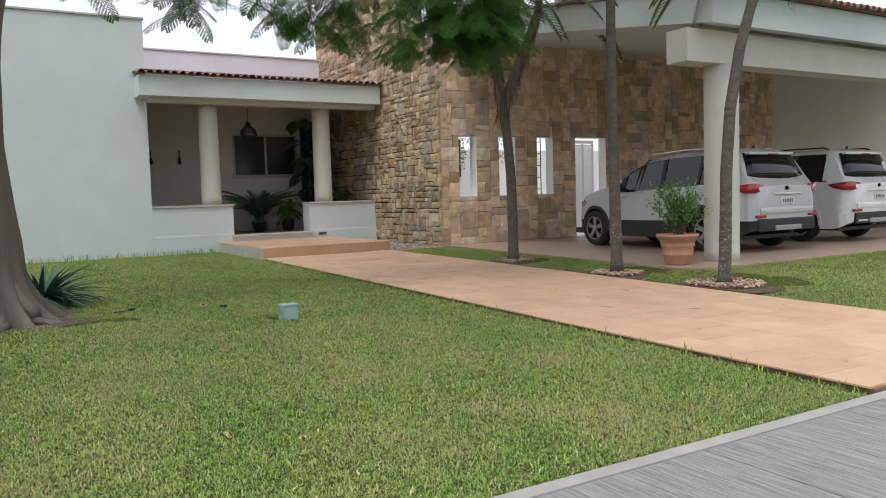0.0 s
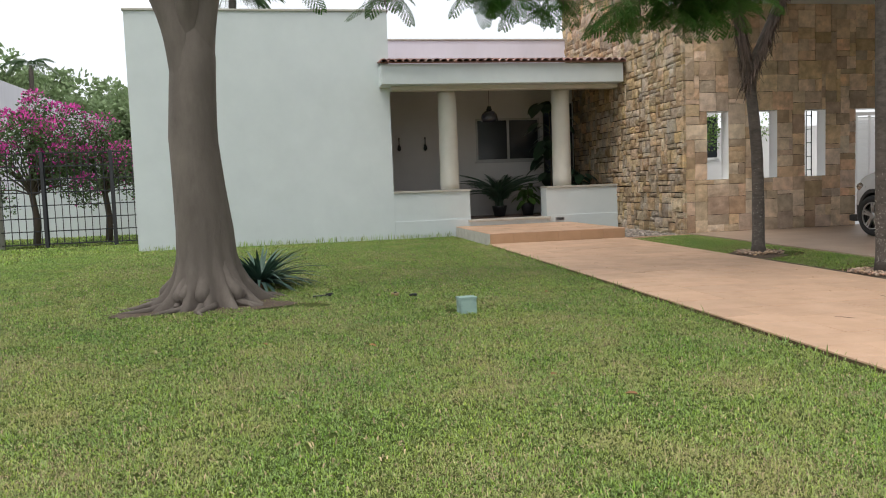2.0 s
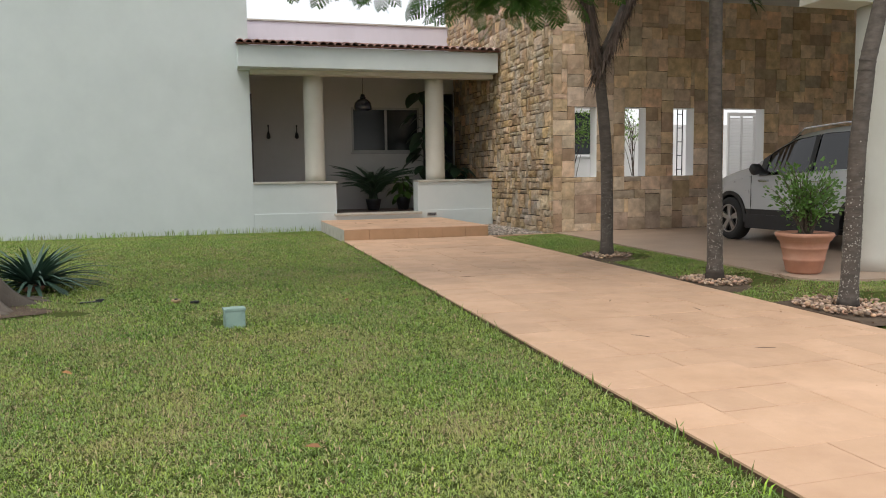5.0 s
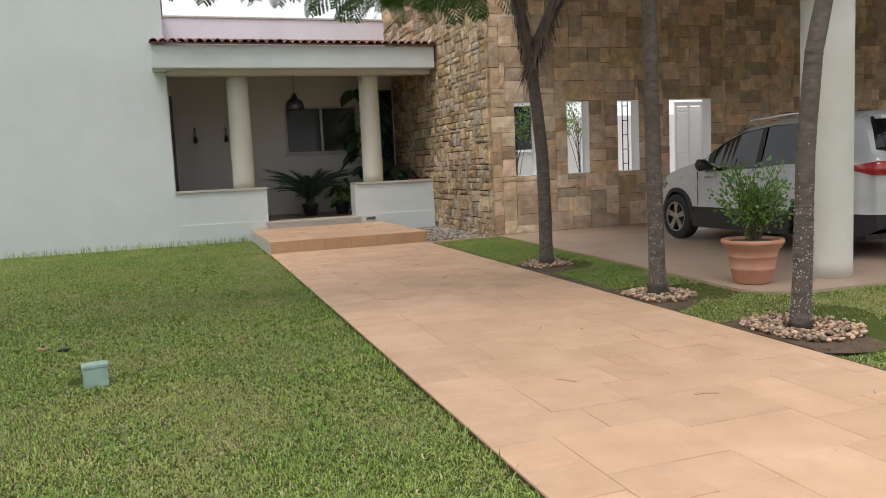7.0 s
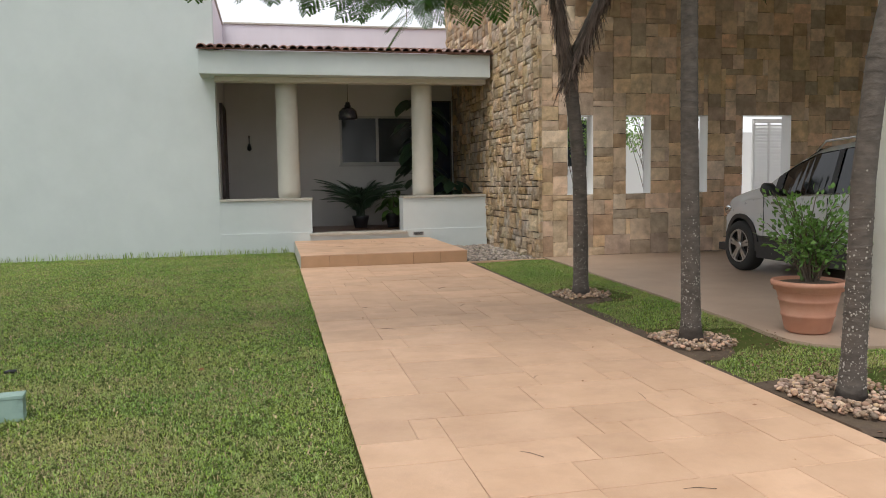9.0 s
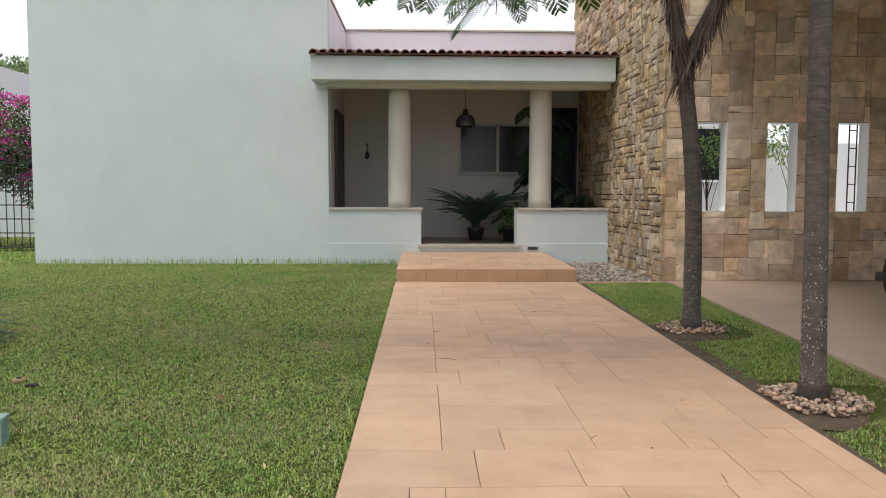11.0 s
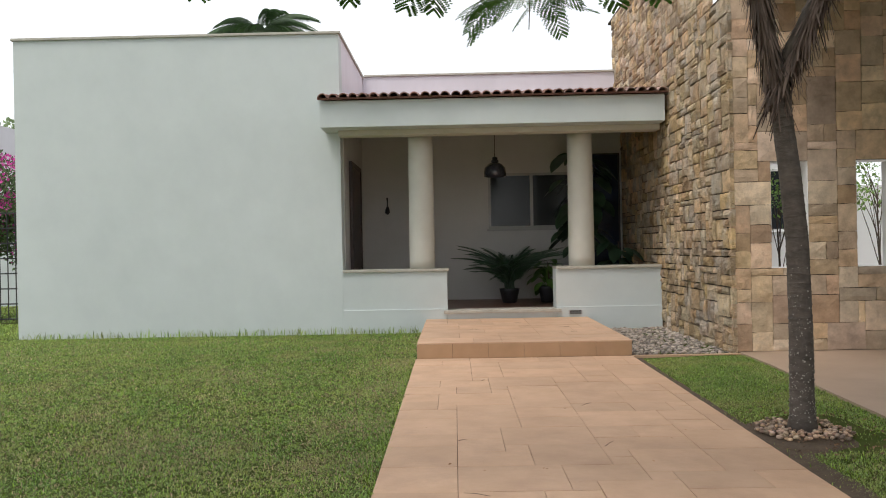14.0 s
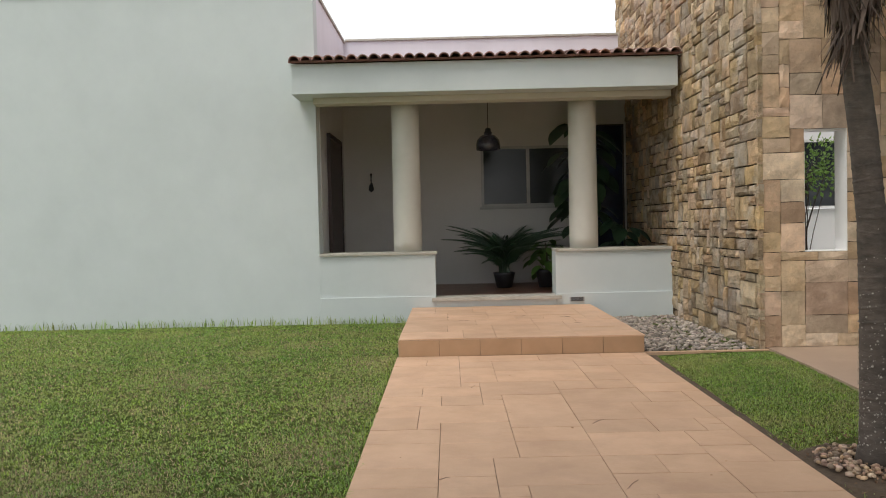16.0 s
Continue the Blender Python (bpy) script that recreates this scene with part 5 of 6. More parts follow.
strap_plant("strap_leaf_plant", "clump of bluish green strap leaves growing beside the tree roots", (0.68, 10.1, 0.44), 150, 0.80, 0.028, M["aloe"], 1.35)
bp_ = thing("plant_pot", "small brown pot under the strap leaf plant", "plant pot", (0.68, 10.1, 0.37))
part("pot_body", lathe([(0.08, 0), (0.12, 0.12), (0.13, 0.13), (0.12, 0.13), (0.11, 0.09)], 20), M["terracotta"], bp_, "", True)

# porch plants
def porch_palm(place, n, scale, seed):
    r = random.Random(seed)
    t_ = thing("areca_palm", "dark bushy areca palm in a pot on the porch floor", "potted plant", place)
    part("pot", lathe([(0.13, 0.0), (0.18, 0.22), (0.19, 0.26), (0.17, 0.26), (0.15, 0.2)], 24), M["metal_dark"], t_, "", True)
    for k in range(n):
        a = r.uniform(0, 2 * math.pi)
        m = frame_at((r.uniform(-0.08, 0.08), r.uniform(-0.08, 0.08), 0.25), (math.cos(a), math.sin(a), r.uniform(1.6, 8)), s=scale * r.uniform(0.6, 1.1), twist=r.uniform(-0.3, 0.3))
        v_, f_ = merge(np.array([m]), *PF)
        part("frond", raw_mesh("frond", v_, f_, M["dark_leaf"]), None, t_)
    return t_


PF = palm_frond(1.0, 44, 1.35, 0.20, 0.004)
porch_palm((6.02, 19.5, 0.742), 84, 1.0, 5)


def broad_plant(name, label, place, n, height, spread, leaf, seed, material=M["dark_leaf"], pot=True):
    r = random.Random(seed)
    t_ = thing(name, label, "potted plant", place)
    if pot:
        part("pot", lathe([(0.12, 0.0), (0.17, 0.25), (0.18, 0.3), (0.16, 0.3), (0.14, 0.2)], 20), M["metal_dark"], t_, "", True)
    part("stem", tube([(0, 0, 0.2), (0.03, 0, height * 0.5), (0, 0.02, height)], [0.02, 0.016, 0.008], 8), M["twig"], t_)
    for k in range(n):
        a = r.uniform(0, 2 * math.pi)
        z = r.uniform(0.35, 1.0) * height
        ro = spread * r.uniform(0.25, 1.0)
        c0 = Vector((0, 0, z - 0.1))
        c1 = Vector((math.cos(a) * ro, math.sin(a) * ro * 0.7, z + r.uniform(-0.05, 0.15)))
        bm = bmesh.new()
        d = Vector((math.cos(a), math.sin(a), -0.55)).normalized()
        s = Vector((-math.sin(a), math.cos(a), 0))
        prev = None
        ln = leaf * r.uniform(0.7, 1.2)
        for i in range(6):
            t = i / 5
            w = ln * 0.36 * math.sin(math.pi * min(t * 0.95 + 0.04, 1)) ** 0.7
            c = c1 + d * ln * t - Vector((0, 0, 0.25 * ln * t * t))
            row = [bm.verts.new(c - s * w + Vector((0, 0, w * 0.2))), bm.verts.new(c), bm.verts.new(c + s * w + Vector((0, 0, w * 0.2)))]
            if prev:
                bm.faces.new((prev[0], prev[1], row[1], row[0]))
                bm.faces.new((prev[1], prev[2], row[2], row[1]))
            prev = row
        add_tube(bm, [c0, c0.lerp(c1, 0.5) + Vector((0, 0, 0.04)), c1], [0.006, 0.005, 0.004], 4, False)
        part("leaf", bm, material, t_, "", True)
    return t_


broad_plant("rubber_plant", "tall dark broad leaved plant standing in the porch corner", (7.38, 19.55, 0.742), 46, 2.75, 0.42, 0.42, 8)
broad_plant("leafy_plant", "small dark green leafy plant on the porch floor", (6.72, 19.4, 0.742), 30, 0.75, 0.28, 0.22, 9, M["shrub_leaf"])
broad_plant("leafy_plant", "low dark leafy plant behind the low porch wall", (7.95, 19.0, 0.742), 26, 1.1, 0.35, 0.28, 10)

# young tree and foliage in the passage behind the slots
def small_tree(name, label, place, h, crown_r, crown_z, n, leaf, material, trunk_r=0.02, seed=1, squash=1.0):
    r = random.Random(seed)
    t_ = thing(name, label, "tree", place)
    part("trunk", tube([(0, 0, -0.05), (0.02, 0.01, h * 0.4), (-0.02, 0, h * 0.75), (0, 0, h)], [trunk_r * 1.2, trunk_r, trunk_r * 0.7, trunk_r * 0.3], 8), M["twig"], t_, "", True)
    bm = bmesh.new()
    ends = []
    for k in range(14):
        a = r.uniform(0, 2 * math.pi)
        z0_ = r.uniform(0.35, 0.9) * h
        e = Vector((math.cos(a) * crown_r * r.uniform(0.4, 0.95), math.sin(a) * crown_r * r.uniform(0.4, 0.95) * squash, crown_z + r.uniform(-0.7, 0.8) * crown_r))
        add_tube(bm, arc((0, 0, z0_), e, 0.05 * h, 4), [trunk_r * 0.5, trunk_r * 0.4, trunk_r * 0.3, trunk_r * 0.12], 5)
        ends.append(e)
    part("branches", bm, M["twig"], t_)
    P, D = [], []
    for k in range(n):
        e = r.choice(ends)
        p = e + Vector([r.gauss(0, crown_r * 0.22) for _ in range(3)])
        P.append(p)
        D.append((p - Vector((0, 0, crown_z)) + Vector([r.gauss(0, crown_r * 0.4) for _ in range(3)])))
    v_, f_ = leaf_quads(np.array(P), np.array(D), leaf, leaf * 0.3, rl)
    part("crown", raw_mesh("crown", v_, f_, material), None, t_)["kind"] = "stuff"
    return t_


M["bright_leaf"] = mat("bright_young_leaf", (0.16, 0.30, 0.06), (0.24, 0.38, 0.09), 6, 0.5, island=0.3, translucent=0.4)
small_tree("young_tree", "thin young tree with bright leaves in the passage", (9.72, 16.4, 0.45), 2.0, 0.42, 2.0, 420, 0.07, M["bright_leaf"], 0.014, 3)
small_tree("young_tree", "leafy young tree beyond the slots of the stone wall", (11.6, 17.2, 0.45), 2.3, 0.5, 2.3, 700, 0.07, M["bright_leaf"], 0.016, 4)
small_tree("garden_tree", "leafy green tree behind the passage wall", (10.6, 20.2, 0.40), 3.6, 1.2, 3.4, 2500, 0.12, M["far_leaf"], 0.06, 6)

# -- bougainvillea behind the fence --
def bougainvillea(place, h, rx, n, flowers, seed):
    r = random.Random(seed)
    t_ = thing("bougainvillea", "large bougainvillea bush with magenta flowers above the iron fence", "bush", place, 0, "bougainvilleas along the fence")
    part("trunk", tube([(0, 0, -0.05), (0.05, 0, 0.7), (-0.05, 0, 1.5), (0.0, 0, 2.0)], [0.10, 0.08, 0.07, 0.05], 10), M["twig"], t_, "", True)
    bm = bmesh.new()
    P, D, FP, FD = [], [], [], []
    lumps = []
    for k in range(40):
        a = r.uniform(0, 2 * math.pi)
        rr = math.sqrt(r.random())
        c = Vector((math.cos(a) * rx * rr, math.sin(a) * 0.8 * rr, h * r.uniform(0.52, 0.93) - 0.25 * h * rr * rr))
        lumps.append((c, r.uniform(0.25, 0.5)))
        add_tube(bm, arc((0, 0, 1.3), c, 0.15, 4), [0.03, 0.022, 0.015, 0.006], 5)
    for k in range(n):
        c, q = r.choice(lumps)
        o = Vector([r.gauss(0, 1) for _ in range(3)]).normalized() * q * r.uniform(0.6, 1.15)
        P.append(c + o)
        D.append(o + Vector([r.gauss(0, 0.2) for _ in range(3)]))
    for k in range(flowers):
        c, q = lumps[(k * 7 // 40) % len(lumps)]
        o = (Vector([r.gauss(0, 0.45) for _ in range(3)]) + Vector((0, -0.5, 0.8))).normalized() * q * r.uniform(0.9, 1.15)
        FP.append(c + o)
        FD.append(o + Vector([r.gauss(0, 0.2) for _ in range(3)]))
    part("branches", bm, M["twig"], t_)
    v_, f_ = leaf_quads(np.array(P), np.array(D), 0.085, 0.028, rl)
    part("foliage", raw_mesh("foliage", v_, f_, M["boug_leaf"]), None, t_)["kind"] = "stuff"
    v_, f_ = leaf_quads(np.array(FP), np.array(FD), 0.07, 0.03, rl)
    part("flowers", raw_mesh("flowers", v_, f_, M["magenta"]), None, t_, "magenta flower bracts")["kind"] = "stuff"


bougainvillea((-5.4, 21.7, 0.38), 4.1, 1.35, 9500, 2600, 1)
bougainvillea((-7.6, 21.8, 0.38), 3.9, 1.4, 6500, 1500, 2)
bougainvillea((-3.9, 22.6, 0.38), 3.4, 1.0, 4200, 800, 3)
bougainvillea((-2.7, 23.2, 0.38), 3.1, 0.8, 2600, 300, 4)


# -- far trees beyond the neighbour --
def far_tree(place, h, r_, n, seed):
    r = random.Random(seed)
    t_ = thing("background_tree", "distant leafy green tree beyond the neighbouring wall", "tree", place, 0, "trees beyond the wall")
    part("trunk", tube([(0, 0, -0.2), (0.1, 0, h * 0.3), (0, 0.1, h * 0.7)], [0.25, 0.2, 0.1], 8), M["twig"], t_, "", True)
    lumps = [(Vector((r.uniform(-1, 1) * r_, r.uniform(-1, 1) * r_ * 0.7, h * r.uniform(0.45, 0.95))), r.uniform(0.5, 1.1)) for _ in range(22)]
    bm = bmesh.new()
    P, D = [], []
    for c, q in lumps:
        add_tube(bm, arc((0, 0, h * 0.35), c, 0.3, 4), [0.1, 0.07, 0.05, 0.02], 5)
    for k in range(n):
        c, q = r.choice(lumps)
        o = Vector([r.gauss(0, 1) for _ in range(3)]).normalized() * q * r.uniform(0.5, 1.2)
        P.append(c + o)
        D.append(o + Vector([r.gauss(0, 0.3) for _ in range(3)]))
    part("branches", bm, M["twig"], t_)
    v_, f_ = leaf_quads(np.array(P), np.array(D), 0.30, 0.11, rl)
    part("crown", raw_mesh("crown", v_, f_, M["far_leaf"]), None, t_)["kind"] = "stuff"


for i, (x, y, h, r_) in enumerate(((-8.2, 47, 7.4, 2.2), (-12.0, 48, 8.0, 2.6), (-16.5, 47, 9.2, 3.0), (-10.3, 52, 8.2, 2.4), (-21, 50, 9.0, 3.2), (-5.4, 45, 7.0, 2.0), (-14.2, 54, 9.4, 2.8))):
    far_tree((x, y, 0.3), h, r_, 6500, 30 + i)
palm("slender palm rising above the distant trees", (-13.0, 46, 0.3), [(0, 0, 0), (0.1, 0, 4.0), (0.2, 0, 8.4)], 0.14, 0.12, [((0.2, 0, 8.3), (0.2, 0, 8.6))], False, 10, 1.0)


# ---- pebbles, fallen leaves and twigs ----
def pebbles(name, spots, size, material, seed, flat=0.6):
    r = random.Random(seed)
    base = bmesh.new()
    bmesh.ops.create_icosphere(base, subdivisions=1, radius=1.0)
    tv = np.array([vv.co[:] for vv in base.verts])
    tf = np.array([[vv.index for vv in ff.verts] for ff in base.faces])
    base.free()
    ms = []
    for x, y, z in spots:
        s = size * r.uniform(0.6, 1.35)
        ms.append(np.array(pose(x, y, z, r.uniform(-25, 25), r.uniform(-25, 25), r.uniform(0, 360)) @ Matrix.Diagonal((s, s * r.uniform(0.55, 0.85), s * flat * r.uniform(0.7, 1.1), 1))))
    v, f = merge(np.array(ms), tv, tf)
    return raw_mesh(name, v, f, material, True)


rp = random.Random(14)
spots = []
for k in range(1900):
    x, y = rp.uniform(7.16, 8.38), rp.uniform(14.62, 17.64)
    spots.append((x, y, 0.405 + rp.uniform(0, 0.028)))
gravel = new("gravel_bed", pebbles("gravel_bed", spots, 0.034, M["pebble_grey"], 5))
tagged(gravel, kind="stuff")
structure("gravel_ground", box(7.14, 8.40, 14.56, 17.66, 0.1, 0.405), M["earth"])
structure("gravel_edging", box(7.14, 8.55, 14.50, 14.555, 0.1, 0.438, 0.006), M["path_tile"])

for i, (x, y, n, rr) in enumerate(((7.49, 10.78, 330, 0.32), (7.41, 8.32, 400, 0.34), (7.47, 6.63, 640, 0.42))):
    ring = thing("pebble_ring", "ring of pinkish river pebbles around a palm trunk", "pebbles", (x, y, ground_z(y, x) + 0.006), 0, "pebble rings")
    pb = bmesh.new()
    prof = [(0.02, 0.012), (rr * 0.6, 0.014), (rr * 1.02, 0.006), (rr * 1.12, -0.02)]
    patch = lathe([(rr * 1.55, -0.03), (rr * 1.35, -0.008), (rr * 0.6, 0.006), (0.05, 0.010)], 28)
    for vv in patch.verts:
        wob = 1 + 0.16 * noise.noise(Vector((vv.co.x * 4, vv.co.y * 4, i)))
        vv.co.x, vv.co.y = max(vv.co.x * wob, 7.13 - x), vv.co.y * wob
    part("soil_patch", patch, M["earth"], ring)
    sp_ = []
    for k in range(n):
        a, q = rp.uniform(0, 2 * math.pi), rr * math.sqrt(rp.uniform(0.08, 1.0))
        sp_.append((max(q * math.cos(a), 7.15 - x + rp.uniform(0, 0.05)), q * math.sin(a) * 1.05, 0.008 + rp.uniform(0, 0.03)))
    part("pebbles", pebbles("pebbles", sp_, 0.021, M["pebble_pink"], 40 + i), None, ring)["kind"] = "stuff"

# bare earth ribbons where the strip of lawn meets path and drive
bm = bmesh.new()
n = 60
prev = None
for i in range(n + 1):
    y = 3.2 + 11.2 * i / n
    w = 0.03 + 0.05 * abs(noise.noise(Vector((0, y * 1.7, 0)))) + (0.10 if abs(y - 9.5) < 1.2 else 0)
    row = [bm.verts.new((7.11, y, ground_z(y) + 0.014)), bm.verts.new((7.17 + w, y, ground_z(y) + 0.012))]
    if prev:
        bm.faces.new((prev[0], prev[1], row[1], row[0]))
    prev = row
structure("earth_edge", bm, M["earth"])

# earth and litter round the tree
litter = thing("bare_earth", "patch of bare brown earth around the tree roots", "soil", (0.2, 9.1, 0.388))
bm = bmesh.new()
ring0 = [bm.verts.new(((0.78 + 0.30 * noise.noise(Vector((math.cos(a) * 2.5, math.sin(a) * 2.5, 5)))) * math.cos(a) * (1.15), (0.68 + 0.30 * noise.noise(Vector((math.cos(a) * 2.5, math.sin(a) * 2.5, 9)))) * math.sin(a), 0.002)) for a in np.linspace(0, 2 * math.pi, 48, endpoint=False)]
c = bm.verts.new((0, 0, 0.012))
for k in range(48):
    bm.faces.new((ring0[k], ring0[(k + 1) % 48], c))
part("earth", bm, M["earth"], litter)


def drop_leaf(x, y, z, s, seed):
    bm = bmesh.new()
    prof = [(0, 0), (0.35, 0.32), (0.7, 0.36), (1.0, 0.05), (0.7, -0.34), (0.35, -0.3)]
    vs_ = [bm.verts.new(((a - 0.5) * s, b * s, 0.18 * s * abs(b) * 2)) for a, b in prof]
    c = bm.verts.new((0, 0, 0))
    for k in range(6):
        bm.faces.new((vs_[k], vs_[(k + 1) % 6], c))
    ob = part("fallen_leaf", bm, M["dry_leaf"])
    ob.matrix_basis = pose(x, y, z, rp.uniform(-15, 15), rp.uniform(-15, 15), rp.uniform(0, 360))
    return tagged(ob, "dry orange brown leaf fallen on the ground", "leaf", "fallen leaves")


for i, (x, y, s) in enumerate(((2.865, 4.73, 0.075), (1.65, 6.3, 0.06), (2.6, 5.2, 0.05), (3.9, 3.9, 0.05), (-0.6, 7.0, 0.06), (0.9, 6.6, 0.05), (3.6, 8.4, 0.05))):
    drop_leaf(x, y, ground_z(y, x) + 0.035, s, i)
for i in range(26):
    x, y = rp.uniform(4.7, 7.0), rp.uniform(3.6, 14.2)
    drop_leaf(x, y, path_z(y) + 0.004, rp.uniform(0.012, 0.028), 50 + i)
litter_rng = random.Random(55)
bm = bmesh.new()
for px_, py_, rr in ((7.49, 10.78, 0.55), (7.41, 8.32, 0.6), (7.47, 6.63, 0.7), (7.85, 7.5, 0.5)):
    for k in range(260):
        a, q = litter_rng.uniform(0, 2 * math.pi), rr * math.sqrt(litter_rng.random())
        x, y = px_ + q * math.cos(a), py_ + q * math.sin(a) * 1.4
        if x < 7.16 or x > 8.0:
            continue
        s = litter_rng.uniform(0.008, 0.022)
        m = pose(x, y, ground_z(y, x) + litter_rng.uniform(0.016, 0.035), litter_rng.uniform(-30, 30), litter_rng.uniform(-30, 30), litter_rng.uniform(0, 360))
        v = [bm.verts.new(m @ Vector(p)) for p in ((-s, 0, 0), (0, -s * 0.4, s * 0.2), (s, 0, 0), (0, s * 0.4, s * 0.2))]
        bm.faces.new(v)
M["leaf_litter"] = mat("brown_leaf_litter", (0.24, 0.14, 0.08), (0.12, 0.07, 0.045), 20, 0.9, island=0.6)
litter_ob = new("leaf_litter", bpy.data.meshes.new("leaf_litter"))
bm.to_mesh(litter_ob.data)
bm.free()
litter_ob.data.materials.append(M["leaf_litter"])
tagged(litter_ob, kind="stuff")
M["dark_twig"] = mat("dark_fallen_twig", (0.06, 0.04, 0.03), None, 20, 0.9)
for i in range(16):
    x, y = rp.uniform(4.8, 6.9), rp.uniform(3.8, 14.0) if i > 5 else rp.uniform(14.7, 17.3)
    zz = path_z(y) + 0.0045 if y < 14.5 else 0.6275
    ln, a = rp.uniform(0.05, 0.16), rp.uniform(0, math.pi)
    c, s = math.cos(a) * ln / 2, math.sin(a) * ln / 2
    tw_ = part("fallen_twig", tube([(x - c, y - s, zz), (x + c * 0.1, y + s * 0.1 + 0.01, zz + 0.002), (x + c, y + s, zz)], [0.0015, 0.0017, 0.0009], 5), M["dark_twig"])
    tagged(tw_, "thin dark dry twig lying on the paving", "twig", "fallen twigs")


# ---- clay roof tiles ----
def tile_mesh(length, r0, r1, thick=0.014):
    """A half-round barrel tile, wider at its lower end, with thickness."""
    bm = bmesh.new()
    n = 8
    rings = []
    for y, r in ((0, r0), (length, r1)):
        out = [bm.verts.new((r * math.cos(math.pi * k / n), y, r * math.sin(math.pi * k / n))) for k in range(n + 1)]
        inn = [bm.verts.new(((r - thick) * math.cos(math.pi * k / n), y, (r - thick) * math.sin(math.pi * k / n))) for k in range(n + 1)]
        rings.append((out, inn))
    (o0, i0), (o1, i1) = rings
    for k in range(n):
        bm.faces.new((o0[k], o1[k], o1[k + 1], o0[k + 1]))
        bm.faces.new((i0[k], i0[k + 1], i1[k + 1], i1[k]))
        bm.faces.new((o0[k], o0[k + 1], i0[k + 1], i0[k]))
    bm.faces.new((o0[0], i0[0], i1[0], o1[0]))
    bm.faces.new((o0[n], o1[n], i1[n], i0[n]))
    me = bpy.data.meshes.new("roof_tile")
    bm.to_mesh(me)
    bm.free()
    me.materials.append(M["rooftile"])
    me.shade_smooth()
    return me


COVER = tile_mesh(0.44, 0.078, 0.062)
rngt = random.Random(5)
M["rooftile_bed"] = mat("clay_bed", (0.16, 0.07, 0.05), None, 10, 0.9)


def tiled(parent, x0, n, pitch, y0, z0, slope, rows):
    up, run = math.sin(radians(slope)), math.cos(radians(slope))
    for j in range(rows):
        for i in range(n):
            d = j * 0.36
            ob = new("roof_tile", COVER)
            ob.parent = parent
            ob.matrix_basis = pose(x0 + (i + 0.5) * pitch + rngt.uniform(-0.008, 0.008), y0 + d * run + rngt.uniform(-0.012, 0.012), z0 + d * up + rngt.uniform(0, 0.008), slope - 1.5, 0, rngt.uniform(-1.5, 1.5))


def bed(name, x0, x1, y0, y1, z0, slope):
    bm = bmesh.new()
    h = (y1 - y0) * math.tan(radians(slope))
    v = [bm.verts.new(p) for p in ((x0, y0, z0), (x1, y0, z0), (x1, y1, z0 + h), (x0, y1, z0 + h), (x0, y0, z0 + 0.03), (x1, y0, z0 + 0.03), (x1, y1, z0 + h + 0.03), (x0, y1, z0 + h + 0.03))]
    for f in ((0, 3, 2, 1), (4, 5, 6, 7), (0, 1, 5, 4), (1, 2, 6, 5), (2, 3, 7, 6), (3, 0, 4, 7)):
        bm.faces.new([v[i] for i in f])
    return structure(name, bm, M["rooftile_bed"])


porch_roof = bed("roof_porch", 3.20, 8.34, 17.03, 20.95, 4.104, 9.5)
bed("roof_porch_end", 2.93, 3.199, 17.03, 17.66, 4.104, 9.5)
tiled(porch_roof, 2.93, 34, 0.1587, 17.0, 4.115, 9.5, 8)

CS = math.degrees(math.atan2(1.18, 7.5))
carport_roof = bed("roof_carport", 8.80, 26.0, 7.52, 15.1, 4.045, CS)
tiled(carport_roof, 8.42, 97, 0.16, 7.48, 4.06, CS, 3)
for j in range(19):
    ob = new("roof_tile", COVER)
    ob.parent = carport_roof
    d = 1.1 + j * 0.36
    ob.matrix_basis = pose(8.50 + d * 0.056, 7.48 + d, 4.06 + d * math.tan(radians(CS)), CS - 1, 0, rngt.uniform(-2, 2))


# ---- paving tiles ----
def slab_mesh(w, h, t, bevel, seed, mat_, arris=0.0):
    """A slab lying flat with an eased edge and a faintly uneven top."""
    r = random.Random(seed)
    bm = bmesh.new()
    a, b = w / 2, h / 2
    low = [bm.verts.new(p) for p in ((-a, -b, -t), (a, -b, -t), (a, b, -t), (-a, b, -t))]
    mid = [bm.verts.new(p) for p in ((-a, -b, -bevel), (a, -b, -bevel), (a, b, -bevel), (-a, b, -bevel))]
    a, b = a - bevel, b - bevel
    top = [bm.verts.new((x, y, r.uniform(-0.001, 0.001))) for x, y in ((-a, -b), (a, -b), (a, b), (-a, b))]
    for q, s in ((low, mid), (mid, top)):
        for k in range(4):
            bm.faces.new((q[k], q[(k + 1) % 4], s[(k + 1) % 4], s[k]))
    bm.faces.new(top)
    me = bpy.data.meshes.new("slab")
    bm.to_mesh(me)
    bm.free()
    me.materials.append(mat_)
    return me


rngp = random.Random(21)
cache = {}


def lay(parent, name, x0, y0, width, depth, cell, sizes, zfun, thick, mat_, gap=0.0035):
    for x, y, w, h in ashlar(width, depth, cell, sizes, rngp):
        key = (round(w, 3), round(h, 3), mat_.name)
        if key not in cache:
            cache[key] = slab_mesh(w - gap, h - gap, thick, 0.0015, len(cache), mat_)
        ob = new(name, cache[key])
        ob.parent = parent
        yc = y0 + y + h / 2
        tilt = math.degrees(math.atan2(zfun(yc + 0.1) - zfun(yc - 0.1), 0.2))
        ob.matrix_basis = pose(x0 + x + w / 2, yc, zfun(yc) + rngp.uniform(-0.001, 0.0015), tilt + rngp.uniform(-0.08, 0.08), rngp.uniform(-0.08, 0.08), 0)


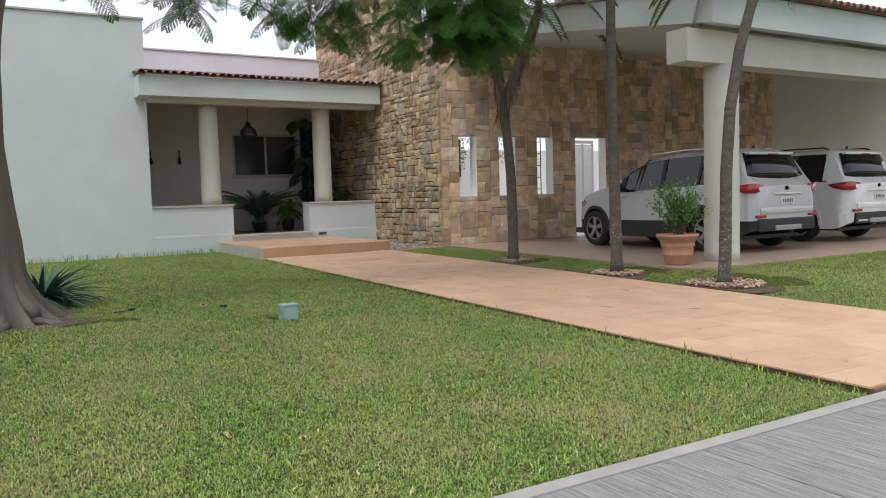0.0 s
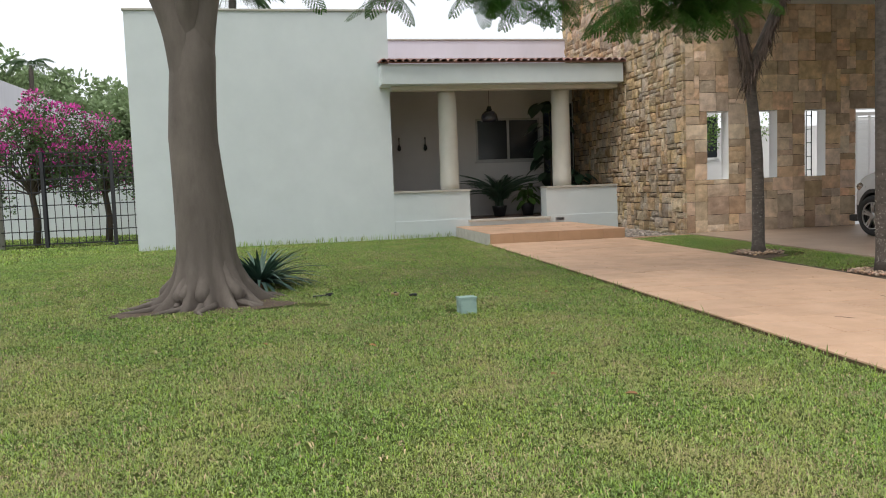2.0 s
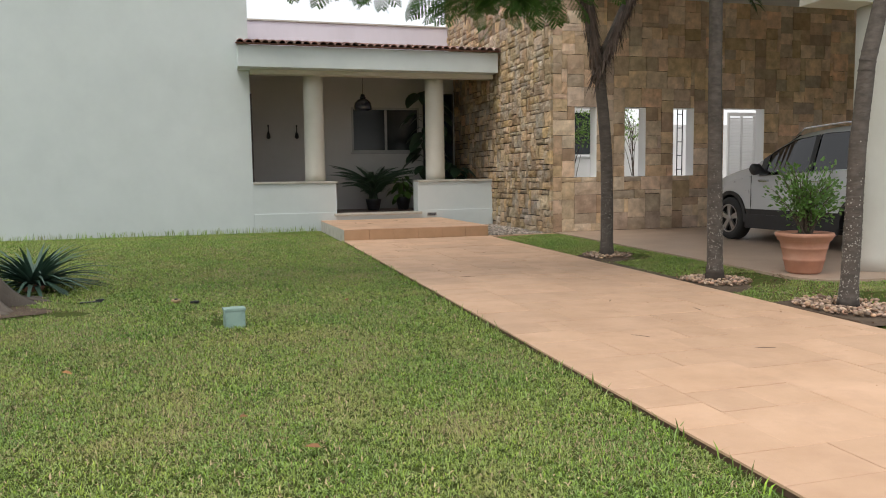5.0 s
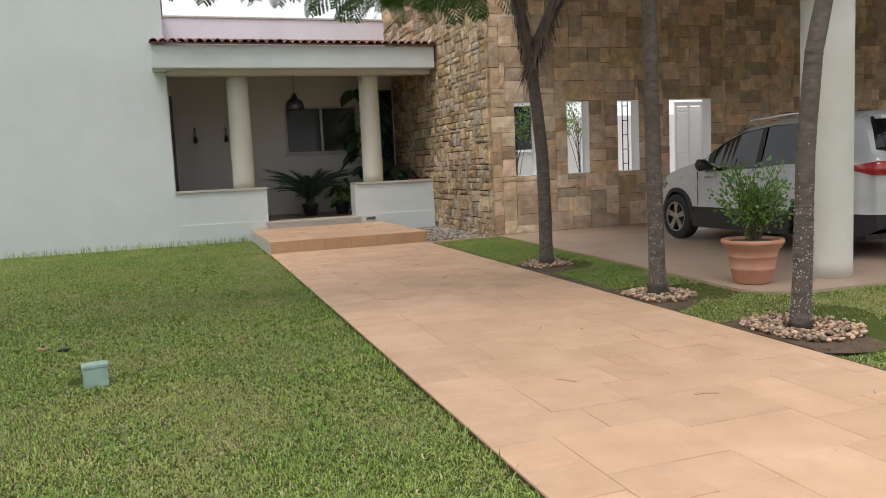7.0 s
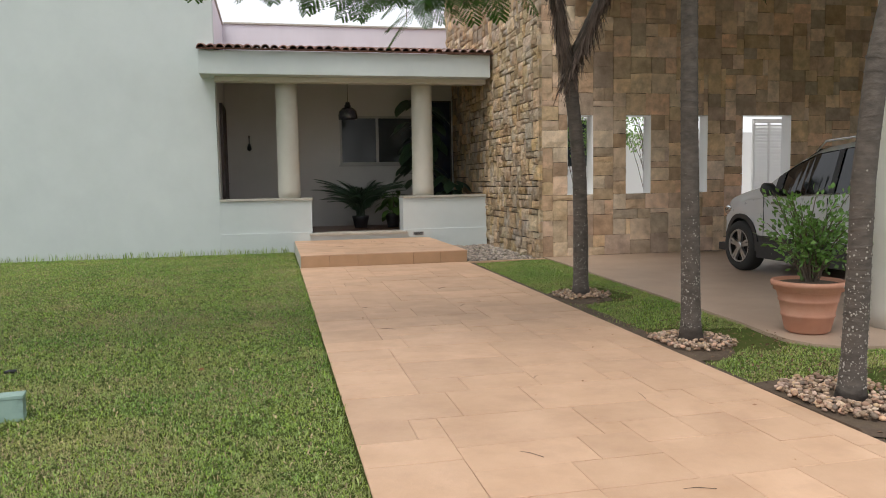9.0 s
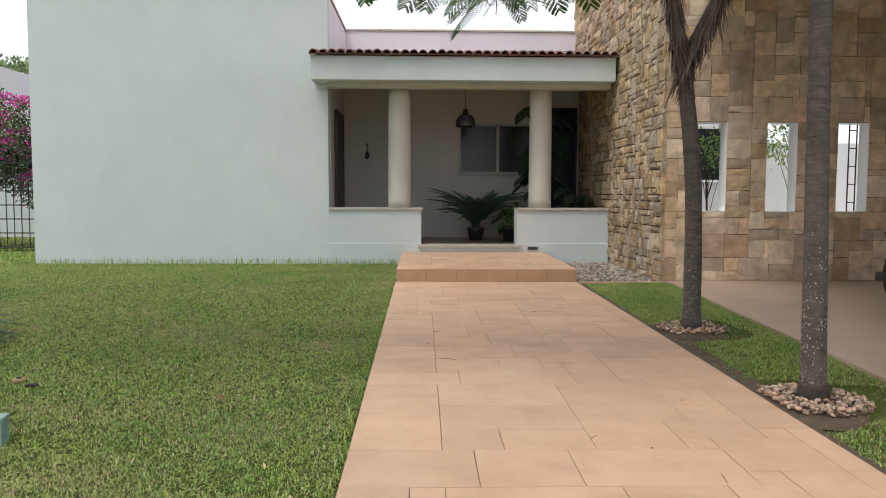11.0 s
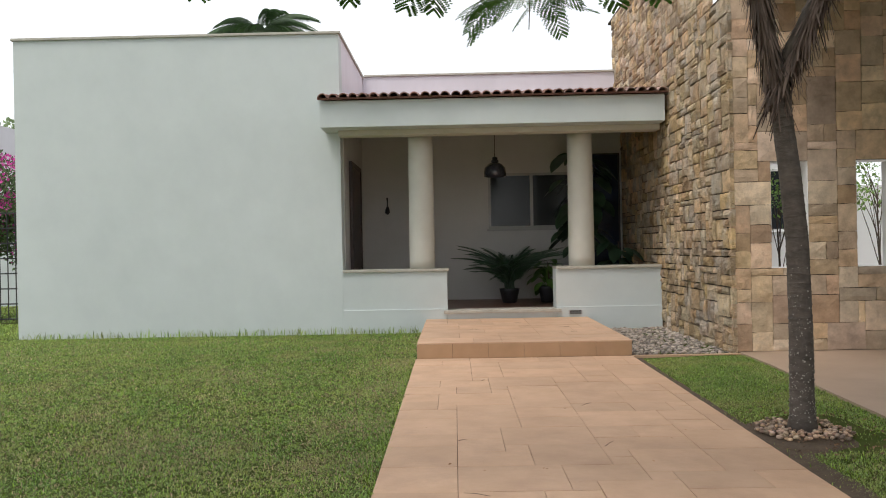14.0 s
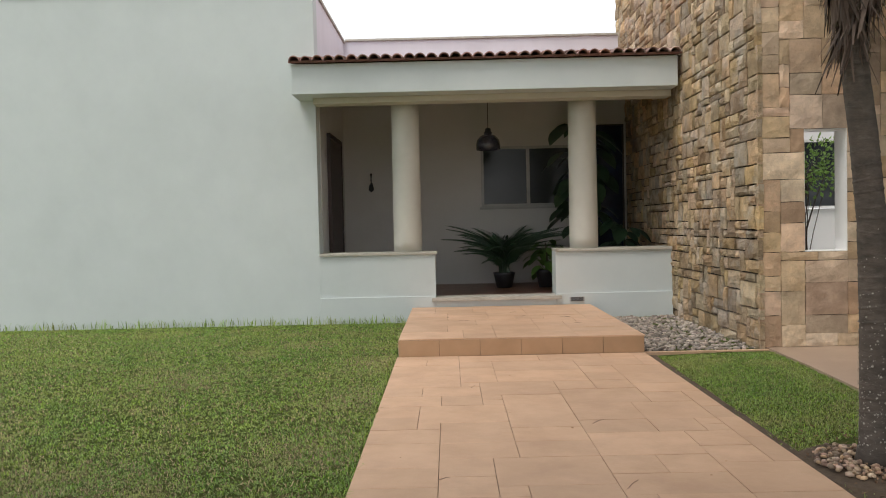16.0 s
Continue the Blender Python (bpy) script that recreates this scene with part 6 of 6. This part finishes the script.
PS = [(3, 2), (2, 2), (3, 3), (4, 3), (3, 2), (4, 3), (4, 2), (5, 3)]
lay(path_bed, "paving_tile", 4.513, 3.21, 2.616, 11.2815, 0.1635, PS, path_z, 0.012, M["path_tile"])
lay(landing, "paving_tile", 4.53, 14.51, 2.61, 3.14, 0.174, PS, lambda y: 0.624, 0.011, M["path_tile"])
riser = []
for i in range(6):
    w = 2.60 / 6
    ob = part("riser_tile", box(4.531 + i * w, 4.531 + (i + 1) * w - 0.004, 14.498, 14.519, 0.44, 0.612, 0.003), M["step_riser"], landing)
for i in range(7):
    w = 3.1 / 7
    ob = part("riser_tile", box(4.528, 4.549, 14.52 + i * w, 14.52 + (i + 1) * w - 0.004, 0.33, 0.612, 0.003), M["cap"], landing)

# ---- wall stones ----
def stone_mesh(w, h, depth, rough, seed, mat_):
    """A split stone block, its face to -y: an uneven 3 x 3 face on a rim."""
    r = random.Random(seed)
    bm = bmesh.new()
    n = 3
    rim_off = 0.4 if rough > 0.02 else 0.15
    g = [[None] * (n + 1) for _ in range(n + 1)]
    back = {}
    for i in range(n + 1):
        for j in range(n + 1):
            rim = i in (0, n) or j in (0, n)
            x = (i / n - 0.5) * w
            z = (j / n - 0.5) * h
            if not rim:
                x += r.uniform(-rim_off, rim_off) * w / n
                z += r.uniform(-rim_off, rim_off) * h / n
            else:
                x += r.uniform(-0.004, 0.004) * (1 + rough * 10)
                z += r.uniform(-0.004, 0.004) * (1 + rough * 10)
            y = -depth + (r.uniform(0.2, 1.0) * rough if rim else r.uniform(-1.0, 0.3) * rough)
            g[i][j] = bm.verts.new((x, y, z))
            if rim:
                back[i, j] = bm.verts.new((x * 0.98, 0, z * 0.98))
    for i in range(n):
        for j in range(n):
            bm.faces.new((g[i][j], g[i + 1][j], g[i + 1][j + 1], g[i][j + 1]))
    loop = [(i, 0) for i in range(n)] + [(n, j) for j in range(n)] + [(i, n) for i in range(n, 0, -1)] + [(0, j) for j in range(n, 0, -1)]
    for p, q in zip(loop, loop[1:] + loop[:1]):
        bm.faces.new((g[q[0]][q[1]], g[p[0]][p[1]], back[p], back[q]))
    me = bpy.data.meshes.new("stone")
    bm.to_mesh(me)
    bm.free()
    me.materials.append(mat_)
    return me


def gridlines(keys, step):
    """Uneven lines between fixed ones."""
    out = [keys[0]]
    for a, b in zip(keys, keys[1:]):
        n = max(1, int(round((b - a) / step)))
        out += [a + (b - a) * (k + 1 + (rngs.uniform(-0.3, 0.3) if k < n - 1 else 0)) / n for k in range(n)]
    return out


def fill(us, vs, sizes, rng, free):
    """Random blocks between two sets of grid lines; free(u, v): no stone there."""
    nx, nz = len(us) - 1, len(vs) - 1
    used = np.array([[free((us[i] + us[i + 1]) / 2, (vs[j] + vs[j + 1]) / 2) for j in range(nz)] for i in range(nx)])
    out = []
    for j in range(nz):
        for i in range(nx):
            if used[i, j]:
                continue
            opts = list(sizes)
            rng.shuffle(opts)
            for w, h in opts + [(2, 1), (1, 2), (1, 1)]:
                if i + w <= nx and j + h <= nz and not used[i:i + w, j:j + h].any():
                    break
            used[i:i + w, j:j + h] = True
            out.append((us[i], us[i + w], vs[j], vs[j + h]))
    return out


def set_stones(parent, blocks, to_world, depth, rough, mat_, order, seed, gap=0.005):
    blocks = sorted(blocks, key=order)
    made = {}
    r = random.Random(seed)
    rest = bmesh.new()
    for n, (u0, u1, v0, v1) in enumerate(blocks):
        key = (round(u1 - u0, 2), round(v1 - v0, 2), r.randrange(4))
        if key not in made:
            made[key] = stone_mesh(u1 - u0 - gap, v1 - v0 - gap, depth, rough, len(made) + seed, mat_)
        push = r.uniform(-0.35, 0.35) * rough * 1.6
        m = to_world((u0 + u1) / 2, (v0 + v1) / 2, push)
        if n < 300:
            ob = new("stone", made[key])
            ob.parent = parent
            ob.matrix_basis = m
        else:
            start = len(rest.verts)
            rest.from_mesh(made[key])
            rest.verts.ensure_lookup_table()
            for vv in rest.verts[start:]:
                vv.co = m @ vv.co
    if len(rest.verts):
        ob = part("stones", rest, bpy.data.materials[mat_.name + "_joined"], parent)
        ob["kind"] = "stuff"
    else:
        rest.free()


mat("honey_limestone_joined", (0.77, 0.565, 0.39), (0.49, 0.345, 0.23), 6, 0.85, bump=0.008, bump_scale=28, island=0.34, hue=0.012, stain=0.5, stain_col=(0.20, 0.16, 0.12), stain_scale=4)
mat("rough_limestone_joined", (0.70, 0.52, 0.32), (0.34, 0.235, 0.14), 7, 0.92, bump=0.042, bump_scale=50, island=0.36, hue=0.010, stain=0.7, stain_col=(0.60, 0.585, 0.55), stain_scale=2.6)
rngs = random.Random(9)
us = gridlines([8.36, 8.85, 9.30, 9.88, 10.33, 10.92, 11.38, 12.04, 12.99, 19.16], 0.118)
vs = gridlines([0.455, 1.46, 2.755, 4.80], 0.112)
SS = [(3, 3), (3, 2), (3, 2), (4, 3), (2, 2), (4, 2), (3, 3), (2, 2), (2, 3), (2, 2), (3, 1)]
blocks = fill(us, vs, SS, rngs, lambda u, v: any(a < u < b and c < v < d for a, b, c, d in SLOTS))
set_stones(wall_stone, blocks, lambda u, v, p: pose(u, SY + 0.05 + p, v), 0.05, 0.006, M["stone"], lambda b: b[0] + 0.2 * b[2], 100)
# the weathered side wall
vs = gridlines([0.40, 4.80, 6.45], 0.12)
us = gridlines([14.53, 15.2, 21.2], 0.125)
SS2 = [(2, 2), (2, 1), (3, 2), (1, 1), (2, 2), (1, 2), (2, 1), (3, 1)]
blocks = fill(us, vs, SS2, rngs, lambda u, v: (u > 20.5 and v < 3.6) or (u < 15.2 and v > 4.80))
set_stones(wall_stone_side, blocks, lambda u, v, p: pose(8.41 + p, u, v, 0, 0, -90), 0.06, 0.016, M["stone_rough"], lambda b: b[0] + 0.35 * b[2], 700, 0.017)
structure("trim_stone_wall", box(8.37, 8.62, 15.18, 21.6, 6.455, 6.50, 0.01), M["mortar"])
structure("trim_stone_low", box(8.37, 8.86, 14.56, 15.17, 4.802, 4.83, 0.008), M["mortar"])


# ---- grass, one mesh of bent blades for each stretch of lawn ----
M["grass"] = mat("lawn_blades", (0.180, 0.308, 0.062), (0.310, 0.388, 0.095), 1.1, 0.55, island=0.6, hue=0.014, stain=0.7, stain_col=(0.47, 0.40, 0.19), stain_scale=1.9, translucent=0.18, spec=0.2)
M["grass_deep"] = M["grass"]
# the blades turn darker and greener towards the house, shade put into their colour
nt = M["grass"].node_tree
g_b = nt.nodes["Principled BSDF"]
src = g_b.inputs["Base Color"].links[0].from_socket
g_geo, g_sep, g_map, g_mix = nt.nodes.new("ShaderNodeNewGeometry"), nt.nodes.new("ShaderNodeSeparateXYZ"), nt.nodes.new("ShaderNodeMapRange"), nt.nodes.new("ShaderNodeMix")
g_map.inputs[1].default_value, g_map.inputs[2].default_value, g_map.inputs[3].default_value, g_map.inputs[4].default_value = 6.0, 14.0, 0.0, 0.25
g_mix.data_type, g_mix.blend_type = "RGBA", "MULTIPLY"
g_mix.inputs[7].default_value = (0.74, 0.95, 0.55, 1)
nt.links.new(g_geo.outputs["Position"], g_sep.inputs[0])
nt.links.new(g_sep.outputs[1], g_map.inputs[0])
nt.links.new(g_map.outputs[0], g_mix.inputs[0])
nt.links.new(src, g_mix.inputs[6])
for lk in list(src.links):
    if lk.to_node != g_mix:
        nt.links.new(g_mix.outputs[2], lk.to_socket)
rg = np.random.default_rng(4)
BARE = [(0.2, 9.1, 0.62), (0.92, 8.65, 0.26), (1.3, 8.5, 0.14), (-0.43, 8.6, 0.2), (7.52, 10.78, 0.50), (7.45, 8.32, 0.54), (7.85, 8.0, 0.22), (7.52, 6.6, 0.58), (7.95, 6.2, 0.3), (0.95, 9.9, 0.12), (2.50, 7.72, 0.09)]


def blades(name, x0, x1, y0, y1, density, length, width, material, tall=0.0, lean=1.0):
    peak = float(density if not callable(density) else np.max(density(*np.meshgrid(np.linspace(x0, x1, 30), np.linspace(y0, y1, 30)))))
    n = int((x1 - x0) * (y1 - y0) * peak)
    x, y = rg.uniform(x0, x1, n), rg.uniform(y0, y1, n)
    az = rg.uniform(0, 2 * np.pi, n)
    lift = np.zeros(n)
    if callable(density) and lean < 1.34:
        # tufts: four blades spread from one shoot
        m = n // 4
        x, y = np.repeat(x[:m], 4), np.repeat(y[:m], 4)
        lift = np.repeat(np.abs(rg.normal(0, 0.005, m)), 4)
        n, az = m * 4, az[:m * 4]
        x, y = x + np.cos(az) * rg.uniform(0.0, 0.016, n), np.clip(y + np.sin(az) * rg.uniform(0.0, 0.016, n), y0, y1)
    keep = np.ones(n, bool)
    for cx, cy, r in BARE:
        d = np.hypot(x - cx, y - cy)
        keep &= (d > r * (1 + 0.18 * np.sin(3 * np.arctan2(y - cy, x - cx) + cy))) | (rg.random(n) < 0.04 * (r > 0.2))
    if callable(density):
        keep &= rg.random(n) < density(x, y) / peak
    x, y, az, lift = x[keep], y[keep], az[keep], lift[keep]
    n = len(x)
    # thin and thick patches
    z = np.interp(y, GY, GZ) + rise(x, y) - 0.012 + lift
    tilt = np.abs(rg.normal(0.95, 0.38, n)) * lean
    ln = length * rg.uniform(0.55, 1.35, n) * (1 + tall * (rg.random(n) > 0.97))
    w = width * rg.uniform(0.7, 1.2, n) * (np.sqrt(12500 / density(x, y)) if callable(density) else 1.0)
    dx, dy = np.cos(az), np.sin(az)
    px, py = -dy, dx
    h1, r1 = ln * 0.55 * np.cos(tilt * 0.6), ln * 0.55 * np.sin(tilt * 0.6)
    h2, r2 = h1 + ln * 0.45 * np.cos(np.minimum(tilt * 1.5, 1.9)), r1 + ln * 0.45 * np.sin(np.minimum(tilt * 1.5, 1.9))
    base_l = np.stack([x - px * w * 0.4, y - py * w * 0.4, z], 1)
    base_r = np.stack([x + px * w * 0.4, y + py * w * 0.4, z], 1)
    mid_l = np.stack([x + dx * r1 - px * w * 0.5, y + dy * r1 - py * w * 0.5, z + h1], 1)
    mid_r = np.stack([x + dx * r1 + px * w * 0.5, y + dy * r1 + py * w * 0.5, z + h1], 1)
    tip = np.stack([x + dx * r2, y + dy * r2, z + h2], 1)
    v = np.stack([base_l, base_r, mid_r, mid_l, tip], 1).reshape(-1, 3)
    k = np.arange(n)[:, None] * 5
    f = np.concatenate([k + np.array([[0, 1, 2]]), k + np.array([[0, 2, 3]]), k + np.array([[3, 2, 4]])])
    ob = new(name, raw_mesh(name, v, f, material))
    return tagged(ob, kind="stuff")


def lawn(x, y):
    """Blades to the square metre: thick and fine by the pavement, thinning towards the house and the side."""
    side = np.interp(x, [-6.0, -3.6, -1.8], [0.16, 0.35, 1.0])
    return np.interp(y, [3.1, 5.2, 7.5, 9.6, 13.0, 17.7], [15500, 12500, 8800, 6300, 4300, 3300]) * np.where(y < 9.6, side, np.maximum(side, np.interp(y, [9.6, 12.0], [0.35, 0.9])))


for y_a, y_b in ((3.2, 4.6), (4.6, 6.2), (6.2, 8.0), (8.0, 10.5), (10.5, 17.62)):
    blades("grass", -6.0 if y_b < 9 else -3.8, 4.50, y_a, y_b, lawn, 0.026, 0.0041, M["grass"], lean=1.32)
# dead straw lying between the blades, thicker in dry spots
M["straw"] = mat("dry_straw_blades", (0.52, 0.40, 0.25), (0.36, 0.27, 0.165), 3, 0.8, island=0.5)
DRY = [(3.15, 3.75, 0.35), (2.5, 5.2, 0.4), (1.2, 5.9, 0.5), (3.3, 6.6, 0.4), (2.2, 6.6, 0.35), (4.1, 4.6, 0.25), (4.2, 6.0, 0.2), (2.0, 4.0, 0.25), (0.2, 4.4, 0.35), (3.6, 5.0, 0.2), (1.4, 7.7, 0.35), (0.9, 8.5, 0.4), (3.9, 7.9, 0.25), (-0.9, 6.4, 0.4), (8.5, 6.9, 0.3), (9.2, 5.0, 0.5), (7.9, 9.3, 0.25), (2.9, 10.6, 0.5), (4.2, 3.4, 0.2), (4.25, 10.2, 0.3), (4.2, 11.4, 0.35), (4.3, 12.8, 0.3), (4.3, 14.3, 0.3), (2.6, 13.4, 0.35), (0.2, 11.8, 0.5), (1.2, 10.6, 0.3), (-1.0, 12.6, 0.5), (3.4, 15.6, 0.25)]


def dry_spots(x, y):
    base = 420 + 500 * (np.sin(x * 2.3 + 1.1 * np.sin(y * 1.7)) * np.sin(y * 2.9 + x) > 0.25)
    for cx, cy, r in DRY:
        base = base + 8500 * np.exp(-((x - cx) ** 2 + (y - cy) ** 2) / r ** 2)
    return base


blades("straw", -2.2, 4.48, 3.15, 17.2, dry_spots, 0.030, 0.0017, M["straw"], lean=1.35)
blades("straw_right", 7.25, 10.5, 3.15, 7.5, dry_spots, 0.030, 0.0014, M["straw"], lean=1.35)
blades("grass_side", -12, -6.0, 3.15, 8.0, 450, 0.05, 0.02, M["grass_deep"])
blades("grass_side_deep", -12, -3.8, 8.0, 20.4, 450, 0.05, 0.02, M["grass_deep"])
blades("grass_side_back", -3.8, -2.2, 17.7, 20.4, 900, 0.05, 0.014, M["grass_deep"])
blades("grass_behind", -14, -2.2, 20.9, 25.9, 200, 0.05, 0.03, M["grass_deep"])
blades("grass_strip", 7.17, 8.45, 3.19, 14.4, 8500, 0.024, 0.0055, M["grass"])
blades("straw_strip", 7.17, 8.3, 3.19, 14.3, 1500, 0.028, 0.0022, M["straw"], lean=1.35)
blades("grass_right", 8.45, 11.5, 3.19, 7.45, 4200, 0.028, 0.0075, M["grass"])
blades("grass_right_far", 11.5, 20, 3.19, 7.45, 1000, 0.04, 0.014, M["grass"])
# longer shoots along the wall and along the path's edges
blades("weeds_wall", -2.15, 4.45, 17.50, 17.66, 420, 0.13, 0.010, M["grass_deep"], lean=0.45)
blades("weeds_path", 4.44, 4.515, 3.2, 14.5, 750, 0.075, 0.007, M["grass_deep"], tall=0.5, lean=0.8)
blades("weeds_path_right", 7.13, 7.22, 3.2, 14.2, 500, 0.05, 0.007, M["grass_deep"], lean=0.9)
